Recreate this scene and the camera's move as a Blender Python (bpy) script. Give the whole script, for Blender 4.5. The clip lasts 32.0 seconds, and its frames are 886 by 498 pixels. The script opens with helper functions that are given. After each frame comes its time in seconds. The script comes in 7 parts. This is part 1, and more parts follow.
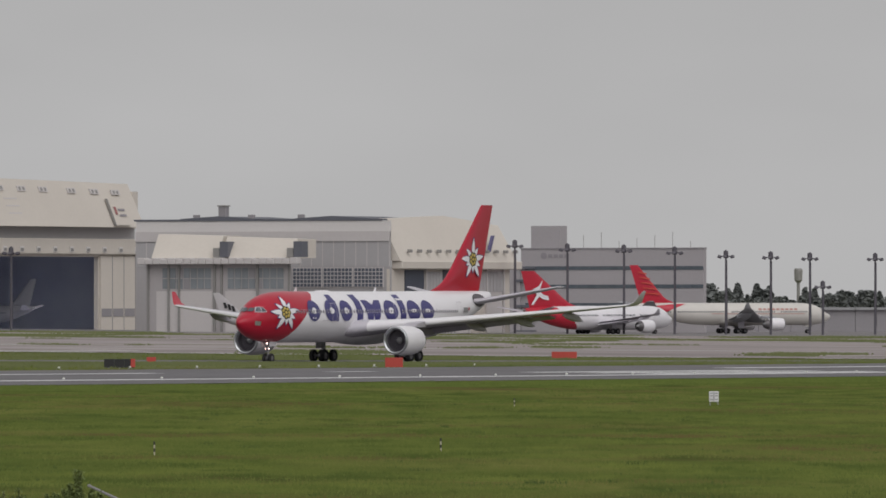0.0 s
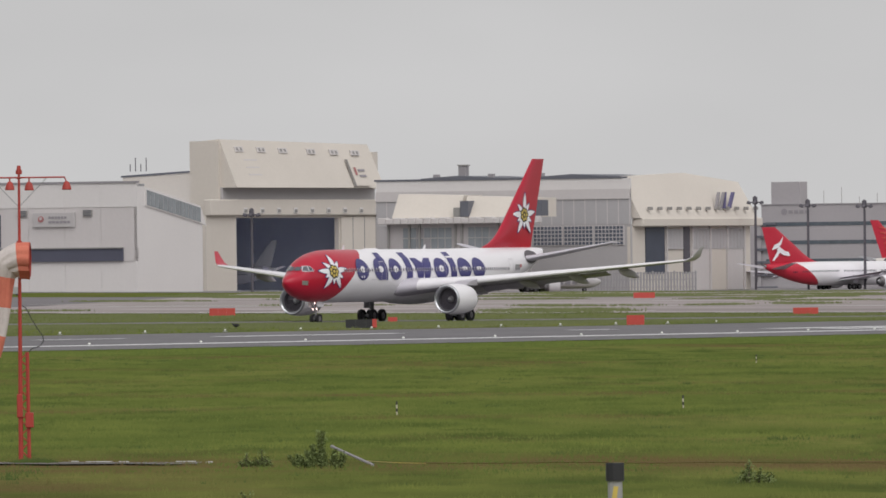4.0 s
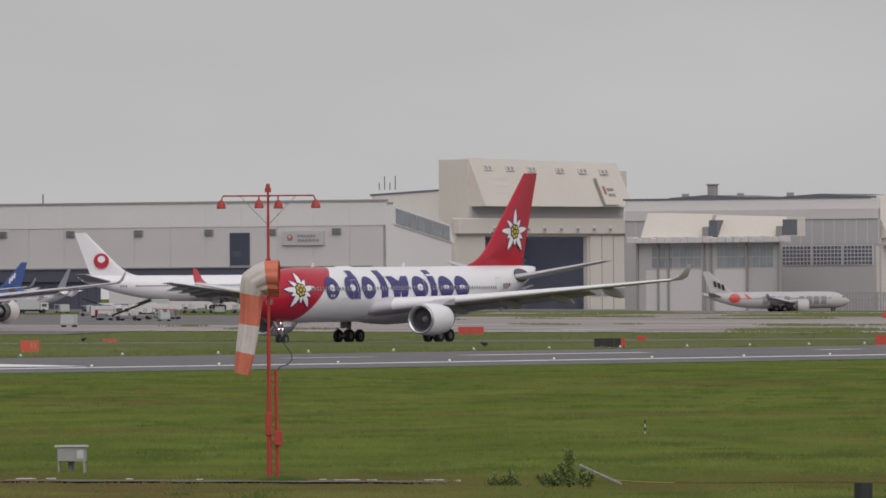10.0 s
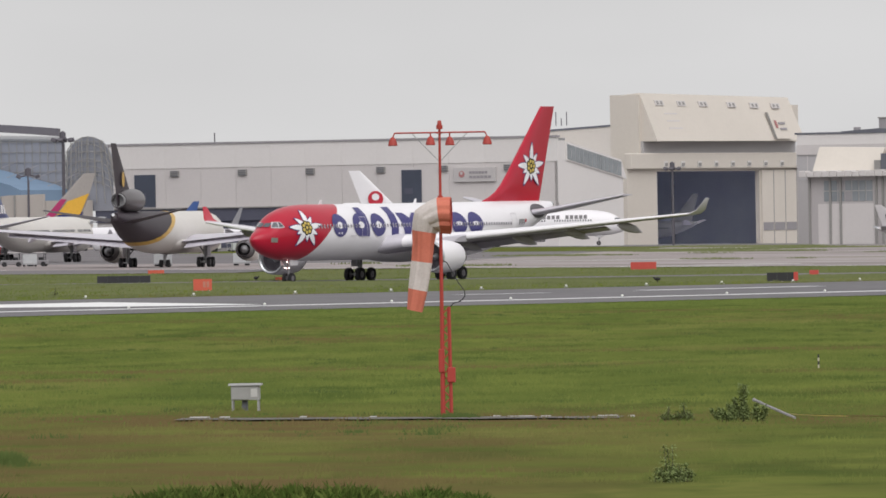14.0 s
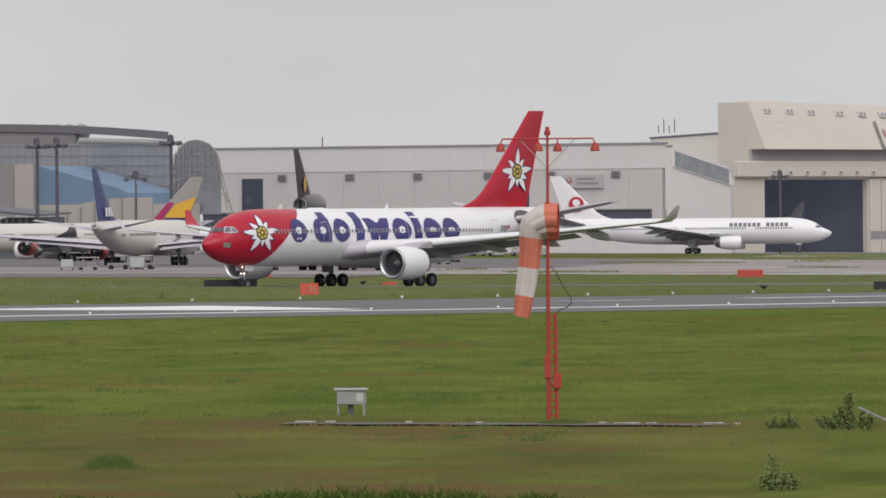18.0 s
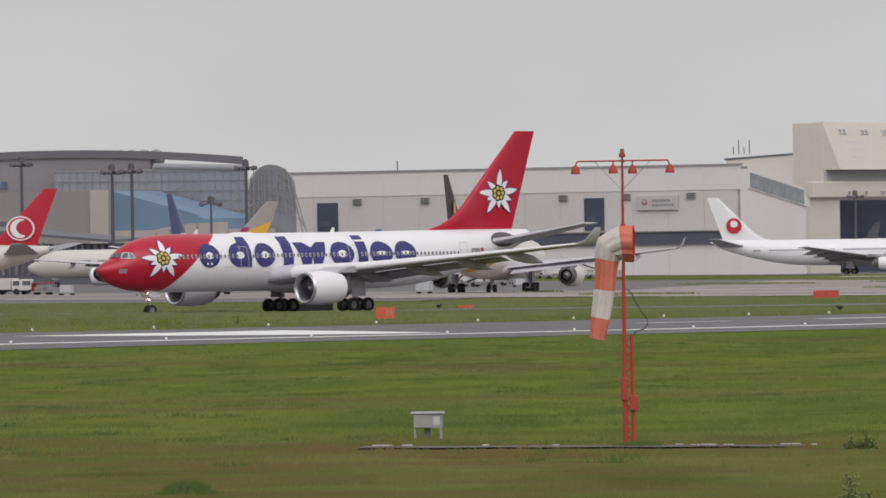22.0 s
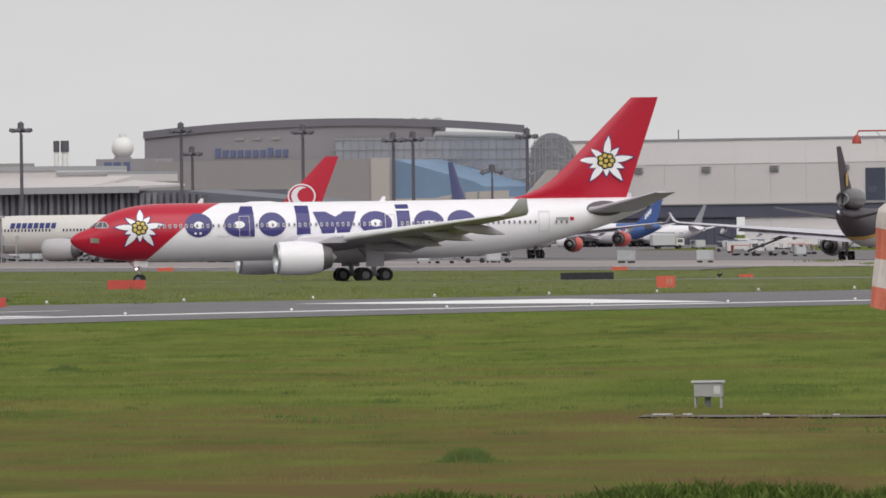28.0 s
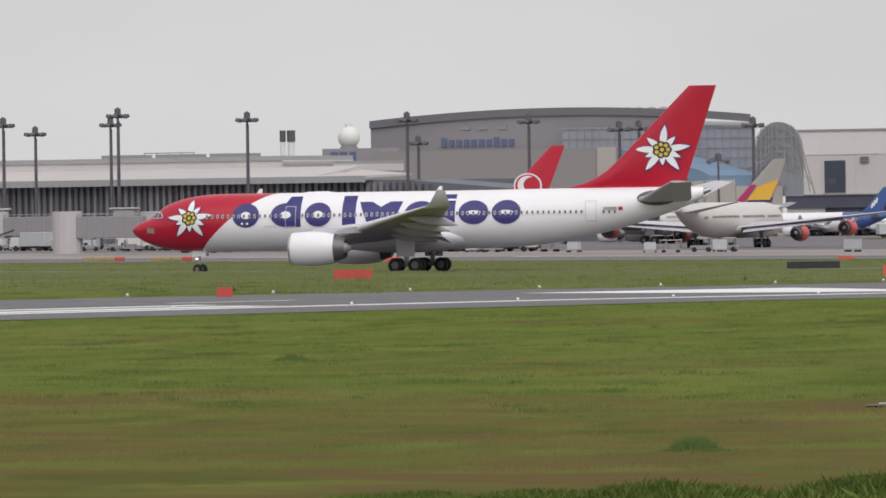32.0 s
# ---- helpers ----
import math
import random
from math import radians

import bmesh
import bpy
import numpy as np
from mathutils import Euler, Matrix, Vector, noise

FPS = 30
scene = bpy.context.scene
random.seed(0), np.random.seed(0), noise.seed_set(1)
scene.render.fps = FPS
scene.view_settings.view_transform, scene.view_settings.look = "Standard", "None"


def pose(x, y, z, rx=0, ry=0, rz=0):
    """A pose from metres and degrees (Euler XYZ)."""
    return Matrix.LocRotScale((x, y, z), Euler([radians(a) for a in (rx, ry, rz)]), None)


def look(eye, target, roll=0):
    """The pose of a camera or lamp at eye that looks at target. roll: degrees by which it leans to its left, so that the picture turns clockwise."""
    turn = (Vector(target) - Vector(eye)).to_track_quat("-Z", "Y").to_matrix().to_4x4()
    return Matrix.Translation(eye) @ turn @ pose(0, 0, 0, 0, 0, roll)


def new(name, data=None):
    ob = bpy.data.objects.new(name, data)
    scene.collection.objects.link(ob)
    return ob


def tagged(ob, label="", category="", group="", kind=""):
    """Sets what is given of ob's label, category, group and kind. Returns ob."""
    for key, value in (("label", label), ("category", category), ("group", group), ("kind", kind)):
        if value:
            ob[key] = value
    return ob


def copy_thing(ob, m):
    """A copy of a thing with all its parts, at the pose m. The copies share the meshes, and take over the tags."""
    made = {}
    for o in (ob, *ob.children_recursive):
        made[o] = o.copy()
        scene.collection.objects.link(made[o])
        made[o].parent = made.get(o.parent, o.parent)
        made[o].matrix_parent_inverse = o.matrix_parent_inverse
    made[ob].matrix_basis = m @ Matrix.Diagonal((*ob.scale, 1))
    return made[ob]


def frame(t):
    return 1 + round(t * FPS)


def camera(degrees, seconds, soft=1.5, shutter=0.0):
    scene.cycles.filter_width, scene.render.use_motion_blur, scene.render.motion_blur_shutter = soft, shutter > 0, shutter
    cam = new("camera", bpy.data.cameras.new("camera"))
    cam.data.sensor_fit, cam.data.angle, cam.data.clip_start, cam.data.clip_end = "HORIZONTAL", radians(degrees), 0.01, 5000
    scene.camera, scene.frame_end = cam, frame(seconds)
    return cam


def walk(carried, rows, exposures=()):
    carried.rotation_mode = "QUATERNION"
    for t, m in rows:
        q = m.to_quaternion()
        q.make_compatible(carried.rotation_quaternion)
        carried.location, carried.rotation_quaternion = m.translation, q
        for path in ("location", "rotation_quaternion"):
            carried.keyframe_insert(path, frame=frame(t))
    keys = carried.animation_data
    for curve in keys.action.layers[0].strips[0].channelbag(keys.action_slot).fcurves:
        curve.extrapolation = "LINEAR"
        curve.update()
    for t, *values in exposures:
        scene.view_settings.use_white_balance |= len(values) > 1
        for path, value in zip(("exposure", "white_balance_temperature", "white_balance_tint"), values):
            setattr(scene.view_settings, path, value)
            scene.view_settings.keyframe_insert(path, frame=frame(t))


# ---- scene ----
cam = camera(4.4897, 32.0, soft=1.65)
EYE = (0.0, 0.0, 5.8)
# seconds, then the camera's tilt, roll and turn in degrees
TURNS = [
    (0, 90.276, 0.046, 0.000), (0.5, 90.281, -0.017, 0.138), (1, 90.265, 0.170, 0.443), (1.5, 90.224, 0.585, 0.769),
    (2, 90.192, 0.509, 0.653), (2.5, 90.163, 0.540, 0.699), (3, 90.131, 0.643, 0.774), (3.5, 90.097, 0.643, 0.868),
    (4, 90.072, 0.645, 1.221), (4.5, 90.061, 0.795, 1.417), (6.5, 90.087, 0.438, 1.647), (7, 90.063, 0.202, 1.710),
    (7.5, 90.051, 0.323, 1.783), (8, 90.063, 0.310, 1.862), (8.5, 90.150, 0.473, 2.195), (9, 90.205, 0.284, 2.327),
    (9.5, 90.210, 0.299, 2.402), (10, 90.180, 0.480, 2.482), (10.5, 90.158, 0.532, 2.541), (11, 90.115, 0.485, 2.623),
    (11.5, 90.067, 0.485, 2.711), (12, 90.024, 0.501, 2.802), (12.5, 89.977, 0.499, 2.899),
    (13, 89.938, 0.454, 2.993), (13.5, 89.897, 0.848, 3.095), (14, 89.867, 0.956, 3.355),
    (14.5, 89.865, 0.842, 3.485), (16.5, 90.104, 0.726, 4.051), (17, 90.096, 0.714, 4.138),
    (17.5, 90.071, 0.606, 4.211), (18, 89.903, 0.497, 3.898), (18.5, 89.902, 0.426, 3.931),
    (19, 89.922, 0.496, 3.975), (19.5, 89.945, 0.720, 4.025), (20, 89.979, 0.834, 4.064),
    (20.5, 90.000, 0.744, 4.091), (21, 90.027, 0.720, 4.136), (21.5, 90.041, 0.921, 4.202),
    (22, 90.025, 0.920, 4.281), (22.5, 90.011, 1.025, 4.621), (23, 89.999, 0.911, 4.820),
    (23.5, 90.013, 0.878, 4.868), (24, 90.009, 1.011, 4.958), (24.5, 90.004, 0.907, 5.479),
    (25, 89.994, 0.636, 5.588), (25.5, 89.985, 0.398, 5.600), (27.5, 89.880, 0.707, 5.685),
    (28, 89.886, 0.733, 5.705), (28.5, 89.894, 0.829, 5.735), (29, 89.870, 1.118, 5.802),
    (29.5, 89.853, 1.259, 5.888), (30, 89.858, 1.218, 6.250), (30.5, 89.868, 0.901, 6.707),
    (31, 89.918, 0.967, 6.880), (31.5, 89.885, 0.793, 6.750), (32, 89.847, 0.814, 6.852),
]
EXPO = [(0, -0.36), (1, -0.3), (2, -0.2), (3, -0.12), (4, -0.02), (7, -0.02), (8, 0.08), (9, -0.13), (10, -0.22), (13, 0.1), (14, 0.2), (15, 0.16), (17, -0.02), (19, 0.15), (20, 0.13), (22, -0.01), (23, 0.10), (25, 0.11), (28, 0.17), (32, 0.16)]
walk(cam, [(t, pose(*EYE, rx, ry, rz)) for t, rx, ry, rz in TURNS], exposures=EXPO)

# ---- world and sun: a bright overcast afternoon ----
world = bpy.data.worlds.new("overcast")
scene.world = world
world.use_nodes = True
wn, wl = world.node_tree.nodes, world.node_tree.links
sky = wn.new("ShaderNodeTexSky")
sky.sky_type, sky.sun_disc = "NISHITA", False
sky.sun_elevation, sky.sun_rotation = radians(45), radians(205)
sky.dust_density, sky.air_density = 3.0, 1.0
grey = wn.new("ShaderNodeHueSaturation")
grey.inputs["Saturation"].default_value = 0.06
wl.new(sky.outputs[0], grey.inputs["Color"])
coord = wn.new("ShaderNodeTexCoord")
stretch = wn.new("ShaderNodeMapping")
stretch.inputs["Scale"].default_value = (14, 14, 40)
clouds = wn.new("ShaderNodeTexNoise")
clouds.inputs["Scale"].default_value, clouds.inputs["Detail"].default_value = 1.3, 3
wl.new(coord.outputs["Generated"], stretch.inputs[0])
wl.new(stretch.outputs[0], clouds.inputs["Vector"])
band = wn.new("ShaderNodeMapRange")
band.inputs["To Min"].default_value, band.inputs["To Max"].default_value = 0.88, 1.12
wl.new(clouds.outputs["Fac"], band.inputs["Value"])
cover = wn.new("ShaderNodeMix")
cover.data_type = "RGBA"
cover.inputs["Factor"].default_value = 0.8
cover.inputs["B"].default_value = (5.2, 5.17, 5.2, 1)
wl.new(grey.outputs[0], cover.inputs["A"])
height = wn.new("ShaderNodeSeparateXYZ")
wl.new(coord.outputs["Generated"], height.inputs[0])
rise = wn.new("ShaderNodeMapRange")
rise.interpolation_type = "SMOOTHSTEP"
rise.inputs["From Min"].default_value, rise.inputs["From Max"].default_value = 0.002, 0.036
rise.inputs["To Min"].default_value, rise.inputs["To Max"].default_value = 1.035, 0.95
wl.new(height.outputs["Z"], rise.inputs["Value"])
both = wn.new("ShaderNodeMath")
both.operation = "MULTIPLY"
wl.new(band.outputs[0], both.inputs[0])
wl.new(rise.outputs[0], both.inputs[1])
veil = wn.new("ShaderNodeVectorMath")
veil.operation = "MULTIPLY"
wl.new(cover.outputs["Result"], veil.inputs[0])
wl.new(both.outputs[0], veil.inputs[1])
wl.new(veil.outputs[0], wn["Background"].inputs["Color"])
wn["Background"].inputs["Strength"].default_value = 0.13
sun = new("sun", bpy.data.lights.new("sun", "SUN"))
sun.data.energy, sun.data.angle, sun.data.color = 1.5, radians(60), (1.0, 0.975, 0.97)
sun.matrix_world = look((0, 0, 60), (-35, 62, -11))


# ---- materials ----
def material(name, color, rough=0.6, metal=0.0, vary=0.08, scale=3.0, bump=0.0, fine=40.0, second=None, spec=0.5, emit=0.0, piece=0.0):
    """A surface with stains at one scale and grain at a finer one; second is the colour of its stains."""
    m = bpy.data.materials.new(name)
    m.use_nodes = True
    n, l = m.node_tree.nodes, m.node_tree.links
    b = n["Principled BSDF"]
    b.inputs["Roughness"].default_value, b.inputs["Metallic"].default_value = rough, metal
    b.inputs["Specular IOR Level"].default_value = spec
    if emit:
        b.inputs["Emission Color"].default_value = (*color, 1)
        b.inputs["Emission Strength"].default_value = emit
    where = n.new("ShaderNodeTexCoord")
    big, small = n.new("ShaderNodeTexNoise"), n.new("ShaderNodeTexNoise")
    big.inputs["Scale"].default_value, small.inputs["Scale"].default_value = scale, fine
    big.inputs["Detail"].default_value, small.inputs["Detail"].default_value = 6, 3
    for t in (big, small):
        l.new(where.outputs["Object"], t.inputs["Vector"])
    add = n.new("ShaderNodeMath")
    add.operation = "MULTIPLY_ADD"
    add.inputs[1].default_value, add.inputs[2].default_value = 0.35, 0.0
    l.new(small.outputs["Fac"], add.inputs[0])
    both = n.new("ShaderNodeMath")
    both.operation = "MULTIPLY_ADD"
    both.inputs[1].default_value = 0.65
    l.new(big.outputs["Fac"], both.inputs[0])
    l.new(add.outputs[0], both.inputs[2])
    last = both
    if piece:
        info = n.new("ShaderNodeObjectInfo")
        each = n.new("ShaderNodeMath")
        each.operation = "MULTIPLY_ADD"
        each.inputs[1].default_value = piece
        l.new(info.outputs["Random"], each.inputs[0])
        l.new(both.outputs[0], each.inputs[2])
        last = each
    ramp = n.new("ShaderNodeValToRGB")
    ramp.color_ramp.elements[0].position, ramp.color_ramp.elements[1].position = 0.28, 0.72
    low = second or tuple(c * (1 - vary) for c in color)
    high = color if second else tuple(min(1, c * (1 + vary)) for c in color)
    ramp.color_ramp.elements[0].color, ramp.color_ramp.elements[1].color = (*low, 1), (*high, 1)
    l.new(last.outputs[0], ramp.inputs[0])
    l.new(ramp.outputs[0], b.inputs["Base Color"])
    if bump:
        bp = n.new("ShaderNodeBump")
        bp.inputs["Strength"].default_value, bp.inputs["Distance"].default_value = bump, 0.05
        l.new(small.outputs["Fac"], bp.inputs["Height"])
        l.new(bp.outputs[0], b.inputs["Normal"])
    return m


def ground_material(name, layers, rough=0.95, bump=0.3, stretch=1.0, spec=0.2):
    """Open ground: layers of (colour, noise scale per metre, threshold, softness) laid over one another."""
    m = bpy.data.materials.new(name)
    m.use_nodes = True
    n, l = m.node_tree.nodes, m.node_tree.links
    b = n["Principled BSDF"]
    b.inputs["Roughness"].default_value = rough
    b.inputs["Specular IOR Level"].default_value = spec
    where = n.new("ShaderNodeTexCoord")
    turn = n.new("ShaderNodeMapping")
    turn.inputs["Rotation"].default_value = (0, 0, radians(-20))
    turn.inputs["Scale"].default_value = (stretch, 1, 1)
    l.new(where.outputs["Object"], turn.inputs[0])
    last = None
    for color, scale, at, soft in layers:
        if last is None:
            rgb = n.new("ShaderNodeRGB")
            rgb.outputs[0].default_value = (*color, 1)
            last = rgb.outputs[0]
            continue
        t = n.new("ShaderNodeTexNoise")
        t.inputs["Scale"].default_value, t.inputs["Detail"].default_value = scale, 5
        l.new(turn.outputs[0], t.inputs["Vector"])
        r = n.new("ShaderNodeMapRange")
        r.inputs["From Min"].default_value, r.inputs["From Max"].default_value = at - soft, at + soft
        l.new(t.outputs["Fac"], r.inputs["Value"])
        mix = n.new("ShaderNodeMix")
        mix.data_type = "RGBA"
        l.new(r.outputs[0], mix.inputs["Factor"])
        l.new(last, mix.inputs["A"])
        mix.inputs["B"].default_value = (*color, 1)
        last = mix.outputs["Result"]
    l.new(last, b.inputs["Base Color"])
    t = n.new("ShaderNodeTexNoise")
    t.inputs["Scale"].default_value = 3.0
    l.new(where.outputs["Object"], t.inputs["Vector"])
    bp = n.new("ShaderNodeBump")
    bp.inputs["Strength"].default_value, bp.inputs["Distance"].default_value = bump, 0.15
    l.new(t.outputs["Fac"], bp.inputs["Height"])
    l.new(bp.outputs[0], b.inputs["Normal"])
    return m


def mown_grass():
    """Green sward with streaks; a drier, browner strip where the field meets the near fence, and dry patches elsewhere."""
    m = ground_material("grass", [
        ((0.106, 0.132, 0.034), 1, 0, 0), ((0.148, 0.174, 0.044), 0.035, 0.50, 0.09), ((0.074, 0.100, 0.027), 0.09, 0.56, 0.08),
        ((0.162, 0.166, 0.052), 0.018, 0.58, 0.07), ((0.116, 0.144, 0.037), 0.4, 0.58, 0.20), ((0.070, 0.098, 0.026), 0.05, 0.60, 0.07)], spec=0.0, stretch=3.2)
    n, l = m.node_tree.nodes, m.node_tree.links
    b = n["Principled BSDF"]
    green = b.inputs["Base Color"].links[0].from_socket
    where = n.new("ShaderNodeTexCoord")
    axes = n.new("ShaderNodeSeparateXYZ")
    l.new(where.outputs["Object"], axes.inputs[0])
    zone = n.new("ShaderNodeMapRange")
    zone.inputs["From Min"].default_value, zone.inputs["From Max"].default_value = 366, 334
    l.new(axes.outputs["Y"], zone.inputs["Value"])
    dry, fine = n.new("ShaderNodeTexNoise"), n.new("ShaderNodeTexNoise")
    for t, sc in ((dry, 0.028), (fine, 0.16)):
        t.inputs["Scale"].default_value, t.inputs["Detail"].default_value = sc, 5
        l.new(where.outputs["Object"], t.inputs["Vector"])
    spot = n.new("ShaderNodeMapRange")
    spot.inputs["From Min"].default_value, spot.inputs["From Max"].default_value = 0.53, 0.66
    l.new(dry.outputs["Fac"], spot.inputs["Value"])
    both = n.new("ShaderNodeMath")
    both.operation = "MULTIPLY_ADD"
    both.inputs[1].default_value = 0.85
    l.new(zone.outputs[0], both.inputs[0])
    l.new(spot.outputs[0], both.inputs[2])
    rough = n.new("ShaderNodeMapRange")
    rough.inputs["From Min"].default_value, rough.inputs["From Max"].default_value = 0.38, 0.62
    rough.inputs["To Min"].default_value, rough.inputs["To Max"].default_value = 0.25, 1.0
    l.new(fine.outputs["Fac"], rough.inputs["Value"])
    amount = n.new("ShaderNodeMath")
    amount.operation, amount.use_clamp = "MULTIPLY", True
    l.new(both.outputs[0], amount.inputs[0])
    l.new(rough.outputs[0], amount.inputs[1])
    # the ground nearest the fence stays green where the weeds grow
    side, close = n.new("ShaderNodeMapRange"), n.new("ShaderNodeMapRange")
    side.inputs["From Min"].default_value, side.inputs["From Max"].default_value = -17, -9
    close.inputs["From Min"].default_value, close.inputs["From Max"].default_value = 330, 316
    l.new(axes.outputs["X"], side.inputs["Value"])
    l.new(axes.outputs["Y"], close.inputs["Value"])
    lush = n.new("ShaderNodeMath")
    lush.operation = "MULTIPLY"
    l.new(side.outputs[0], lush.inputs[0])
    l.new(close.outputs[0], lush.inputs[1])
    left = n.new("ShaderNodeMath")
    left.operation = "MULTIPLY_ADD"
    left.inputs[1].default_value, left.inputs[2].default_value = -0.8, 1.0
    l.new(lush.outputs[0], left.inputs[0])
    last = n.new("ShaderNodeMath")
    last.operation = "MULTIPLY"
    l.new(amount.outputs[0], last.inputs[0])
    l.new(left.outputs[0], last.inputs[1])
    mix = n.new("ShaderNodeMix")
    mix.data_type = "RGBA"
    l.new(last.outputs[0], mix.inputs["Factor"])
    l.new(green, mix.inputs["A"])
    mix.inputs["B"].default_value = (0.130, 0.098, 0.044, 1)
    l.new(mix.outputs["Result"], b.inputs["Base Color"])
    return m


GRASS = mown_grass()
ASPHALT = ground_material("asphalt", [
    ((0.150, 0.143, 0.152), 1, 0, 0), ((0.118, 0.113, 0.120), 0.08, 0.55, 0.15), ((0.180, 0.172, 0.178), 0.5, 0.60, 0.12)], 0.75, 0.05)
CONCRETE = ground_material("apron_concrete", [
    ((0.215, 0.202, 0.205), 1, 0, 0), ((0.155, 0.145, 0.148), 0.03, 0.52, 0.14), ((0.26, 0.245, 0.245), 0.15, 0.6, 0.1)], 0.85, 0.05)
LINE = material("white_line_paint", (0.86, 0.86, 0.86), 0.7, second=(0.68, 0.68, 0.68), scale=0.4, fine=6)
WHITE = material("white_aircraft_paint", (0.81, 0.79, 0.82), 0.28, vary=0.03, scale=0.4, fine=5)
RED = material("red_aircraft_paint", (0.44, 0.009, 0.033), 0.30, vary=0.06, scale=0.4, fine=5)
BLUE = material("blue_violet_lettering_paint", (0.040, 0.035, 0.170), 0.35, vary=0.05)
YELLOW = material("yellow_flower_paint", (0.60, 0.45, 0.10), 0.4)
DARK = material("dark_rubber", (0.02, 0.02, 0.022), 0.8, vary=0.3)
GLASS = material("dark_cockpit_glass", (0.09, 0.095, 0.11), 0.12, spec=0.8)
WINDOW = material("dark_cabin_window", (0.045, 0.05, 0.065), 0.2)
METAL = material("bare_aluminium", (0.55, 0.56, 0.58), 0.35, 0.9, vary=0.1)
WING = material("light_grey_wing_paint", (0.54, 0.515, 0.57), 0.38, vary=0.07, scale=0.6, fine=6)
HOT_STEEL = material("heat_stained_nozzle_steel", (0.16, 0.15, 0.155), 0.45, 0.5, vary=0.2, scale=1.5)
STEEL = material("gear_steel", (0.35, 0.35, 0.36), 0.5, 0.4)
FAN = material("dark_fan_metal", (0.13, 0.12, 0.14), 0.5, 0.2)
RIM = material("brake_dusted_rim", (0.20, 0.19, 0.20), 0.6, 0.2, vary=0.15)
LAMP = material("lit_taxi_lamp", (1.0, 0.70, 0.64), 0.3, emit=9.0)
FRAME_GREY = material("pale_window_frame", (0.56, 0.53, 0.57), 0.4)
# Darker than WING: underside shade put into the colour, with mild soiling.
UNDERWING = material("soiled_shade_grey_flap_paint", (0.42, 0.385, 0.45), 0.5, vary=0.12, scale=0.8, fine=6)
CABIN_GLASS = material("grey_cabin_glass", (0.13, 0.13, 0.155), 0.15)
SLAT = material("pale_slat_paint", (0.78, 0.76, 0.79), 0.3, vary=0.04, scale=0.5, fine=5)
SEAL = material("dark_grey_seal_plate", (0.10, 0.09, 0.10), 0.6)


# ---- building blocks ----
def part(name, bm, mat, parent=None, label="", smooth=False):
    """One mesh object from bm under parent."""
    me = bpy.data.meshes.new(name)
    bmesh.ops.recalc_face_normals(bm, faces=bm.faces[:])
    bm.to_mesh(me)
    bm.free()
    for mm in (mat if isinstance(mat, (list, tuple)) else [mat]):
        me.materials.append(mm)
    if smooth:
        me.polygons.foreach_set("use_smooth", [True] * len(me.polygons))
        me.set_sharp_from_angle(angle=radians(40))
    ob = new(name, me)
    ob.parent = parent
    if label:
        tagged(ob, label)
    return ob


def thing(name, label, category, m=None, group="", kind=""):
    ob = new(name)
    ob.matrix_world = m or Matrix()
    return tagged(ob, label, category, group, kind)


def box(bm, x0, x1, y0, y1, z0, z1, bevel=0.0, m=None):
    made = bmesh.ops.create_cube(bm, size=1.0)["verts"]
    for v in made:
        v.co = Vector((x0 + (v.co.x + 0.5) * (x1 - x0), y0 + (v.co.y + 0.5) * (y1 - y0), z0 + (v.co.z + 0.5) * (z1 - z0)))
    if bevel:
        edges = list({e for v in made for e in v.link_edges})
        r = bmesh.ops.bevel(bm, geom=edges, offset=bevel, segments=1, affect="EDGES")
        made = list({v for f in r["faces"] for v in f.verts} | {v for v in made if v.is_valid})
    if m:
        bmesh.ops.transform(bm, matrix=m, verts=made)
    return bm


def boxes(*many, bevel=0.0):
    bm = bmesh.new()
    for b in many:
        box(bm, *b, bevel=bevel)
    return bm


def rod(bm, a, b, r0, r1=None, n=8):
    """A round bar from a to b."""
    a, b = Vector(a), Vector(b)
    r1 = r0 if r1 is None else r1
    q = (b - a).to_track_quat("Z", "Y").to_matrix()
    rings = []
    for p, r in ((a, r0), (b, r1)):
        rings.append([bm.verts.new(p + q @ Vector((r * math.cos(k * math.tau / n), r * math.sin(k * math.tau / n), 0))) for k in range(n)])
    for k in range(n):
        bm.faces.new((rings[0][k], rings[0][(k + 1) % n], rings[1][(k + 1) % n], rings[1][k]))
    bm.faces.new(rings[0][::-1])
    bm.faces.new(rings[1])
    return bm


def loft(bm, rings, cap=True, closed=True):
    """Skin over rings of points, all with the same count."""
    vs = [[bm.verts.new(p) for p in ring] for ring in rings]
    n = len(vs[0])
    for a, b in zip(vs, vs[1:]):
        for k in range(n if closed else n - 1):
            bm.faces.new((a[k], a[(k + 1) % n], b[(k + 1) % n], b[k]))
    if cap:
        bm.faces.new(vs[0][::-1])
        bm.faces.new(vs[-1])
    return bm


def slab(bm, outline, y0, y1):
    """An upright plate: outline of (x, z), from depth y0 to y1."""
    a = [bm.verts.new((x, y0, z)) for x, z in outline]
    b = [bm.verts.new((x, y1, z)) for x, z in outline]
    bm.faces.new(a)
    bm.faces.new(b[::-1])
    for k in range(len(a)):
        bm.faces.new((a[k], b[k], b[(k + 1) % len(a)], a[(k + 1) % len(a)]))
    return bm


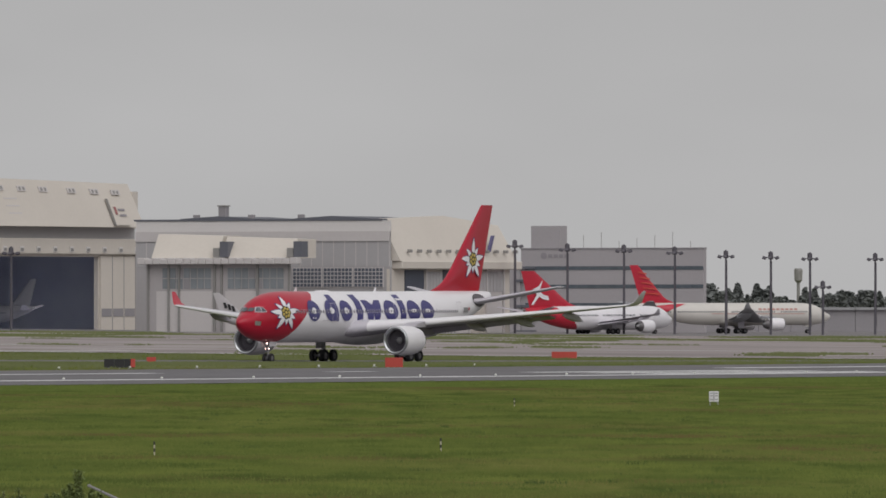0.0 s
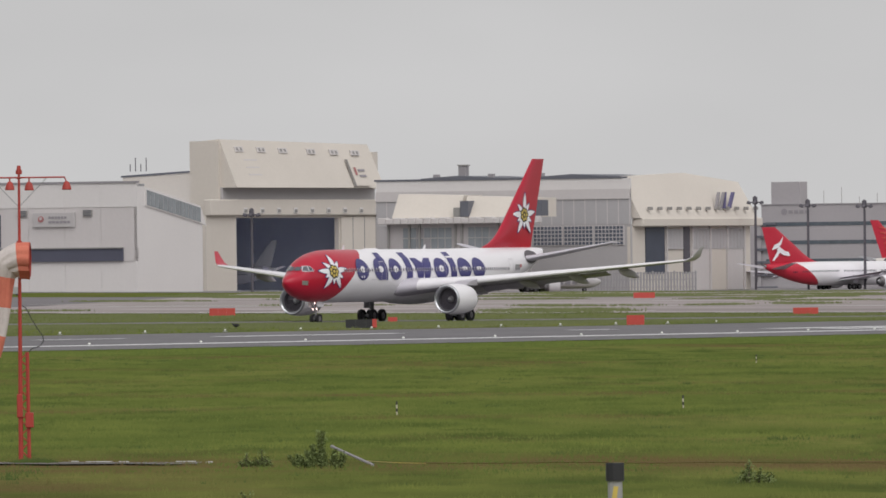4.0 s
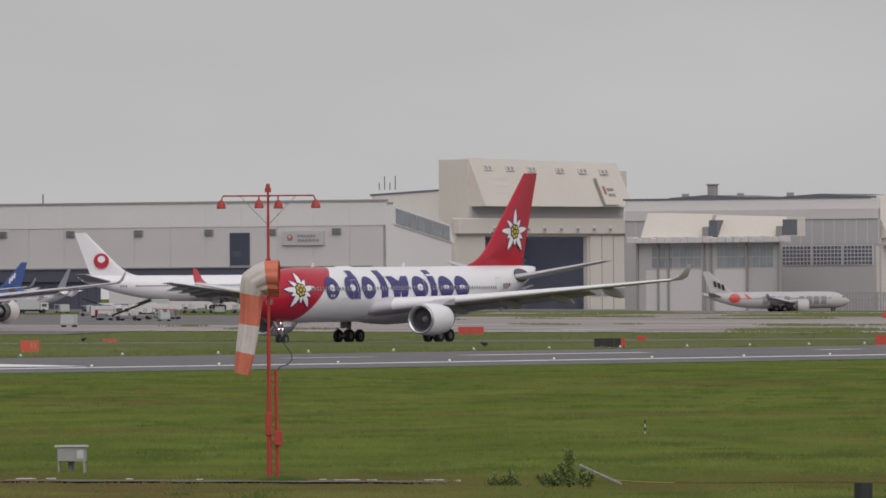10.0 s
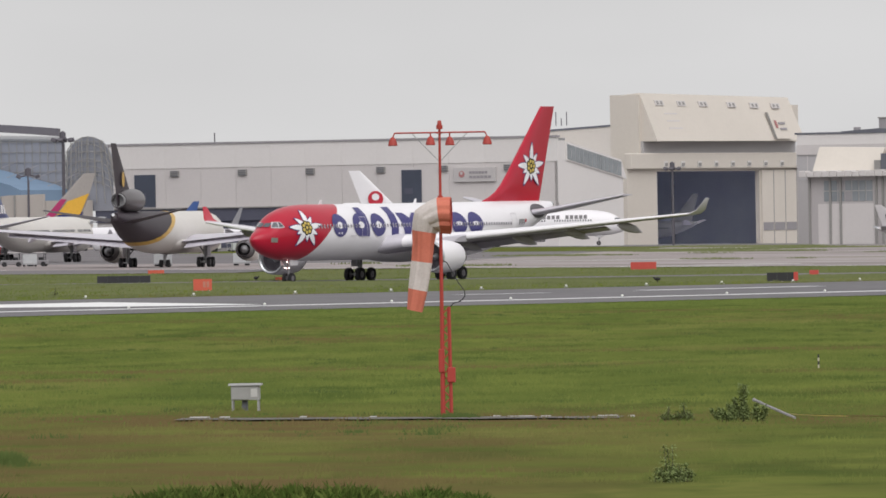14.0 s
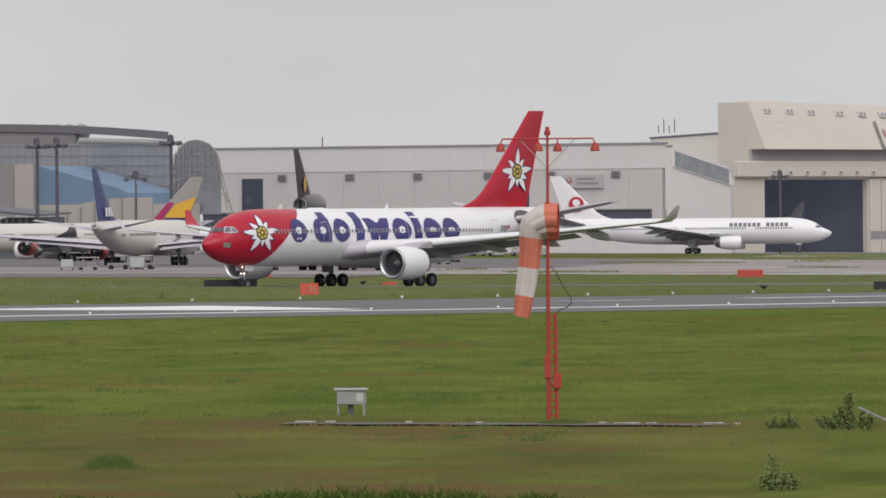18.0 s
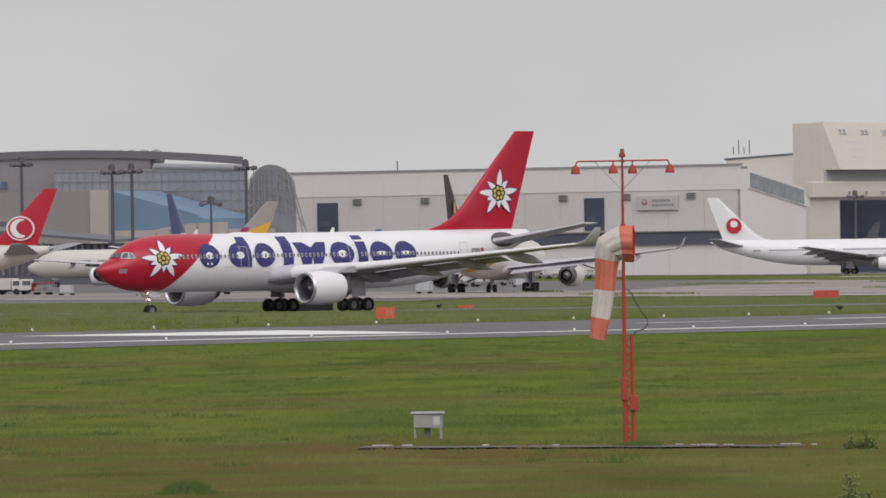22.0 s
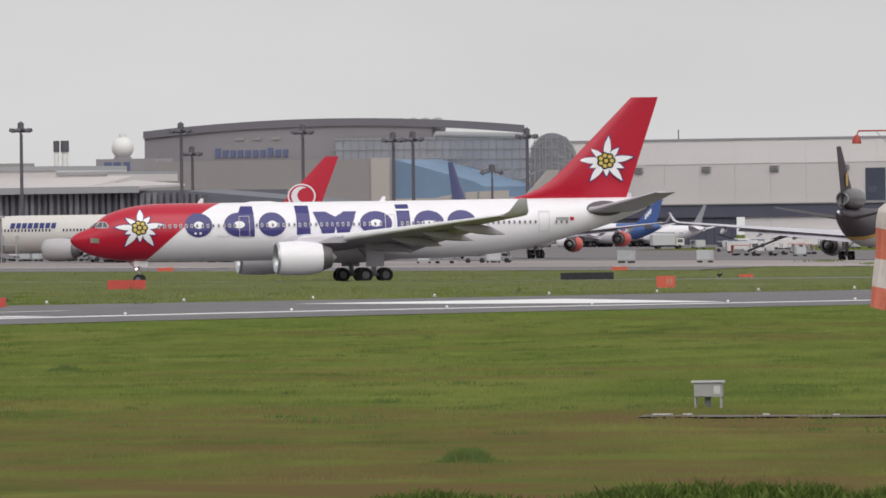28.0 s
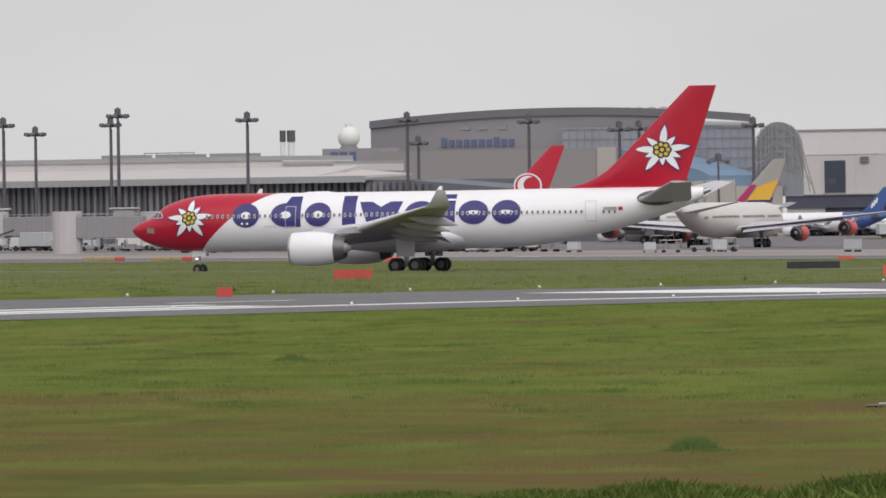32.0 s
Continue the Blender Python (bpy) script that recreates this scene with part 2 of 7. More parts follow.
# ---- the lie of the land: a gentle fall across the field, and the runway climbing along its length ----
RUN_D, RUN_N, RUN_O = Vector((0.4810, 0.8767)), Vector((-0.8767, 0.4810)), Vector((-50.0, 815.0))
CLIMB = ((-300, -2.2), (-210, -1.7), (-120, -1.15), (-30, -0.6), (60, -0.3), (150, 0.05), (240, 0.4), (330, 0.75), (420, 1.05))


def ramp(v, a, b):
    k = min(1.0, max(0.0, (v - a) / (b - a)))
    return k * k * (3 - 2 * k)


def land(x, y):
    across = 0.9981 * x + 0.0613 * y
    z = -0.01047 * 260 * math.tanh(across / 260)
    q = Vector((x, y)) - RUN_O
    s, w = q.dot(RUN_D), q.dot(RUN_N)
    near = ramp(w, -240, -10) * (1 - ramp(w, 85, 150))
    if near > 0:
        s = min(420, max(-300, s))
        for (sa, za), (sb, zb) in zip(CLIMB, CLIMB[1:]):
            if s <= sb:
                return z + near * (za + (zb - za) * (s - sa) / (sb - sa))
    return z


# seconds, place and heading of the taxiing airliner
TAXI = [
    (0, -8.59, 1259.10, -28.68), (1, -13.80, 1249.45, -28.24), (2, -18.96, 1239.87, -27.85),
    (3, -24.05, 1230.41, -27.57), (4, -29.02, 1221.14, -27.46), (5, -33.84, 1212.12, -27.54),
    (6, -38.52, 1203.36, -27.76), (7, -43.05, 1194.87, -28.02), (8, -47.46, 1186.66, -28.26),
    (9, -51.74, 1178.73, -28.38), (10, -55.92, 1171.10, -28.34), (11, -59.96, 1163.78, -28.20),
    (12, -63.83, 1156.80, -28.09), (13, -67.50, 1150.15, -28.10), (14, -70.95, 1143.87, -28.33),
    (15, -74.22, 1137.96, -28.77), (16, -77.33, 1132.40, -29.41), (17, -80.34, 1127.21, -30.21),
    (18, -83.27, 1122.38, -31.36), (19, -86.16, 1117.87, -33.21), (20, -89.03, 1113.68, -35.98),
    (21, -92.01, 1109.77, -39.24), (22, -95.19, 1106.13, -42.60), (23, -98.51, 1102.77, -46.29),
    (24, -101.91, 1099.74, -50.63), (25, -105.41, 1097.06, -55.52), (26, -109.07, 1094.76, -60.77),
    (27, -112.91, 1092.85, -66.31), (28, -116.91, 1091.33, -72.18), (29, -121.01, 1090.22, -78.38),
    (30, -125.14, 1089.60, -84.61), (31, -129.22, 1089.52, -90.64), (32, -133.26, 1089.74, -96.51),
]


# ---- the airliner, nose forward along +x, origin on the ground between its main wheels ----
GEAR_X = 28.8
BODY = [(0.0, 4.30, 0.03), (0.12, 4.31, 0.36), (0.35, 4.33, 0.66), (0.8, 4.39, 1.04), (1.5, 4.50, 1.48), (2.3, 4.62, 1.83),
        (3.2, 4.74, 2.13), (4.4, 4.86, 2.43), (5.8, 4.95, 2.65), (7.5, 5.01, 2.78), (9.5, 5.03, 2.82), (14.0, 5.03, 2.82),
        (22.0, 5.03, 2.82), (30.0, 5.03, 2.82), (36.0, 5.04, 2.82), (39.5, 5.12, 2.77), (42.5, 5.28, 2.62), (45.5, 5.55, 2.37),
        (48.5, 5.90, 2.03), (51.5, 6.32, 1.60), (54.0, 6.72, 1.20), (56.0, 7.10, 0.80), (57.1, 7.33, 0.52)]


def hull(x):
    """Height of the axis and radius of the body at x metres behind the nose."""
    for (xa, za, ra), (xb, zb, rb) in zip(BODY, BODY[1:]):
        if x <= xb:
            k = max(0.0, (x - xa) / (xb - xa))
            if xa < 9:
                k2 = k
                return za + (zb - za) * k2, math.sqrt(ra * ra + (rb * rb - ra * ra) * k2)
            return za + (zb - za) * k, ra + (rb - ra) * k
    return BODY[-1][1:]


# the nose behind its tip: metres back, top, bottom, half width, height of the axis
NOSE = [(0.0, 4.42, 4.36, 0.03, 4.39), (0.12, 4.66, 4.09, 0.26, 4.40), (0.35, 4.86, 3.84, 0.46, 4.41), (0.8, 5.12, 3.52, 0.75, 4.45),
        (1.5, 5.42, 3.15, 1.08, 4.54), (1.9, 5.58, 2.98, 1.24, 4.60), (2.3, 5.86, 2.85, 1.38, 4.66), (3.2, 6.60, 2.62, 1.70, 4.77),
        (4.0, 7.02, 2.47, 1.94, 4.84), (4.7, 7.25, 2.38, 2.12, 4.89), (5.8, 7.53, 2.29, 2.38, 4.95), (7.5, 7.76, 2.22, 2.64, 5.01),
        (9.5, 7.85, 2.21, 2.77, 5.03), (12.0, 7.85, 2.21, 2.82, 5.03), (14.0, 7.85, 2.21, 2.82, 5.03)]


def section(x):
    """Height of the axis, reach upwards, downwards and sideways of the body at x."""
    if x >= 12.0:
        z, r = hull(x)
        return z, r, r, r
    k = max(i for i in range(13) if NOSE[i][0] <= max(0.0, x))
    a, b, c = NOSE[k], NOSE[k + 1], NOSE[k + 2]
    o = NOSE[max(0, k - 1)]
    h = b[0] - a[0]
    u = (max(0.0, x) - a[0]) / h
    if k < 2:
        v = [math.sqrt(u) * q + (1 - math.sqrt(u)) * p if k == 0 else p + (q - p) * u for p, q in zip(a, b)]
    else:
        v = []
        for i in range(5):
            m0, m1 = (b[i] - o[i]) / (b[0] - o[0]) * h, (c[i] - a[i]) / (c[0] - a[0]) * h
            v.append((2 * u ** 3 - 3 * u * u + 1) * a[i] + (u ** 3 - 2 * u * u + u) * m0 + (3 * u * u - 2 * u ** 3) * b[i] + (u ** 3 - u * u) * m1)
    return v[4], v[1] - v[4], v[4] - v[2], v[3]


BLADE_GREY = material("dull_fan_blade_metal", (0.13, 0.12, 0.14), 0.55, 0.1)


class Shape:
    """Stretch of the common airliner plan to one type."""
    def __init__(self, kx=1.0, ky=1.0, kz=1.0, kr=1.0):
        self.kx, self.ky, self.kz, self.kr = kx, ky, kz, kr

    def p(self, x, y, z):
        return Vector(((GEAR_X - x) * self.kx, y * self.ky, z * self.kz))

    def skin(self, x, a, lift=0.0):
        """The point of the hull at x, a radians from the top towards the left side."""
        z, up, down, wide = section(x)
        c = math.cos(a)
        return Vector(((GEAR_X - x) * self.kx, (wide + lift) * self.kr * math.sin(a), z * self.kz + ((up if c > 0 else down) + lift) * self.kr * c))

    def side(self, x, z, lift=0.03, left=1):
        zc, up, down, wide = section(x)
        s = max(-0.999, min(0.999, (z - zc) / (up if z > zc else down)))
        q = self.skin(x, math.acos(s), lift)
        return Vector((q.x, q.y * left, q.z))


def hull_part(S, x0, x1, steps, n, cap0=False, cap1=False):
    """The hull between two edges; x0 and x1 are functions of the angle from the top."""
    rings = []
    for k in range(steps + 1):
        ring = []
        for j in range(n):
            a = j * math.tau / n
            xa, xb = x0(a), x1(a)
            ring.append(S.skin(xa + (xb - xa) * (k / steps) ** (1.6 if xa < 0.01 else 1.0), a))
        rings.append(ring)
    bm = bmesh.new()
    loft(bm, rings, cap=False)
    if cap1:
        bm.verts.ensure_lookup_table()
        bm.faces.new(bm.verts[-n:])
    return bm


def patch(S, outline, lift=0.03, left=1, cuts=2):
    """A flat marking laid on the hull's side; outline of (x, z)."""
    bm = bmesh.new()
    f = bm.faces.new([bm.verts.new((x, 0, z)) for x, z in outline])
    bmesh.ops.triangulate(bm, faces=[f])
    if cuts:
        bmesh.ops.subdivide_edges(bm, edges=bm.edges[:], cuts=cuts, use_grid_fill=True)
    for v in bm.verts:
        v.co = S.side(v.co.x, v.co.z, lift, left)
    return bm


def screen(S, y0, y1, z0, z1, lift, left):
    """A windscreen pane lying on the nose between two distances from the middle and two heights."""
    def at(y, z):
        lo, hi = 0.5, 5.0
        for k in range(24):
            x = (lo + hi) / 2
            zc, up, down, wide = section(x)
            q = (z - zc) / up
            lo, hi = (x, hi) if q >= 1 or wide * math.sqrt(1 - q * q) < y else (lo, x)
        p = S.p(lo, 0, 0)
        return Vector((p.x + lift * 0.7, y * S.kr * left, (z - zc) * S.kr + zc * S.kz + lift * 0.7))
    return loft(bmesh.new(), [[at(y0 + (y1 - y0) * k / 4, z0 + (z1 - z0) * j / 4) for j in range(5)] for k in range(5)], cap=False, closed=False)


def join(*bms):
    out = bmesh.new()
    for b in bms:
        me = bpy.data.meshes.new("tmp")
        b.to_mesh(me)
        b.free()
        out.from_mesh(me)
        bpy.data.meshes.remove(me)
    return out


FOIL = [(0, 0), (0.012, 0.035), (0.06, 0.062), (0.2, 0.075), (0.42, 0.068), (0.7, 0.035), (1, 0.002),
        (0.7, -0.022), (0.42, -0.045), (0.2, -0.052), (0.06, -0.040), (0.012, -0.022)]


def wing_skin(S, sections, side):
    """sections: leading edge x, span y, height z, chord, thickness factor."""
    rings = [[S.p(x + c * u, y * side, z + c * w * t) for u, w in FOIL] for x, y, z, c, t in sections]
    return loft(bmesh.new(), rings)


def fin_skin(S, sections):
    rings = [[S.p(x + c * u, c * w * t, z) for u, w in FOIL] for x, z, c, t in sections]
    return loft(bmesh.new(), rings)


def ring_profile(bm, S, cx, cy, cz, profile, n=28):
    """A body of revolution along x: profile of (x behind the front, radius)."""
    rings = [[S.p(cx + dx, cy, cz) + Vector((0, r * math.cos(k * math.tau / n), r * math.sin(k * math.tau / n))) for k in range(n)] for dx, r in profile]
    return loft(bm, rings, cap=False)


def flower(parent, cx, cz, wide, tall, place, lift):
    """A white star-shaped flower with a yellow heart; place maps (x, z, lift) to the skin."""
    whole = new("flower_marking")
    whole.parent = parent
    back, front = bmesh.new(), bmesh.new()
    spread = [(84, 1.0), (48, 0.70), (8, 1.0), (335, 0.72), (306, 1.0), (271, 0.62), (234, 1.0), (205, 0.66), (178, 1.0), (138, 0.72)]
    shape = [(0.10, 0.50), (0.28, 0.78), (0.46, 1.0), (0.64, 0.92), (0.82, 0.58), (1.0, 0.05)]
    for bm, grow, up in ((back, 0.045, lift), (front, 0.0, lift + 0.015)):
        for a, ln in spread:
            a = radians(a)
            d, q = Vector((math.cos(a), math.sin(a))), Vector((-math.sin(a), math.cos(a)))
            rows = []
            for u, w in shape:
                c = d * (u * ln + grow * (u > 0.9))
                half = w * (0.075 + 0.055 * ln) + grow * 0.7
                rows.append([bm.verts.new(place(cx + (c.x + q.x * half * k) * wide, cz + (c.y + q.y * half * k) * tall, up)) for k in (-1, -0.4, 0.4, 1)])
            for r0, r1 in zip(rows, rows[1:]):
                for k in range(3):
                    bm.faces.new((r0[k], r0[k + 1], r1[k + 1], r1[k]))
    part("petal_shadow", back, BLUE, whole)
    part("petals", front, WHITE, whole, "white pointed petals")
    for rad, mat, up, name in ((0.145, DARK, 0.035, "heart_edge"), (0.080, YELLOW, 0.05, "heart")):
        bm = bmesh.new()
        for k in range(8):
            a = k * math.tau / 7
            c = (0, 0) if k == 7 else (0.215 * math.cos(a), 0.215 * math.sin(a))
            bm.faces.new([bm.verts.new(place(cx + (c[0] + rad * math.cos(j * math.tau / 10)) * wide, cz + (c[1] + rad * math.sin(j * math.tau / 10)) * tall, lift + up)) for j in range(10)])
        part(name, bm, mat, whole)
    return whole


def oval(cx, cz, rx, rz, n=20, a0=0.0, a1=math.tau):
    return [(cx + rx * math.cos(a0 + (a1 - a0) * k / n), cz + rz * math.sin(a0 + (a1 - a0) * k / n)) for k in range(n)]


def wheel(parent, x, y, r, w, tone=None):
    """One wheel with tyre and rim, turning about its own centre."""
    hub = new("wheel")
    hub.parent = parent
    hub.location = (x, y, r)
    bm = bmesh.new()
    n = 20
    prof = [(-w * 0.42, r * 0.55), (-w * 0.5, r * 0.75), (-w * 0.45, r * 0.93), (-w * 0.22, r), (w * 0.22, r), (w * 0.45, r * 0.93), (w * 0.5, r * 0.75), (w * 0.42, r * 0.55)]
    loft(bm, [[Vector((q * math.cos(k * math.tau / n), d, q * math.sin(k * math.tau / n))) for k in range(n)] for d, q in prof], cap=False)
    part("tyre", bm, DARK, hub, smooth=True)
    bm = bmesh.new()
    rod(bm, (0, -w * 0.36, 0), (0, w * 0.36, 0), r * 0.50, n=14)
    rod(bm, (0, -w * 0.5, 0), (0, w * 0.5, 0), r * 0.16, n=8)
    part("rim", bm, RIM, hub)
    return hub


def airliner(name, label, S, group="", fine=True, nose=None, body=WHITE, belly=None, fin=WHITE, cowl=WHITE, tip=None, wingm=WING,
             four=False, third=None, winglet=True, rear=None, rear_cut=(44.0, 0.0), fin_chord=1.0, fin_tall=1.0):
    """An airliner in parts. nose, fin and so on are materials."""
    air = thing(name, label, "airplane", group=group)
    n, steps = (48, 70) if fine else (20, 30)
    if nose:
        def edge(a):
            a = abs((a + math.pi) % math.tau - math.pi)
            return 14.9 - 7.8 * (0.5 - 0.5 * math.cos(a)) ** 0.69
        part("nose_section", hull_part(S, lambda a: 0.0, edge, 46, n), nose, air, "red painted nose", True)
    else:
        def edge(a):
            return 0.0
    cut = (lambda a: 57.1) if not rear else (lambda a: rear_cut[0] - rear_cut[1] * math.cos(a))
    part("fuselage", hull_part(S, edge, cut, steps, n, cap1=not rear), body, air, smooth=True)
    if rear:
        part("rear_fuselage", hull_part(S, cut, lambda a: 57.1, 14, n, cap1=True), rear, air, "coloured rear body", True)
    bm = bmesh.new()
    rod(bm, S.p(56.7, 0, 7.25), S.p(57.75, 0, 7.62), 0.36, 0.22, 10)
    part("exhaust_tip", bm, METAL, air, "dark metal tail cone tip")
    # belly fairing
    bm = bmesh.new()
    rings = []
    for k in range(13):
        u = k / 12
        x, g = 18.5 + 18 * u, math.sin(math.pi * min(1, max(0, u))) ** 0.45
        rings.append([S.p(x, 3.12 * g * math.sin(a), 3.55 - 1.68 * g * math.cos(a)) for a in [(-1.9 + 3.8 * j / 16) for j in range(17)]])
    loft(bm, rings, cap=False, closed=False)
    part("belly_fairing", bm, belly or body, air, smooth=True)
    # windows and doors
    bm = bmesh.new()
    for left in (1, -1):
        x = 8.2
        while x < 49:
            if not any(abs(x - d) < 0.75 for d in (16.6, 31.0, 46.4)):
                ring = ((-.13, -.1), (-.08, -.2), (.08, -.2), (.13, -.1), (.13, .1), (.08, .2), (-.08, .2), (-.13, .1))
                bm.faces.new([bm.verts.new(S.side(x + dx * (0.98 if fine else 1), 5.62 + dz * (0.95 if fine else 1), 0.095 if fine else 0.025, left)) for dx, dz in ring])
                if fine:
                    w = part("cabin_window", bm, FRAME_GREY, air)
                    bm = bmesh.new()
                    bm.faces.new([bm.verts.new(S.side(x + dx * 0.64, 5.62 + dz * 0.66, 0.11, left)) for dx, dz in ring])
                    part("glass", bm, CABIN_GLASS, w)
                    bm = bmesh.new()
            x += 0.533
        for outline in ([(2.30, 5.60), (2.82, 5.57), (2.99, 6.06), (2.74, 6.03)], [(2.90, 5.58), (3.40, 5.63), (3.22, 6.02), (3.06, 6.06)]):
            part("cockpit_window", patch(S, outline, 0.075, left, 3), GLASS, air, "dark cockpit glass")
        part("cockpit_window", screen(S, 0.05, 0.70, 5.62, 6.02, 0.07, left), GLASS, air, "dark windscreen glass")
        if fine:
            part("cockpit_frame", patch(S, [(2.22, 5.54), (2.82, 5.50), (3.44, 5.56), (3.50, 5.64), (3.30, 6.08), (3.03, 6.13), (2.70, 6.10)], 0.045, left, 4), FRAME_GREY, air, "pale frame round the cockpit windows")
    if not fine and not third:
        tagged(part("cabin_windows", bm, WINDOW, air), kind="stuff")
    if fine:
        for dx, dz0, dz1, w in ((16.6, 4.55, 6.5, 1.05), (31.0, 4.55, 6.5, 1.0), (46.4, 4.75, 6.65, 1.1)):
            bm = bmesh.new()
            for x0, x1, z0, z1 in ((dx - w / 2, dx - w / 2 + .05, dz0, dz1), (dx + w / 2 - .05, dx + w / 2, dz0, dz1), (dx - w / 2, dx + w / 2, dz0, dz0 + .05), (dx - w / 2, dx + w / 2, dz1 - .05, dz1)):
                q = patch(S, [(x0, z0), (x1, z0), (x1, z1), (x0, z1)], 0.10, cuts=2)
                bm = join(bm, q)
            part("door_outline", bm, FRAME_GREY, air)
    # wings
    for side in (1, -1):
        sec = [(19.6, 1.6, 3.55, 12.0, 1.35), (21.4, 4.2, 3.80, 10.2, 1.2), (24.8, 9.4, 4.30, 7.6, 1.0), (31.0, 20.0, 5.35, 4.9, 0.85), (36.2, 28.9, 6.25, 2.5, 0.8)]
        wing = part("wing", wing_skin(S, sec, side), wingm, air, smooth=True)
        slat = [(0.10, 0.068), (0.06, 0.062), (0.012, 0.035), (0, 0), (0.012, -0.022), (0.035, -0.032)]
        bm = loft(bmesh.new(), [[S.p(x - 0.03 + c * u, y * side, z + c * w * t * 1.03) for u, w in slat] for x, y, z, c, t in sec[1:]], cap=False, closed=False)
        part("slat", bm, SLAT, wing, "pale leading edge slat", True)
        under = [(0.04, -0.035), (0.2, -0.052), (0.42, -0.045), (0.7, -0.022), (0.97, -0.001)]
        bm = loft(bmesh.new(), [[S.p(x + c * u, y * side, z + c * w * t - 0.02) for u, w in under] for x, y, z, c, t in sec], cap=False, closed=False)
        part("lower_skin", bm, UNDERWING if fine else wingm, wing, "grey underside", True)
        if winglet:
            w = [(36.3, 28.9, 6.25, 2.45, 0.7), (36.9, 29.5, 6.62, 1.9, 0.6), (37.75, 30.15, 7.85, 0.75, 0.5)]
            part("winglet", wing_skin(S, w, side), (tip or wingm) if side < 0 else wingm, wing, smooth=True)
        for y, xf, zf in ((7.0, 30.2, 3.45), (12.5, 31.9, 3.95), (17.5, 33.9, 4.45), (22.5, 35.9, 5.0)):
            bm = bmesh.new()
            prof = [(-2.8, .04, .25), (-1.9, .26, .12), (-0.6, .38, 0), (0.8, .33, -.18), (2.1, .04, -.5)]
            loft(bm, [[S.p(xf + dx, y * side + 0.75 * r * math.cos(a), zf + dz + r * 1.25 * math.sin(a)) for a in [j * math.tau / 8 for j in range(8)]] for dx, r, dz in prof])
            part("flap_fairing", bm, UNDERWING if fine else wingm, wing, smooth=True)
        flap = bmesh.new()
        rings = [[S.p(x, y * side, z), S.p(x + c, y * side, z - 0.32 * c), S.p(x + c, y * side, z - 0.36 * c), S.p(x, y * side, z - 0.22)] for x, y, z, c in ((30.6, 3.4, 3.55, 2.2), (31.4, 9.6, 4.15, 1.9), (34.3, 20.4, 5.2, 1.2))]
        loft(flap, rings)
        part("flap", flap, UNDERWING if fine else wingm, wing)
        # engines
        spots = [(18.3, 9.5, 2.42)] if not four else [(20.0, 9.6, 2.5), (27.0, 19.4, 3.4)]
        for ex, ey, ez in spots:
            eng = new("engine")
            eng.parent = air
            k = 0.78 if four else 1.0
            bm = bmesh.new()
            out = [(0.35, 1.20), (0.08, 1.30), (0.0, 1.40), (0.06, 1.49), (0.35, 1.57), (1.2, 1.63), (2.4, 1.64), (3.4, 1.58), (4.45, 1.40), (4.42, 1.34), (3.9, 1.34)]
            ring_profile(bm, S, ex, ey * side, ez, [(a * k, r * k) for a, r in out], 36 if fine else 16)
            part("nacelle", bm, cowl, eng, smooth=True)
            bm = bmesh.new()
            ring_profile(bm, S, ex - 0.01, ey * side, ez, [(a * k, r * k) for a, r in ((0.5, 1.17), (0.22, 1.22), (0.05, 1.31), (0.0, 1.405), (0.045, 1.485), (0.22, 1.55))], 36 if fine else 16)
            part("inlet_lip", bm, METAL, eng, "bare metal inlet lip", True)
            bm = bmesh.new()
            ring_profile(bm, S, ex, ey * side, ez, [(0.4 * k, 1.2 * k), (1.25 * k, 1.2 * k), (1.26 * k, 0.05)], 24)
            for b in range(20 if fine else 0):
                a = b * math.tau / 20
                pts = [(0.4, a), (1.16, a + .05), (1.16, a + .2), (0.4, a + .14)]
                blade = bmesh.new()
                blade.faces.new([blade.verts.new(S.p(ex + (1.05 - 0.1 * (q > a + .1)) * k, ey * side, ez) + Vector((0, r * k * math.cos(q), r * k * math.sin(q)))) for r, q in pts])
                part("fan_blade", blade, BLADE_GREY, eng)
            part("fan", bm, FAN, eng)
            bm = bmesh.new()
            ring_profile(bm, S, ex, ey * side, ez, [(0.45 * k, 0.02), (0.7 * k, 0.2 * k), (1.0 * k, 0.36 * k), (1.1 * k, 0.38 * k)], 14)
            part("spinner", bm, STEEL, eng, smooth=True)
            bm = bmesh.new()
            ring_profile(bm, S, ex, ey * side, ez, [(3.8 * k, 1.34 * k), (4.45 * k, 1.27 * k), (4.95 * k, 1.12 * k), (5.45 * k, 0.93 * k), (5.43 * k, 0.86 * k), (5.1 * k, 0.78 * k)], 18)
            part("core_nozzle", bm, HOT_STEEL, eng, "dark heat-stained core nozzle", True)
            bm = bmesh.new()
            ring_profile(bm, S, ex, ey * side, ez, [(5.0 * k, 0.66 * k), (5.5 * k, 0.50 * k), (5.95 * k, 0.18 * k), (6.0 * k, 0.02)], 14)
            part("exhaust_cone", bm, STEEL, eng, smooth=True)
            bm = bmesh.new()
            rings = [[S.p(ex + xx * k, ey * side + yy, ez + z0 * k) for xx, yy in ((x0, -.02), ((x0 + x1) / 2, -.22), (x1, -.02), (x1, .02), ((x0 + x1) / 2, .22), (x0, .02))] for x0, x1, z0 in ((1.0, 6.9, 1.45), (2.6, 8.2, 1.95), (5.6, 10.5, 2.15))]
            loft(bm, rings)
            part("pylon", bm, wingm, eng)
    # tail
    for side in (1, -1):
        sec = [(50.3, 0.8, 6.55, 5.6, 1.0), (51.6, 2.5, 6.85, 4.8, 0.9), (55.9, 9.72, 8.35, 2.0, 0.8)]
        part("tailplane", wing_skin(S, sec, side), rear if third else wingm, air, smooth=True)
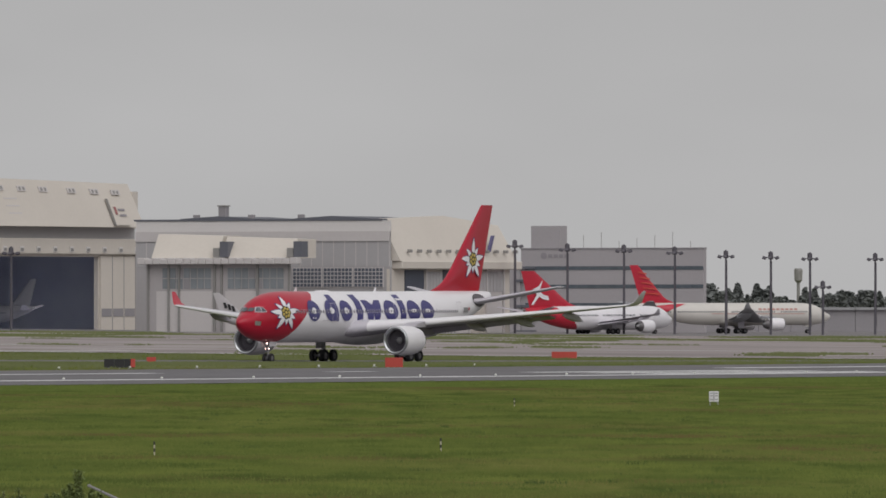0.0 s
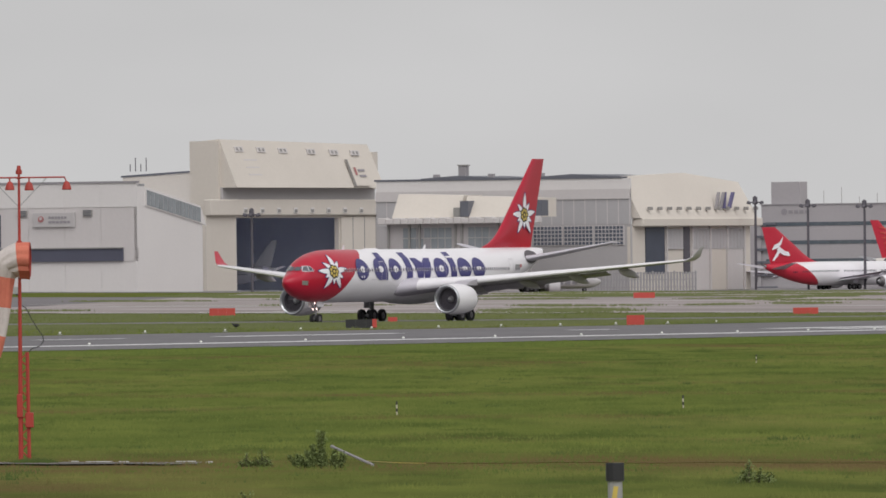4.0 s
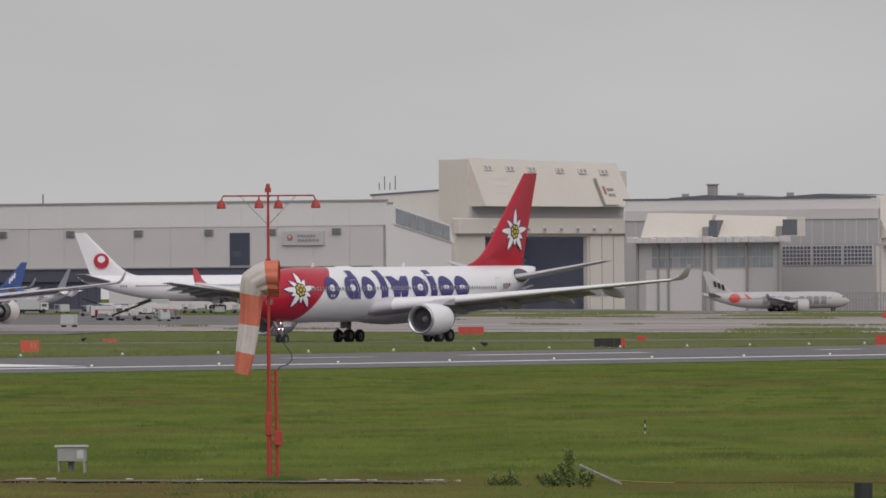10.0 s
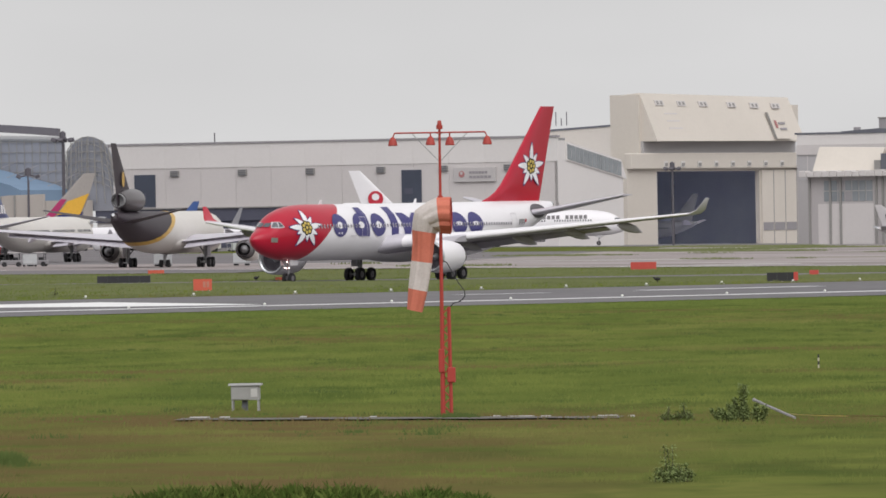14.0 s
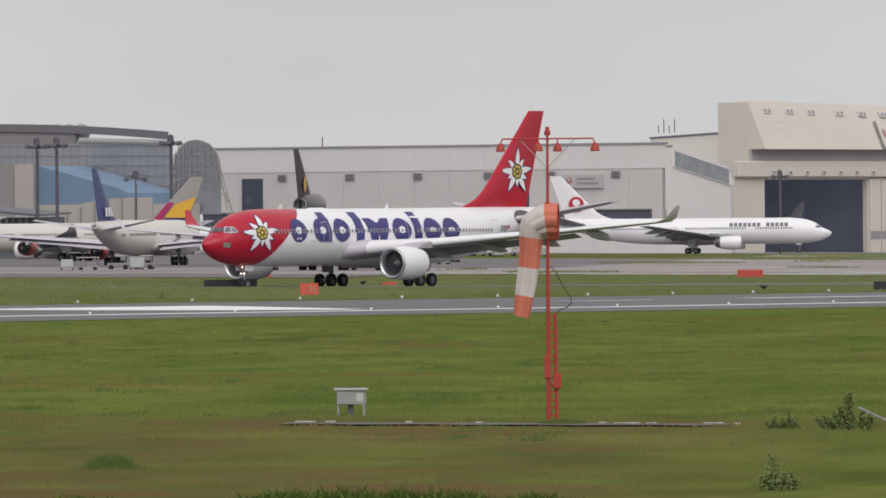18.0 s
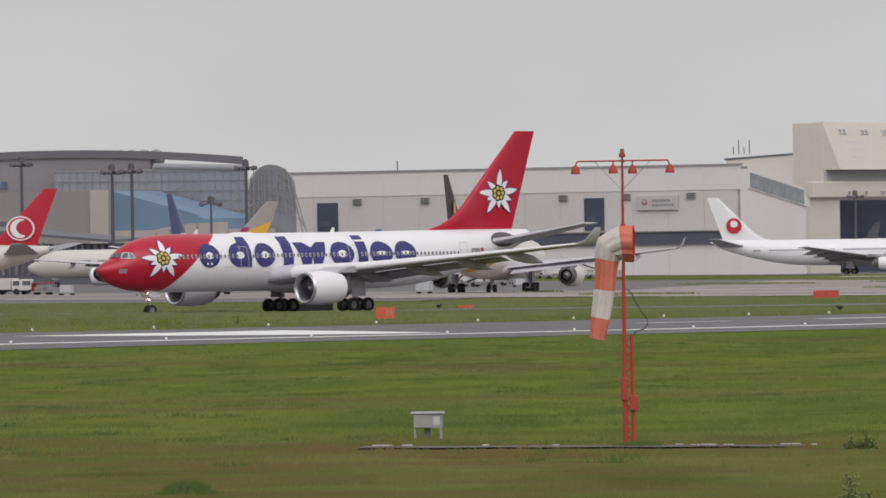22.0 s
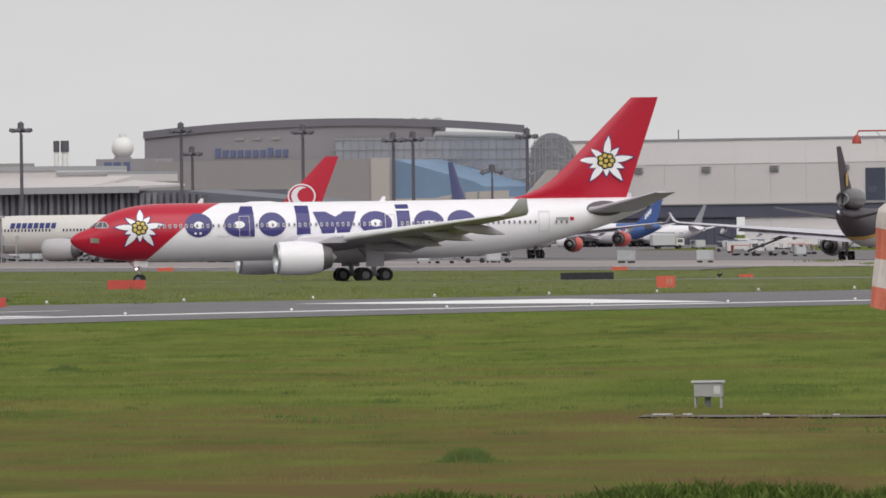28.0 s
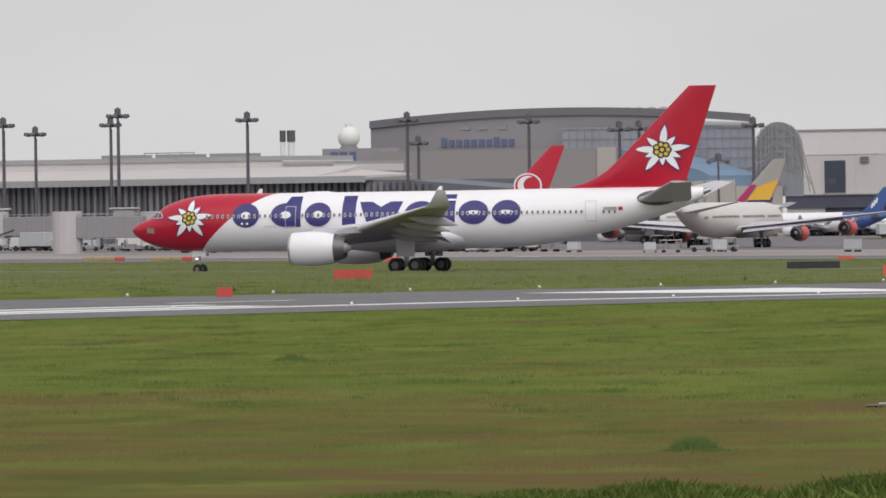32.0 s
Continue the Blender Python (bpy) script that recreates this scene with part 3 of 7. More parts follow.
    # leading edge with a curved fillet at the root; the trailing edge leans back evenly
    f = [(x, z, 55.35 + (z - 8.45) * 0.337 - x, k) for x, z, k in ((42.6, 7.55, 0.10), (43.9, 7.98, 0.22), (45.2, 8.35, 0.38), (46.4, 8.85, 0.55), (47.5, 9.55, 0.68), (48.7, 10.6, 0.78), (51.2, 13.1, 0.8), (55.75, 17.66, 0.8))]
    if fine:
        for left in (1, -1):
            part("tail_seal", patch(S, oval(52.7, 6.85, 1.9, 0.72, 20), 0.05, left, 3), SEAL, air, "dark grey plate at the tailplane root")
    f = [(x + c * (1 - fin_chord), 7.55 + (z - 7.55) * fin_tall, c * fin_chord, k) for x, z, c, k in f]
    part("fin", fin_skin(S, f), fin, air, smooth=True)
    if third:
        eng = new("tail_engine")
        eng.parent = air
        bm = bmesh.new()
        ring_profile(bm, S, 46.0, 0, 9.6, [(0.3, 1.25), (0, 1.4), (0.1, 1.52), (1.5, 1.6), (6.5, 1.5), (8.6, 1.05), (8.5, 0.9)], 22)
        part("nacelle", bm, third, eng, smooth=True)
        bm = bmesh.new()
        ring_profile(bm, S, 46.0, 0, 9.6, [(0.9, 1.25), (0.95, 0.05)], 18)
        part("fan", bm, FAN, eng)
        bm = bmesh.new()
        ring_profile(bm, S, 46.0, 0, 9.6, [(8.3, 1.0), (9.1, 0.86), (9.05, 0.78), (8.4, 0.72), (8.35, 0.05)], 18)
        part("exhaust", bm, STEEL, eng, "bare metal exhaust nozzle", True)
    # undercarriage
    gear = new("nose_gear")
    gear.parent = air
    bm = bmesh.new()
    rod(bm, S.p(6.75, 0, 0.6), S.p(6.6, 0, 2.6), 0.11, 0.14)
    rod(bm, S.p(6.7, 0, 1.3), S.p(5.4, 0, 2.5), 0.05)
    rod(bm, S.p(6.75, -.38, 0.53), S.p(6.75, .38, 0.53), 0.09)
    part("strut", bm, STEEL, gear)
    for y in (0.55, -0.55):
        bm = bmesh.new()
        q = S.p(7.4, y, 1.6)
        box(bm, q.x - 0.1, q.x + 1.3, q.y - 0.03, q.y + 0.03, q.z + .2, q.z + 0.95)
        part("gear_door", bm, body, air)
    if fine:
        for y, z in ((-0.22, 1.55), (0.22, 1.55), (0.0, 2.15)):
            bm = bmesh.new()
            q = S.p(6.5, y, z)
            bmesh.ops.create_uvsphere(bm, u_segments=10, v_segments=6, radius=0.055, matrix=Matrix.Translation(q))
            part("taxi_lamp", bm, LAMP, gear, "lit white lamp")
    x = S.p(6.75, 0, 0).x
    made = [wheel(gear, x, 0.36, 0.52, 0.36), wheel(gear, x, -0.36, 0.52, 0.36)]
    for side in (1, -1):
        gear = new("main_gear")
        gear.parent = air
        y = 5.44 * side * S.ky
        bm = bmesh.new()
        rod(bm, (0, y, 0.7), (0.1, y * 0.98, 3.6), 0.24, 0.28)
        rod(bm, (0.1, y, 1.6), (1.2, y * 0.75, 3.3), 0.1)
        rod(bm, (-1.05, y, 0.72), (1.05, y, 0.72), 0.17)
        for dx in (-0.99, 0.99):
            rod(bm, (dx, y - 0.7, 0.7), (dx, y + 0.7, 0.7), 0.1)
        part("strut", bm, STEEL, gear)
        part("gear_door", boxes((-0.9, 0.9, y + side * 0.42, y + side * 0.5, 1.5, 3.5)), belly or WING, gear)
        for dx in (-0.99, 0.99):
            for dy in (-0.7, 0.7):
                made.append(wheel(gear, dx, y + dy, 0.70, 0.5))
    return air, made


def stand(air, x, y, heading):
    """Set an airliner on the ground with its nose at heading degrees from the +x way."""
    air.matrix_world = pose(x, y, land(x, y), 0, 0, heading)
    return air

# ---- ground ----
def sheet(name, rows, cols, lift, mat, label, category, kind="structure"):
    bm = bmesh.new()
    grid = [[bm.verts.new((x, y, land(x, y) + lift)) for x in cols(y)] for y in rows]
    for a, b in zip(grid, grid[1:]):
        for k in range(len(a) - 1):
            bm.faces.new((a[k], a[k + 1], b[k + 1], b[k]))
    return tagged(part(name, bm, mat, smooth=True), label, category, kind=kind)


FAR = [-400, -100, 0, 100] + [200 + 12.5 * k for k in range(97)] + [1450, 1500, 1600, 1800, 2000, 2300, 2600, 3000, 3500, 4000, 4900]
sheet("ground", FAR, lambda y: [-4500, -2500, -1500, -1000, -700, -500, -400] + [-300 + 12.5 * k for k in range(41)] + [260, 320, 400, 500, 700, 1200, 2000, 4500], -0.02, GRASS,
      "mown airfield grass, green with dry brown streaks", "ground")


def run(s, w):
    q = RUN_O + RUN_D * s + RUN_N * w
    return q.x, q.y


def strip(name, rows, lift, mat, parent=None, across=2):
    """A ribbon of ground from rows of (left point, right point)."""
    bm = bmesh.new()
    made = []
    for (xa, ya), (xb, yb) in rows:
        made.append([bm.verts.new((xa + (xb - xa) * k / across, ya + (yb - ya) * k / across, land(xa + (xb - xa) * k / across, ya + (yb - ya) * k / across) + lift)) for k in range(across + 1)])
    for a, b in zip(made, made[1:]):
        for j in range(across):
            bm.faces.new((a[j], a[j + 1], b[j + 1], b[j]))
    return part(name, bm, mat, parent)


def ribbon(name, s0, s1, w0, w1, lift, mat, parent=None, step=12.5, across=2):
    n = max(1, int((s1 - s0) / step))
    return strip(name, [(run(s0 + (s1 - s0) * k / n, w0), run(s0 + (s1 - s0) * k / n, w1)) for k in range(n + 1)], lift, mat, parent, across)


runway = tagged(ribbon("runway", -400, 700, 13, 78, 0.03, ASPHALT, across=6), "grey asphalt runway with white edge lines", "runway", kind="structure")
ribbon("edge_line", -400, 700, 28.8, 31.6, 0.045, LINE, runway)
strip("arrow_mark", [(run(sa, w), run(sb, w)) for w, sa, sb in ((61.5, 14, 51), (55, 15, 47.5), (48, 16.5, 43), (41, 21, 38.5), (35.5, 31, 34.5))], 0.05, LINE, runway, across=6)
for s0, s1, w0, w1 in ((-98, -55, 33, 37), (-92, -52, 40, 43), (-45, -30, 50, 51), (128, 158, 57, 59.2), (98, 112, 57, 58.2), (205, 250, 33, 36), (205, 250, 39, 42),
                       (205, 250, 45, 48), (268, 310, 58, 61), (188, 196, 57, 58.5), (330, 375, 38, 43)):
    ribbon("painted_mark", s0, s1, w0, w1, 0.05, LINE, runway)

# taxiway under the airliner, then the turn-off into the apron
rows = []
for k in range(24, 0, -1):
    rows.append((TAXI[0][1] + k * 10 * math.sin(radians(28.7)), TAXI[0][2] + k * 10 * math.cos(radians(28.7)), -28.7))
rows += [(x, y, a) for t, x, y, a in TAXI]
x, y, a = rows[-1]
for k in range(60):
    a = max(-140, a - 3.2)
    x, y = x + 6 * math.sin(radians(a)), y - 6 * math.cos(radians(a))
    rows.append((x, y, a))


def beside(x, y, a, d):
    return x + d * math.cos(radians(a)), y + d * math.sin(radians(a))


tagged(strip("taxiway", [(beside(x, y, a, -15), beside(x, y, a, 15)) for x, y, a in rows], 0.03, ASPHALT), "grey asphalt taxiway", "taxiway", kind="structure")
TARMAC = ground_material("apron_asphalt", [
    ((0.180, 0.166, 0.174), 1, 0, 0), ((0.130, 0.120, 0.126), 0.03, 0.52, 0.14), ((0.185, 0.174, 0.178), 0.12, 0.6, 0.1)], 0.85, 0.05)
WORN = ground_material("worn_pale_concrete", [
    ((0.305, 0.266, 0.262), 1, 0, 0), ((0.225, 0.195, 0.192), 0.010, 0.54, 0.08), ((0.385, 0.342, 0.336), 0.02, 0.56, 0.05), ((0.23, 0.205, 0.20), 0.05, 0.60, 0.06), ((0.128, 0.130, 0.066), 0.018, 0.66, 0.03)], 0.85, 0.05, stretch=0.5)
link = tagged(strip("taxiway_link", [((-900 + 25 * k, 1425 + 0.6 * k), (-900 + 25 * k, 1640 + 0.6 * k)) for k in range(50)], 0.05, WORN, across=6), "worn pale taxiway beyond the grass", "taxiway", kind="structure")
# Past about y 2200 it covers grass, the pale tone standing for haze.
tagged(strip("taxiway_parallel", [((-98 + 25 * k, 1640), (-98 + 25 * k, 2640)) for k in range(18)], 0.045, WORN, across=12), "worn pale taxiway, grassy joints, far part laid grey for haze", "taxiway", kind="structure")
STREAK = material("bleached_concrete", (0.46, 0.43, 0.425), 0.8, vary=0.12, scale=0.05, fine=0.5)
sr = random.Random(31)
for k in range(34):
    x0, y0 = sr.uniform(-110, 170), sr.choice((1450, 1500, 1680, 1800, 1950, 2150)) + sr.uniform(-30, 30)
    ln, dp = sr.uniform(8, 34), sr.uniform(6, 26)
    strip("pale_streak", [((x0 + ln * j / 3, y0 + sr.uniform(0, 3)), (x0 + ln * j / 3, y0 + dp * (0.4 + 0.6 * math.sin(math.pi * (j + 0.3) / 3.6)))) for j in range(4)], 0.065, STREAK, link)
for k in range(12):
    strip("painted_mark", [((-290 + 42 * k + d, 1437), (-290 + 42 * k + d, 1441)) for d in (0, 12, 24 + 6 * (k % 3))], 0.07, LINE, link)


def apron_reach(y):
    """How far to the side the apron reaches at y."""
    for (ya, xa), (yb, xb) in zip(APRON_SIDE, APRON_SIDE[1:]):
        if y <= yb:
            return xa + (xb - xa) * (y - ya) / (yb - ya)
    return APRON_SIDE[-1][1]


APRON_SIDE = [(1325, -150), (1345, -104), (1640, -98), (1740, -96), (1780, -62), (2230, -60), (2250, -190), (4000, -190)]
sheet("apron", [1325, 1345, 1400, 1500, 1640, 1740, 1780, 1900, 2050, 2230, 2250, 2400, 2600, 2800, 3000, 3400], lambda y: [-900 + (apron_reach(y) + 900) * k / 24 for k in range(25)], 0.035, TARMAC,
      "stained asphalt airport apron", "apron")
sheet("apron_edge", [2655, 2760, 3000, 3200], lambda y: [-200 + 30 * k for k in range(18)], 0.03, CONCRETE,
      "pale concrete apron before the hangars", "apron")

# ---- the taxiing airliner ----
A330 = Shape()
hero, HERO_WHEELS = airliner("airliner", "white wide-body airliner with red nose, red fin and white flower, taxiing", A330, nose=RED, fin=RED, tip=RED)


def on_body(x, z, lift):
    return A330.side(x, z, lift)


def on_fin(x, z, lift):
    lead = 46.6 + (z - 8.45) * 0.99
    chord = 8.75 - (z - 8.45) * 0.64
    u = min(1, max(0, (x - lead) / max(0.5, chord)))
    t = 0.058 * chord * (1 - u) ** 0.5 * min(1, 4 * u + 0.25)
    return A330.p(x, max(0.05, t) + lift, z)


def round_body(x, z, lift):
    """Like on_body, with heights measured along the curve of the skin from the flower's centre."""
    zc, up, down, wide = section(x)
    a = math.acos(max(-1, min(1, (5.52 - zc) / up))) - (z - 5.52) / ((up + down) / 2)
    return A330.skin(x, a, lift)


flower(hero, 6.35, 5.52, 2.3, 2.15, round_body, 0.06)
flower(hero, 53.1, 11.5, 2.75, 2.4, on_fin, 0.07)

# the large violet sign along the side: plain rounded shapes, each with a pale inner slot
SIGN = [("o", 10.75, 13.45), ("b", 14.6, 17.6), ("o", 18.0, 20.7), ("l", 21.75, 23.1), ("w", 23.45, 27.75), ("o", 28.0, 31.2), ("i", 31.7, 33.0), ("z", 33.35, 36.35), ("z", 36.65, 39.55)]
LO, HI, UP = 4.55, 6.85, 7.45
for kind, xa, xb in SIGN:
    mid, half = (xa + xb) / 2, (xb - xa) / 2
    zc, rz = (LO + HI) / 2, (HI - LO) / 2
    if kind in "oz":
        out = oval(mid, zc, half, rz)
    elif kind == "b":
        out = oval(mid, zc, half, rz, 14, math.pi / 2, math.pi * 1.5) + [(mid, LO), (xb, LO), (xb, UP), (xb - 1.15, UP), (xb - 1.15, HI)]
    elif kind == "w":
        out = [(xa, HI), (xa + 0.9, LO), (mid - 0.2, LO), (mid, LO + 0.9), (mid + 0.2, LO), (xb - 0.9, LO), (xb, HI), (mid + 0.9, HI), (mid, HI - 0.5), (mid - 0.9, HI)]
    else:
        out = [(xa, LO), (xb, LO), (xb, UP), (xa, UP)]
    shape = part("sign_shape", patch(A330, out, 0.05, cuts=3), BLUE, hero, "violet painted shape")
    if kind in "ob":
        part("hole", patch(A330, oval(mid, zc, half * 0.36, rz * 0.30, 14), 0.075, cuts=1), WHITE, shape)
    if kind == "z":
        part("hole", patch(A330, oval(mid, zc, half * 0.5, rz * 0.16, 14), 0.075, cuts=1), WHITE, shape)
    if kind == "i":
        part("gap", patch(A330, [(xa - 0.02, HI - 0.02), (xb + 0.02, HI - 0.02), (xb + 0.02, HI + 0.16), (xa - 0.02, HI + 0.16)], 0.075, cuts=1), WHITE, shape)
# small marks: registration bar, red flag, sensor plate at the nose
part("registration_bar", patch(A330, [(47.6, 5.75), (48.9, 5.75), (48.9, 6.05), (47.6, 6.05)], 0.05, cuts=0), STEEL, hero)
part("flag_marking", patch(A330, [(49.05, 5.74), (49.45, 5.74), (49.45, 6.06), (49.05, 6.06)], 0.05, cuts=0), RED, hero, "small red square flag")
part("sensor_plate", patch(A330, [(1.75, 4.15), (2.55, 4.1), (2.55, 4.55), (1.75, 4.6)], 0.03, cuts=0), METAL, hero, "bare metal plate")
for x in (11.65, 12.15):
    part("hull_lamp", patch(A330, [(x, 4.82), (x + 0.22, 4.82), (x + 0.22, 5.02), (x, 5.02)], 0.09, cuts=0), WHITE, hero)
part("radio_fairing", patch(A330, [(13.9, 4.62), (15.1, 4.62), (15.1, 4.68), (13.9, 4.68)], 0.09, cuts=0), FRAME_GREY, hero)
for x in (12.5, 30.5):
    bm = bmesh.new()
    loft(bm, [[A330.p(x, 0.04, 7.8), A330.p(x + .6, 0, 7.8), A330.p(x, -0.04, 7.8)], [A330.p(x + .35, .02, 8.3), A330.p(x + .65, 0, 8.3), A330.p(x + .35, -.02, 8.3)]])
    part("antenna", bm, WHITE, hero)
bm = bmesh.new()
loft(bm, [[A330.p(17 + dx, w * math.cos(a), 7.78 + 0.32 * w * math.sin(a)) for a in [j * math.tau / 10 for j in range(10)]] for dx, w in ((0, .05), (.8, .55), (2.6, .6), (4.0, .05))])
part("antenna_fairing", bm, WHITE, hero, smooth=True)

# ---- other aircraft ----
CREAM = material("cream_white_aircraft_paint", (0.63, 0.60, 0.565), 0.4, vary=0.04, scale=0.4, fine=4)
BROWN = material("dark_brown_aircraft_paint", (0.040, 0.030, 0.038), 0.5, vary=0.1, spec=0.3)
GOLD = material("gold_stripe_paint", (0.55, 0.33, 0.05), 0.4)
SILVER = material("silver_grey_aircraft_paint", (0.46, 0.44, 0.45), 0.55)
NAVY = material("navy_blue_aircraft_paint", (0.022, 0.036, 0.16), 0.35)
SKYBLUE = material("bright_blue_aircraft_paint", (0.06, 0.12, 0.33), 0.35)
ORANGE = material("orange_red_engine_paint", (0.56, 0.065, 0.048), 0.4)
CRIMSON = material("crimson_tail_paint", (0.50, 0.02, 0.045), 0.35)
OCHRE = material("yellow_tail_paint", (0.75, 0.42, 0.05), 0.4)
TAILGREY = material("warm_grey_tail_paint", (0.36, 0.33, 0.31), 0.4)
PLUM = material("plum_tail_paint", (0.40, 0.02, 0.12), 0.4)
GREYWING = material("shaded_grey_wing_paint", (0.30, 0.30, 0.32), 0.45, vary=0.08)


def fin_mark(S, parent, name, outline, mat, side, lift=0.16, tall=1.0):
    """A flat marking on one side of the fin; outline of (x, z) in the plan of the common type, stretched upwards by tall."""
    bm = bmesh.new()
    vs = []
    for x, z in outline:
        lead = 46.6 + (z - 8.45) * 0.99
        chord = 8.75 - (z - 8.45) * 0.64
        u = min(1, max(0, (x - lead) / chord))
        t = 0.058 * chord * (1 - u) ** 0.5 * min(1, 4 * u + 0.25)
        vs.append(bm.verts.new(S.p(x, side * (max(0.05, t) + lift), 7.55 + (z - 7.55) * tall)))
    bm.faces.new(vs)
    part(name, bm, mat, parent)


TOWED_BAR = material("charcoal_lettering_paint", (0.16, 0.15, 0.16), 0.5)
T777 = Shape(1.15, 1.07, 1.06, 1.1)
towed, TOWED_WHEELS = airliner("airliner", "long white airliner with red fin disc, rolling past hangars", T777, group="airliners", fine=False, winglet=False, wingm=GREYWING, fin_chord=0.86)
for side in (-1, 1):
    fin_mark(T777, towed, "disc_marking", oval(52.9, 11.3, 1.6, 1.75, 20), CRIMSON, side)
    fin_mark(T777, towed, "disc_centre", oval(52.9, 11.7, 0.8, 0.8, 12), WHITE, side, 0.21)
for k in range(13):
    if k != 5:
        part("sign_bar", patch(T777, [(9.0 + k * 0.95, 5.95), (9.7 + k * 0.95, 5.95), (9.7 + k * 0.95, 6.75), (9.0 + k * 0.95, 6.75)], 0.06, -1, 0), TOWED_BAR, towed)

TRI = Shape(1.06, 1.0, 0.95, 1.02)
freighter, FREIGHTER_WHEELS = airliner("freighter_airliner", "white three-engined freighter with dark brown tail and gold band", TRI, group="airliners", fine=False, body=CREAM, rear=BROWN, fin=BROWN,
                                       third=material("dark_pewter_nacelle_paint", (0.085, 0.075, 0.08), 0.3), cowl=CREAM, winglet=True, rear_cut=(39.5, 8.5))
bm = bmesh.new()
rings = []
for x in (38.0, 40.0):
    rings.append([TRI.skin(x - 8.5 * math.cos(a), a, 0.04) for a in [j * math.tau / 24 for j in range(24)]])
loft(bm, rings, cap=False)
part("gold_band", bm, GOLD, freighter, "slanting gold band")
gear = new("centre_gear")
gear.parent = freighter
part("strut", rod(bmesh.new(), TRI.p(GEAR_X + 1.2, 0, 0.5), TRI.p(GEAR_X + 0.9, 0, 2.6), 0.2, 0.24, 10), STEEL, gear)
part("brace", rod(bmesh.new(), TRI.p(GEAR_X + 1.1, 0, 1.1), TRI.p(GEAR_X - 1.2, 0, 2.5), 0.09, n=6), STEEL, gear)
for y in (-0.48, 0.48):
    part("tyre", rod(bmesh.new(), TRI.p(GEAR_X + 1.2, y - 0.2, 0.56), TRI.p(GEAR_X + 1.2, y + 0.2, 0.56), 0.54, n=20), DARK, gear, smooth=True)
for side in (-1, 1):
    fin_mark(TRI, freighter, "shield_marking", oval(53.6, 12.6, 0.6, 1.1, 14), GOLD, side)

PARKED = []


def parked(label, S, x, y, heading, **colours):
    air, _ = airliner("airliner", label, S, group="airliners", fine=False, **colours)
    stand(air, x, y, heading)
    PARKED.append(air)
    return air


S = Shape(1.083, 1.0, 0.86, 1.0)
a = parked("white airliner with a red fin, parked at the terminal", S, -209.3, 1652, 160, fin=CRIMSON, body=CREAM, cowl=SILVER, wingm=GREYWING, fin_chord=0.76)
for side in (1, -1):
    fin_mark(S, a, "disc_ring", oval(53.0, 11.0, 2.1, 2.1, 22), WHITE, side)
    fin_mark(S, a, "disc_field", oval(53.0, 11.0, 1.85, 1.85, 22), CRIMSON, side, 0.21)
    fin_mark(S, a, "swoosh", [(53.0 + 1.5 * math.cos(q), 11.0 + 1.65 * math.sin(q)) for q in [1.2 + k * 3.9 / 10 for k in range(11)]] + [(53.75 + 1.35 * math.cos(q), 11.1 + 1.3 * math.sin(q)) for q in [4.7 - k * 3.1 / 8 for k in range(9)]], WHITE, side, 0.26)
for k in range(8):
    part("sign_bar", patch(S, [(9.5 + k * 0.9, 5.9), (10.2 + k * 0.9, 5.9), (10.2 + k * 0.9, 6.7), (9.5 + k * 0.9, 6.7)], 0.06, 1, 0), NAVY, a)
SWIRL = material("faint_grey_swirl_paint", (0.60, 0.60, 0.62), 0.4)
for u, w in ((33.0, 1.0), (35.2, 0.7), (38.5, 1.2)):
    part("tulip_swirl", patch(S, oval(u, 5.0, 1.6 * w, 0.6 * w, 12), 0.05, 1, 1), SWIRL, a)

S = Shape(1.05, 1.0, 0.86, 1.0)
a = parked("pale silver four-engined airliner with blue fin and orange engines", S, -167.7, 1772, 80, fin=NAVY, body=CREAM, cowl=ORANGE, four=True)
for side in (1, -1):
    for k in range(3):
        fin_mark(S, a, "fin_letter_bar", [(48.8 + k * 1.3, 9.0), (49.7 + k * 1.3, 9.0), (50.0 + k * 1.3, 10.6), (49.1 + k * 1.3, 10.6)], WHITE, side)
S = Shape(0.82, 0.72, 0.84, 0.9)
a = parked("cream airliner with grey, plum and yellow striped fin", S, -202.3, 2005, 165, fin=TAILGREY, body=CREAM, tip=CRIMSON, wingm=GREYWING)
for side in (1, -1):
    fin_mark(S, a, "fin_band", [(46.8, 8.5), (49.0, 8.5), (51.9, 12.2), (50.5, 12.3)], PLUM, side, 0.3)
    fin_mark(S, a, "fin_band", [(49.6, 9.0), (54.9, 9.0), (57.0, 13.4), (52.1, 11.8)], OCHRE, side, 0.24)
    fin_mark(S, a, "fin_band", [(49.6, 8.5), (55.2, 8.5), (55.5, 9.5), (50.6, 9.5)], NAVY, side)
S = Shape(0.62, 0.58, 0.62, 0.8)
a = parked("small airliner with blue fin and blue stripe", S, -220.6, 2560, 150, fin=SKYBLUE, rear=SKYBLUE, rear_cut=(42.0, 4.0), wingm=WING)
for side in (1, -1):
    for k in range(3):
        fin_mark(S, a, "fin_letter_bar", [(50.4 + k * 1.0, 10.0 + k * 0.9), (51.2 + k * 1.0, 10.0 + k * 0.9), (51.6 + k * 1.0, 12.0 + k * 0.9), (50.8 + k * 1.0, 12.0 + k * 0.9)], WHITE, side)
parked("small white airliner seen behind service vehicles", Shape(0.6, 0.56, 0.55, 0.75), -212.5, 2590, 150, fin=GREYWING, fin_chord=0.45)
S = Shape(0.93, 0.95, 0.80, 1.05)
a = parked("white airliner with a tall red fin, parked near the offices", S, 38.4, 2800, 46, fin=CRIMSON, rear=CRIMSON, rear_cut=(42.5, -4.5), fin_chord=1.85, fin_tall=1.18)
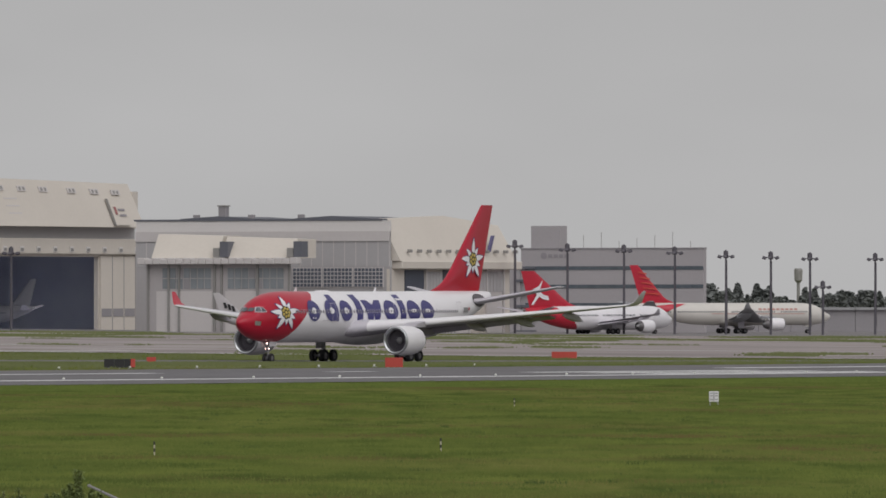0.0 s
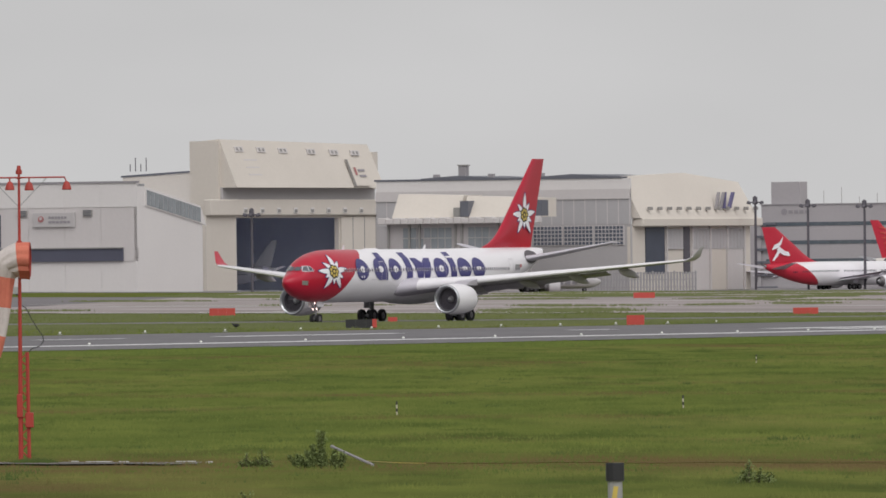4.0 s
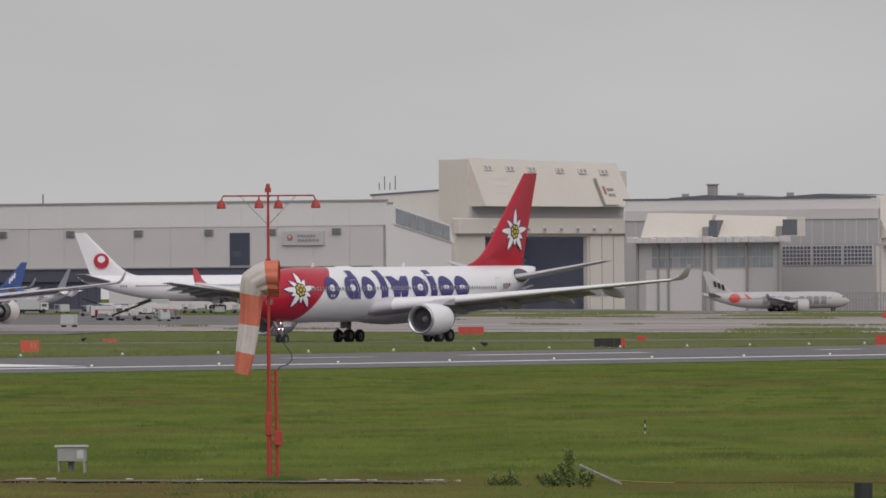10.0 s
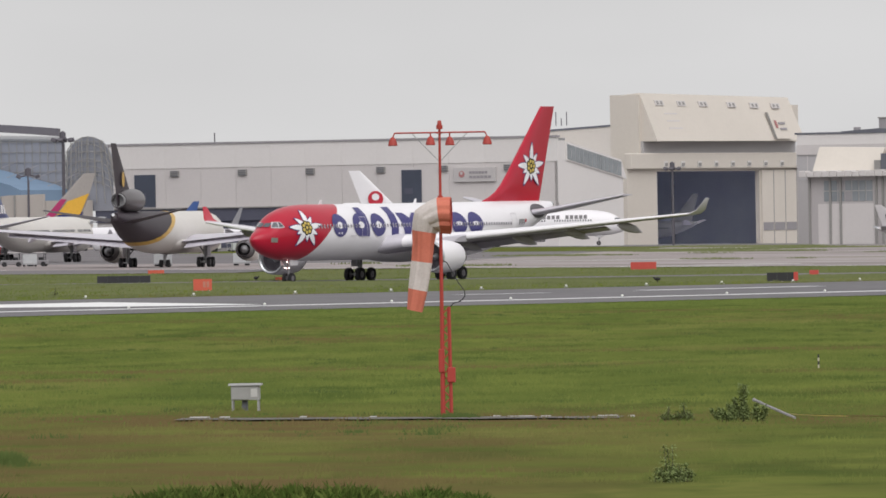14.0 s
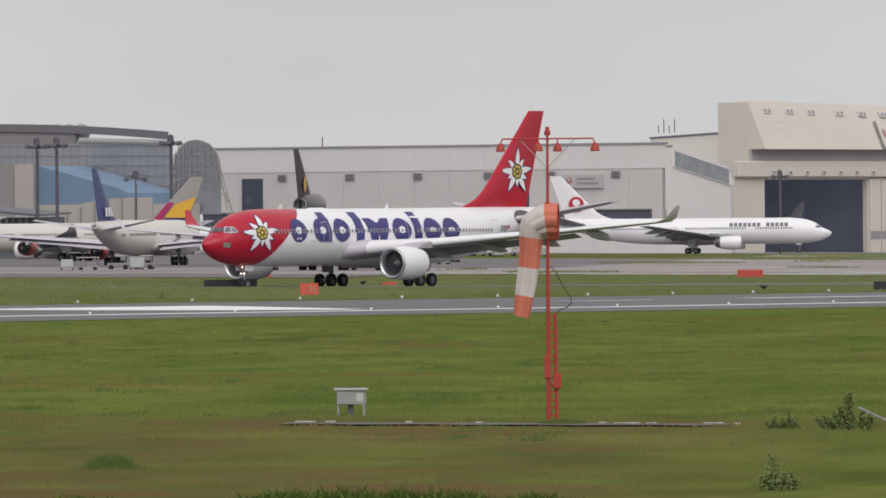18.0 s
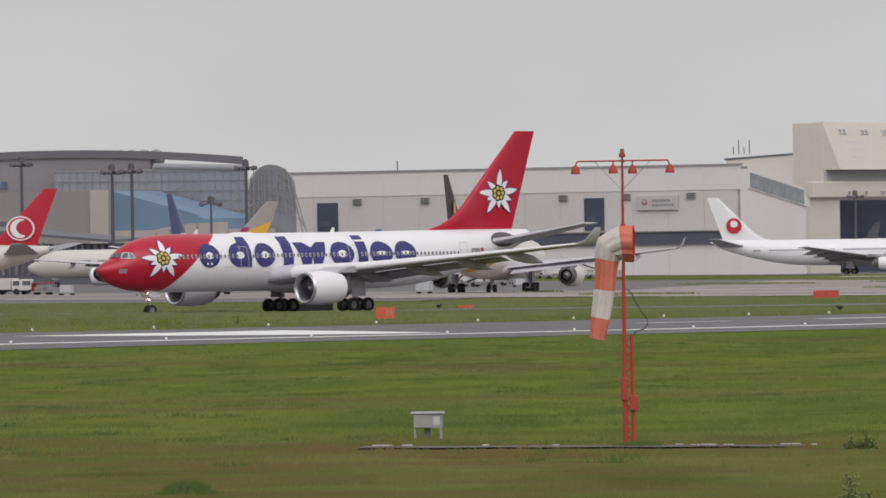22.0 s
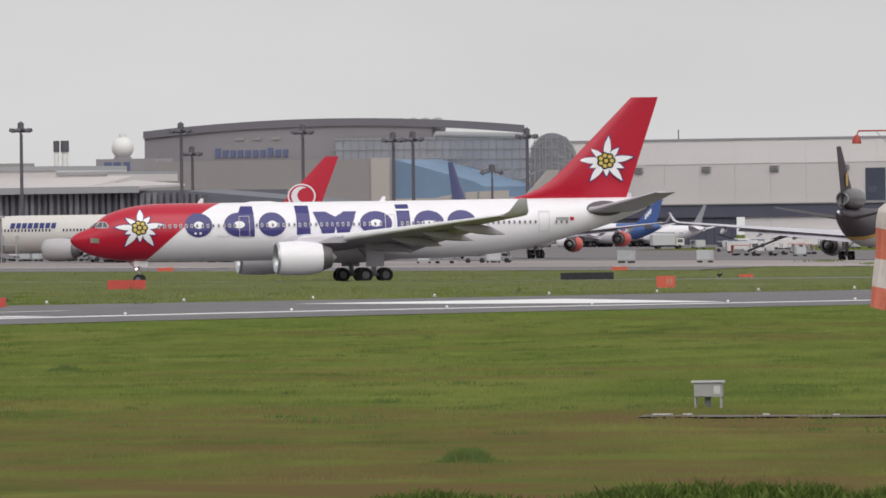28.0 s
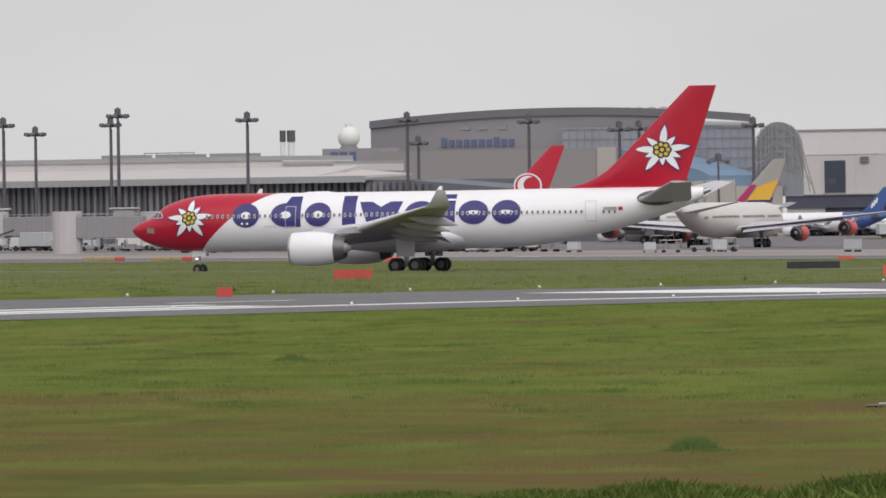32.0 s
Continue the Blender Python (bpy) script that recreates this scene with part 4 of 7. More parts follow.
for side in (1, -1):
    for mark in ([(50.6, 15.2), (52.2, 13.6), (54.3, 12.9), (55.2, 11.6), (53.4, 12.0), (51.6, 13.0)], [(47.6, 10.9), (50.4, 11.4), (52.6, 12.6), (53.4, 11.6), (50.9, 10.3), (48.4, 10.0)], [(51.9, 11.2), (52.8, 11.7), (55.0, 8.9), (54.3, 8.8)]):
        fin_mark(S, a, "swoosh", mark, WHITE, side, 0.3, 1.2)
S = Shape(0.98, 0.95, 1.0, 1.02)
FADED_RED = material("faded_red_lettering_paint", (0.46, 0.22, 0.19), 0.5)
a = parked("cream airliner with a red and orange fin, parked before trees", S, 74.5, 2915, 24, fin=CRIMSON, body=CREAM, wingm=GREYWING, fin_chord=0.86)
part("tail_flash", patch(S, [(46.0, 7.55), (51.5, 7.2), (52.5, 6.3), (49.5, 5.2), (47.2, 6.3), (43.0, 7.6)], 0.06, -1, 3), CRIMSON, a, "red flash under the fin")
for k in range(5):
    fin_mark(S, a, "fin_ray", [(49.9 + k * 0.95, 10.0 + k * 1.3), (54.4 + k * 0.45, 10.3 + k * 1.35), (54.4 + k * 0.45, 10.6 + k * 1.35), (49.9 + k * 0.95, 10.4 + k * 1.3)], ORANGE, -1, 0.2)
for k in range(9):
    part("sign_bar", patch(S, [(11 + k * 1.3, 6.0), (11.9 + k * 1.3, 6.0), (11.9 + k * 1.3, 6.45), (11 + k * 1.3, 6.45)], 0.06, -1, 0), FADED_RED, a)
part("stripe", patch(S, [(9, 5.05), (36, 5.05), (36, 5.2), (9, 5.2)], 0.06, -1, 4), FADED_RED, a)
S = Shape(0.60, 0.54, 0.54, 0.70)
a = parked("silver airliner with orange star and dark lettering bars", S, -36.3, 2640, 12, fin=SILVER, body=SILVER, wingm=GREYWING, cowl=SILVER)
for side in (1, -1):
    for k in range(3):
        fin_mark(S, a, "fin_letter_bar", [(49.5 + k * 1.6, 9.5 + k * .7), (50.6 + k * 1.6, 9.5 + k * .7), (51.2 + k * 1.6, 12.0 + k * .7), (50.1 + k * 1.6, 12.0 + k * .7)], DARK, side)
BAR_GREY = material("dark_grey_lettering_paint", (0.24, 0.23, 0.25), 0.6)
for k in range(9):
    if k != 4:
        part("sign_bar", patch(S, [(10 + k * 2.9, 3.6), (12.1 + k * 2.9, 3.6), (12.1 + k * 2.9, 6.3), (10 + k * 2.9, 6.3)], 0.06, -1, 2), BAR_GREY, a)
part("star_marking", patch(S, oval(46.2, 5.9, 2.3, 1.5, 10), 0.06, -1, 2), ORANGE, a)
part("star_marking", patch(S, [(39.5, 5.6), (41.0, 5.4), (42.4, 7.0), (41.6, 7.1)], 0.06, -1, 2), ORANGE, a)

# ---- buildings, all square to one another; local x runs away along the flight line, local y to the side ----
YAW = 65.0
WALL_CREAM = material("cream_hangar_cladding", (0.64, 0.588, 0.53), 0.7, vary=0.05, scale=0.05, fine=1.2)
WALL_PALE = material("pale_warm_grey_cladding", (0.70, 0.67, 0.66), 0.7, vary=0.04, scale=0.05, fine=1.2)
WALL_GREY = material("warm_grey_hangar_cladding", (0.59, 0.555, 0.55), 0.7, vary=0.05, scale=0.05, fine=1.2)
# Flank grey made paler than the cladding; distance haze is in the colour.
FLANK = material("haze_paled_flank_cladding", (0.44, 0.425, 0.435), 0.75, vary=0.06, scale=0.06, fine=1.5)
BOARD_GREY = material("weathered_sign_board", (0.50, 0.475, 0.475), 0.7, vary=0.05, scale=0.3)
DULL_RED = material("faded_red_sign_paint", (0.40, 0.17, 0.17), 0.7, vary=0.1)
SOFT_BAR = material("faded_grey_lettering", (0.30, 0.28, 0.30), 0.7)
WALL_MID = material("weathered_grey_cladding", (0.30, 0.285, 0.30), 0.75, vary=0.07, scale=0.06, fine=1.5)
# Pinkish grey raised in tone, haze put into the base colour.
ANNEX_GREY = material("haze_paled_pinkish_cladding", (0.45, 0.42, 0.425), 0.75, vary=0.07, scale=0.06, fine=1.5)
ROOF_DARK = material("dark_roof_edge", (0.13, 0.135, 0.16), 0.6, vary=0.1, scale=0.1)
ROOF_GREY = material("grey_roof_sheet", (0.33, 0.33, 0.34), 0.6, vary=0.06, scale=0.1)
BAND_NAVY = material("faded_navy_cladding", (0.085, 0.088, 0.125), 0.6, vary=0.12, scale=0.15)
DOOR_NAVY = material("dark_navy_door", (0.055, 0.065, 0.095), 0.5, vary=0.15, scale=0.2)
# Bluish near-white: the haze before the dark opening put into the wall colour.
INSIDE = material("haze_lifted_hangar_inside", (0.76, 0.80, 1.0), 0.9, vary=0.15, scale=0.1)
HANGAR_FLOOR = material("light_bouncing_hangar_floor", (0.68, 0.69, 0.80), 0.5, vary=0.1, scale=0.1)
PANE = material("window_glass", (0.10, 0.12, 0.14), 0.12, vary=0.2, scale=0.3, spec=0.8)
TRIM = material("grey_trim", (0.28, 0.27, 0.26), 0.6)
BLUESHEET = material("blue_netting", (0.17, 0.25, 0.36), 0.8, vary=0.1, scale=0.1)
TANK_WHITE = material("white_tank_paint", (0.72, 0.71, 0.68), 0.5)
STEEL_DARK = material("dark_mast_steel", (0.095, 0.088, 0.105), 0.6)
SKY_PANE = material("pale_window_glass", (0.25, 0.27, 0.29), 0.2, vary=0.2, scale=0.3)
VAULT = material("weathered_vault_cladding", (0.25, 0.235, 0.25), 0.75, vary=0.08, scale=0.05, fine=1.2)


def building(name, label, x, y, category="building"):
    return thing(name, label, category, pose(x, y, 0, 0, 0, YAW))


def front(bm, y0, y1, z0, z1, x0=-0.3, x1=0.0, bevel=0.0):
    """A plate on the face that looks at the field; y runs to the side."""
    return box(bm, x0, x1, y0, y1, z0, z1, bevel)


def bx(*many, bevel=0.0):
    return boxes(*many, bevel=bevel)


# main hangar: tall cream front with an open door
H = building("main_hangar", "tall cream hangar with one door open, dark inside", -115.4, 2832.5, "hangar")
H.matrix_world = pose(-115.4, 2832.5, -0.17, 0, 0, YAW) @ Matrix.Scale(1.03, 4)
for x0, x1, z0 in ((-9, 7, -1.5), (62.5, 86, -1.5), (7, 62.5, 17.4)):
    part("front_wall", bx((x0, x1, 0, 1.2, z0, 18.0)), WALL_CREAM, H)
part("side_wall", bx((0, 1.0, 1.2, 9, -1.5, 36.2)), WALL_CREAM, H)
part("side_wall", loft(bmesh.new(), [[Vector(p) for p in ((35, y, 19.8), (36, y, 19.8), (36, y, z), (35, y, z))] for y, z in ((46, 27.9), (20, 29.3))]), WALL_CREAM, H, "lower cream side wall")
part("side_roof", loft(bmesh.new(), [[Vector(p) for p in ((34.8, y, z), (50, y, z), (50, y, z + 0.45), (34.8, y, z + 0.45))] for y, z in ((46.4, 27.9), (20, 29.3))]), ROOF_DARK, H)
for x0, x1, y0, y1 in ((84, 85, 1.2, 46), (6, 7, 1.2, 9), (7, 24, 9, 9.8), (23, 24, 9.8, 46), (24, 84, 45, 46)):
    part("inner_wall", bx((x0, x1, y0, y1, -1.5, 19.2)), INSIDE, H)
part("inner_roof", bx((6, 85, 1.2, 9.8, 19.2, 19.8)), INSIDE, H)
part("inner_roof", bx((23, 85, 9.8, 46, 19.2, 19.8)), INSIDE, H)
# Pale floor added to bounce daylight up into the dark interior.
bm = bmesh.new()
rings = []
for x in (7.2, 26, 45, 64, 83.8):
    q = [H.matrix_world @ Vector((x, y, 0)) for y in (1.3, 8.8 if x < 24 else 44.9)]
    rings.append([Vector((x, y, (land(p.x, p.y) + 0.26) / 1.03)) for y, p in zip((1.3, 8.8 if x < 24 else 44.9), q)])
loft(bm, rings, cap=False, closed=False)
part("hangar_floor", bm, HANGAR_FLOOR, H, "pale hangar floor added to bounce light")
for k in range(6):
    part("roof_truss", bx((27 + k * 10, 27.6 + k * 10, 1.3, 44.8, 17.9, 19.1)), TRIM, H)
bm = bmesh.new()
loft(bm, [[Vector(p) for p in ((x, -3.4, 24.8), (x, 1.5, 24.8), (x, 9, 36.0 + dz), (x, 1.4, 36.6 + dz))] for x, dz in ((1.0, 0.0), (81.5, -0.9))])
hood = part("door_hood", bm, WALL_CREAM, H, "big leaning cream hood over the door")
part("hood_end", bx((81.5, 84.5, 0.0, 9, 24.6, 33.8)), WALL_CREAM, H)
part("roof", bx((1, 83, 2.5, 9, 35.0, 35.5)), ROOF_GREY, H)
# Grey instead of the wall's cream: the hood's shadow put into the colour.
part("recess", bx((1, 84, 0.6, 1.4, 21.9, 24.9)), FLANK, H, "recess under the hood, clad grey to carry its shade")
part("door_beam", bx((-9, 86, -1.4, 0.6, 18.0, 21.9), bevel=0.2), WALL_CREAM, H, "cream door track beam")
for x in (9, 18, 27, 36, 45, 54, 63, 72, 81):
    q = part("beam_lamp", bx((x - 1.0, x + 1.0, -1.62, -1.4, 18.5, 19.9), bevel=0.05), WALL_PALE, H)
    part("lamp_glass", bx((x - 0.75, x + 0.75, -1.7, -1.62, 18.7, 19.5)), TRIM, q)
def hood_face(z, off=0.0):
    return -3.4 + 0.407 * (z - 24.8) - off


def hood_plate(x0, x1, z0, z1, near, far):
    """A plate lying on the leaning hood between two distances in front of it."""
    return loft(bmesh.new(), [[Vector((x, hood_face(z0, near), z0)), Vector((x, hood_face(z0, far), z0)), Vector((x, hood_face(z1, far), z1)), Vector((x, hood_face(z1, near), z1))] for x in (x0, x1)])


for x in (9.2, 21.0, 32.6, 47.9, 60.3, 71.9):
    u = 34.6 - (x / 90)
    q = part("hood_vent", hood_plate(x - 2.2, x + 2.2, u - 0.9, u + 0.4, 0.25, -0.1), WALL_GREY, H)
    for dx in (-1.0, 1.0):
        part("vent_slot", hood_plate(x + dx - 0.5, x + dx + 0.5, u - 0.6, u + 0.15, 0.32, 0.2), TRIM, q)
b = part("sign_board", hood_plate(64.8, 73.3, 25.3, 31.8, 0.8, 0.5), WALL_CREAM, H, "cream sign board")
part("sign_edge", hood_plate(64.6, 64.8, 25.2, 31.9, 0.9, 0.2), TRIM, b)
part("sign_disc", hood_plate(66.4, 67.5, 28.0, 29.9, 1.0, 0.9), DULL_RED, b)
for z in (28.9, 27.5):
    part("sign_bar", hood_plate(68.4, 71.9, z, z + 0.55, 1.0, 0.9), SOFT_BAR, b)
for z in (31.4, 29.6, 27.8):
    part("faded_bar", hood_plate(10, 17, z, z + 0.35, 0.06, -0.1), WALL_GREY, H)
for k, x in enumerate((63.0, 69.4, 75.8)):
    d = part("door_leaf", bx((x, x + 6.2, -0.5, 0.0, -1.4, 17.6)), WALL_CREAM, H)
    part("leaf_window", bx((x + 0.4, x + 5.8, -0.62, -0.5, 2.6, 4.6)), WALL_MID, d)
    part("leaf_rib", bx((x + 6.2, x + 6.4, -0.6, 0.0, -1.4, 17.6)), WALL_MID, d)
part("door_post", bx((82.2, 86, -0.8, 0.0, -1.4, 17.9)), WALL_CREAM, H)
for k in range(4):
    part("roof_aerial", rod(bmesh.new(), (36, 44.4 - k * 1.5, 29.4), (36, 44.4 - k * 1.5, 31.2 + (k % 2) * 1.6), 0.12), STEEL_DARK, H)

# White airliner given grey paint, the hangar's dimness put into its colour.
S = Shape(0.60, 0.54, 0.72, 0.80)
a, _ = airliner("airliner", "airliner greyed for the dimness of the hangar around it", S, group="airliners", fine=False, body=GREYWING, fin=GREYWING)
q = H.matrix_world @ Vector((42, 24, 0))
a.matrix_world = pose(q.x, q.y, land(q.x, q.y), 0, 0, YAW + 90)

# long pale hangar beside it
H = building("long_hangar", "long low pale grey hangar with a sign and vents", -133, 2750, "hangar")
for k in range(13):
    y0 = k * 10.0
    p = part("wall_panel", bx((0, 0.6, y0 + 0.03, y0 + 9.97, 10.3, 20.4)), WALL_GREY, H)
    part("upper_panel", bx((-0.15, 0.6, y0 + 0.02, y0 + 9.98, 20.4, 26.2)), WALL_PALE, H)
part("parapet", bx((-0.4, 0.8, -0.3, 130.3, 26.2, 26.7)), WALL_MID, H)
part("roof", bx((0.6, 4, 0, 130, 25.4, 26.0)), ROOF_GREY, H)
part("rear_roof", bx((4, 34, 0.8, 130, 18.8, 19.4)), ROOF_GREY, H)
part("canopy_band", bx((-0.5, 0.6, 3.8, 130, 7.2, 10.3)), BAND_NAVY, H, "dark navy band over the doors")
part("band_end", bx((0.0, 0.6, 0, 3.8, 7.2, 10.3)), WALL_GREY, H)
part("band_edge", bx((-0.9, 0.0, 3.8, 130, 10.3, 10.6)), TRIM, H)
for k in range(13):
    y0, y1 = k * 10.0, k * 10.0 + 10
    if 77 < y0 + 5 < 119:
        d = part("ground_door", bx((0.2, 0.6, max(77.5, y0) + 0.04, min(119, y1) - 0.04, -1.5, 7.2)), BAND_NAVY, H, "dark navy sliding door")
        for j in range(4):
            part("door_rib", bx((0.12, 0.2, y0 + 1.0 + j * 2.5, y0 + 1.15 + j * 2.5, -1.5, 7.2)), DOOR_NAVY, d)
    if not (77.5 <= y0 and y1 <= 119):
        lo, hi = (y0, min(y1, 77.5)) if y0 < 77 else (max(y0, 119), y1)
        part("ground_wall", bx((0.2, 0.6, lo + 0.03, hi - 0.03, -1.5, 7.2)), WALL_PALE, H)
for y, w in ((40.5, 5.5), (115.9, 5.9)):
    d = part("high_door", bx((-0.25, 0.0, y - w / 2, y + w / 2, 10.9, 18.9)), DOOR_NAVY, H)
    part("door_panel", bx((-0.32, -0.25, y - w * 0.05, y + w * 0.35, 13.0, 14.4)), BAND_NAVY, d)
    part("door_sill", bx((-0.6, 0.0, y - w / 2, y + w / 2, 10.62, 10.9)), WALL_MID, d)
for y in (13.5, 31.5, 49.0, 68.8, 88.0, 107.3):
    v = part("wall_vent", bx((-0.5, 0.0, y - 1.2, y + 1.2, 18.3, 19.8)), TRIM, H)
    for z in (18.45, 18.95, 19.45):
        part("louvre", bx((-0.6, -0.5, y - 1.0, y + 1.0, z, z + 0.2)), ROOF_DARK, v)
b = part("sign_board", bx((-0.7, -0.1, 16.9, 28.5, 15.7, 19.2), bevel=0.05), BOARD_GREY, H, "weathered grey sign board")
bm = bmesh.new()
rod(bm, (-0.85, 26.2, 17.6), (-0.7, 26.2, 17.6), 0.78, n=18)
part("sign_disc", bm, DULL_RED, b)
part("disc_centre", rod(bmesh.new(), (-0.92, 26.2, 17.8), (-0.85, 26.2, 17.8), 0.36, n=12), BOARD_GREY, b)
for z, y0, y1 in ((17.7, 19.0, 24.2), (16.6, 18.0, 24.2)):
    for k in range(6):
        part("sign_bar", bx((-0.8, -0.7, y0 + (y1 - y0) * k / 6 + 0.1, y0 + (y1 - y0) * (k + 1) / 6 - 0.1, z, z + 0.6)), SOFT_BAR, b)
bm = bmesh.new()
slab(bm, [(0, -1.5), (34.5, -1.5), (34.5, 19.6), (2.5, 25.6), (0, 26.0)], 0.0, 0.8)
part("end_wall", bm, WALL_PALE, H)
bm = bmesh.new()
slab(bm, [(4.0, 20.6), (36.0, 15.8), (33.0, 20.6), (4.0, 25.2)], -0.3, 0.0)
g = part("glazed_band", bm, WALL_PALE, H, "sloping glazed band")
for k in range(13):
    x0, x1 = 4.6 + k * 2.2, 6.5 + k * 2.2
    lo, hi = 20.6 - (x0 - 4.0) * 0.15 + 0.35, 25.2 - (x0 - 4.0) * 0.155 - 0.6
    bm = bmesh.new()
    slab(bm, [(x0, lo), (x1, lo - 0.34), (x1, hi - 0.34), (x0, hi)], -0.42, -0.3)
    part("pane", bm, SKY_PANE, g)
part("aerial", rod(bmesh.new(), (2, 97, 26), (2, 97, 29), 0.15), STEEL_DARK, H)

LOWER_GREY = material("dull_grey_lower_cladding", (0.43, 0.41, 0.415), 0.75, vary=0.06, scale=0.06, fine=1.5)
# second hangar with a leaning end and grey flank
H = building("second_hangar", "wide hangar, grey flank and leaning cream end", -13, 2750, "hangar")
part("flank_wall", bx((0, 0.8, 0, 69, 14.8, 23.4)), FLANK, H, "grey metal flank")
for k in range(23):
    part("flank_rib", bx((-0.06, 0.0, k * 3.0, k * 3.0 + 0.18, 14.8, 21.0)), WALL_GREY, H)
part("flank_band", bx((-0.3, 0.8, 0, 69, 21.0, 23.4)), WALL_GREY, H)
part("flank_top", bx((0.2, 1.0, 0, 69, 23.4, 26.0)), WALL_PALE, H)
part("roof_edge", bx((0, 3, 2.0, 69.5, 26.0, 26.45)), ROOF_DARK, H)
for y in (14, 45):
    part("roof_ridge", loft(bmesh.new(), [[Vector(p) for p in ((0.5, q, 26.45), (30, q, 26.45), (30, q, zt), (0.5, q, zt))] for q, zt in ((y - 8, 26.6), (y + 2, 27.2), (y + 12, 26.6))]), ROOF_DARK, H)
for y in (37.5, 52.5, 24.0):
    part("roof_vent", bx((1.5, 2.5, y, y + 1.6, 26.45, 27.6), bevel=0.1), WALL_MID, H)
part("roof_box", bx((1, 3, 44.9, 46.9, 26.9, 29.6), bevel=0.1), WALL_MID, H)
part("box_cap", bx((0.8, 3.2, 44.7, 47.1, 29.6, 29.9)), TRIM, H)
lower = part("lower_wall", bx((0.1, 0.8, -0.2, 69, -1.6, 14.8)), LOWER_GREY, H)
GRID_PANE = material("dark_small_pane_glass", (0.11, 0.12, 0.15), 0.2, vary=0.2, scale=0.3, piece=0.5)
for k in range(3):
    w = part("grid_window", bx((-0.1, 0.1, 1.6 + k * 8.3, 9.6 + k * 8.3, 9.7, 14.6)), WALL_GREY, H, "window of many small panes")
    for i in range(8):
        for j in range(5):
            part("pane", bx((-0.18, -0.1, 1.85 + k * 8.3 + i * 0.97, 2.58 + k * 8.3 + i * 0.97, 9.9 + j * 0.94, 10.62 + j * 0.94)), GRID_PANE, w)
bm = bmesh.new()
loft(bm, [[Vector(p) for p in ((x, y0, 16.2), (x, 2.5, 16.2), (x, 6, z1), (x, 3.2, z1))] for x, y0, z1 in ((1.5, -2.2, 26.4), (38.0, -2.2, 27.4), (70.0, -2.2, 25.2))])
part("leaning_end", bm, WALL_CREAM, H, "leaning cream end wall")
part("end_cornice", bx((2, 72, -2.6, 0.5, 14.2, 16.2), bevel=0.2), WALL_CREAM, H)
part("end_wall", bx((0, 70, 0, 0.8, -1.6, 14.2)), WALL_CREAM, H)
for k in range(12):
    x = 7.5 + k * 5.6
    part("flood_lamp", bx((x - 0.5, x + 0.5, -2.5, -1.4, 18.2, 19.0), bevel=0.12), TRIM, H)
VIOLET = material("faded_violet_paint", (0.13, 0.12, 0.24), 0.6)
for x, dx, w, m in ((46.2, 1.5, 0.7, WALL_MID), (48.6, 2.0, 0.8, WALL_MID), (50.6, 0.6, 0.9, VIOLET), (53.6, 2.3, 1.1, VIOLET)):
    bm = bmesh.new()
    slab(bm, [(x, 18.6), (x + w, 18.6), (x + w + dx, 22.6), (x + dx, 22.6)], -1.95, -1.3)
    part("sign_stroke", bm, m, H)
for x0, x1, m in ((8.5, 19.3, DOOR_NAVY), (30.4, 34.0, STEEL_DARK), (36, 45, WALL_GREY), (46, 55, WALL_CREAM), (56, 65, WALL_GREY)):
    part("end_door", bx((x0, x1, -0.25, 0.0, 2.6 if x0 < 35 else -1.5, 14.0)), m, H)
for x0, x1 in ((20.6, 29.8), (35.4, 45.4), (45.6, 55.4), (55.6, 65.4)):
    g = part("upper_glazing", bx((x0, x1, -0.36, -0.26, 8.6, 13.6)), FLANK, H, "grey translucent upper panels")
    for k in range(5):
        part("glazing_bar", bx((x0 + (x1 - x0) * k / 5, x0 + (x1 - x0) * k / 5 + 0.2, -0.42, -0.36, 8.6, 13.6)), ANNEX_GREY, g)
for x in (20.2, 35.0, 45.5, 55.5, 65.6):
    part("end_pilaster", bx((x - 0.3, x + 0.3, -0.6, 0.0, -1.5, 14.2)), WALL_GREY, H)
OFFICE_FENCE = material("galvanised_fence_slats", (0.35, 0.335, 0.345), 0.6, vary=0.1, scale=0.3)
fence = thing("mesh_fence", "grey upright-slatted fence before the hangars", "fence", H.matrix_world.copy())
for k in range(100):
    part("slat", bx((-18, -17.85, -26 + k * 0.81, -25.52 + k * 0.81, -1.8, 3.1 + 0.25 * (k % 7 == 0))), OFFICE_FENCE, fence)
for z in (-0.6, 1.2, 2.8):
    part("rail", bx((-17.85, -17.7, -26, 55, z, z + 0.14)), WALL_MID, fence)

# low annex between the hangars
H = building("hangar_annex", "low cream annex with pitched canopy and windows", -37, 2725, "hangar")
bm = bmesh.new()
for y0, y1, t0, t1 in ((19.6, 37.2, 22.2, 22.7), (-0.4, 18.6, 21.4, 22.0)):
    loft(bm, [[Vector(p) for p in ((0, y, 16.8), (4, y, zt), (14, y, zt), (14, y, 16.8))] for y, zt in ((y0, t0), (y1, t1))])
part("upper_block", bm, WALL_CREAM, H)
for y in (17.4, -2.4):
    part("vent_hood", bx((-0.5, 3, y - 1.1, y + 1.1, 17.0, 20.8)), ROOF_DARK, H)
    part("vent_shade", bx((-0.3, 3, y + 1.3, y + 3.0, 17.0, 19.2)), TRIM, H)
for k in range(21):
    y = -3.2 + k * 2.05
    part("canopy_panel", bx((-2.5, 0.2, y + 0.02, y + 2.0, 15.3 - 0.0, 16.9 - 0.25 * (k % 2)), bevel=0.15), WALL_GREY, H)
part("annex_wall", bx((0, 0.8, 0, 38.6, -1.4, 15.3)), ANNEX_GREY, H)
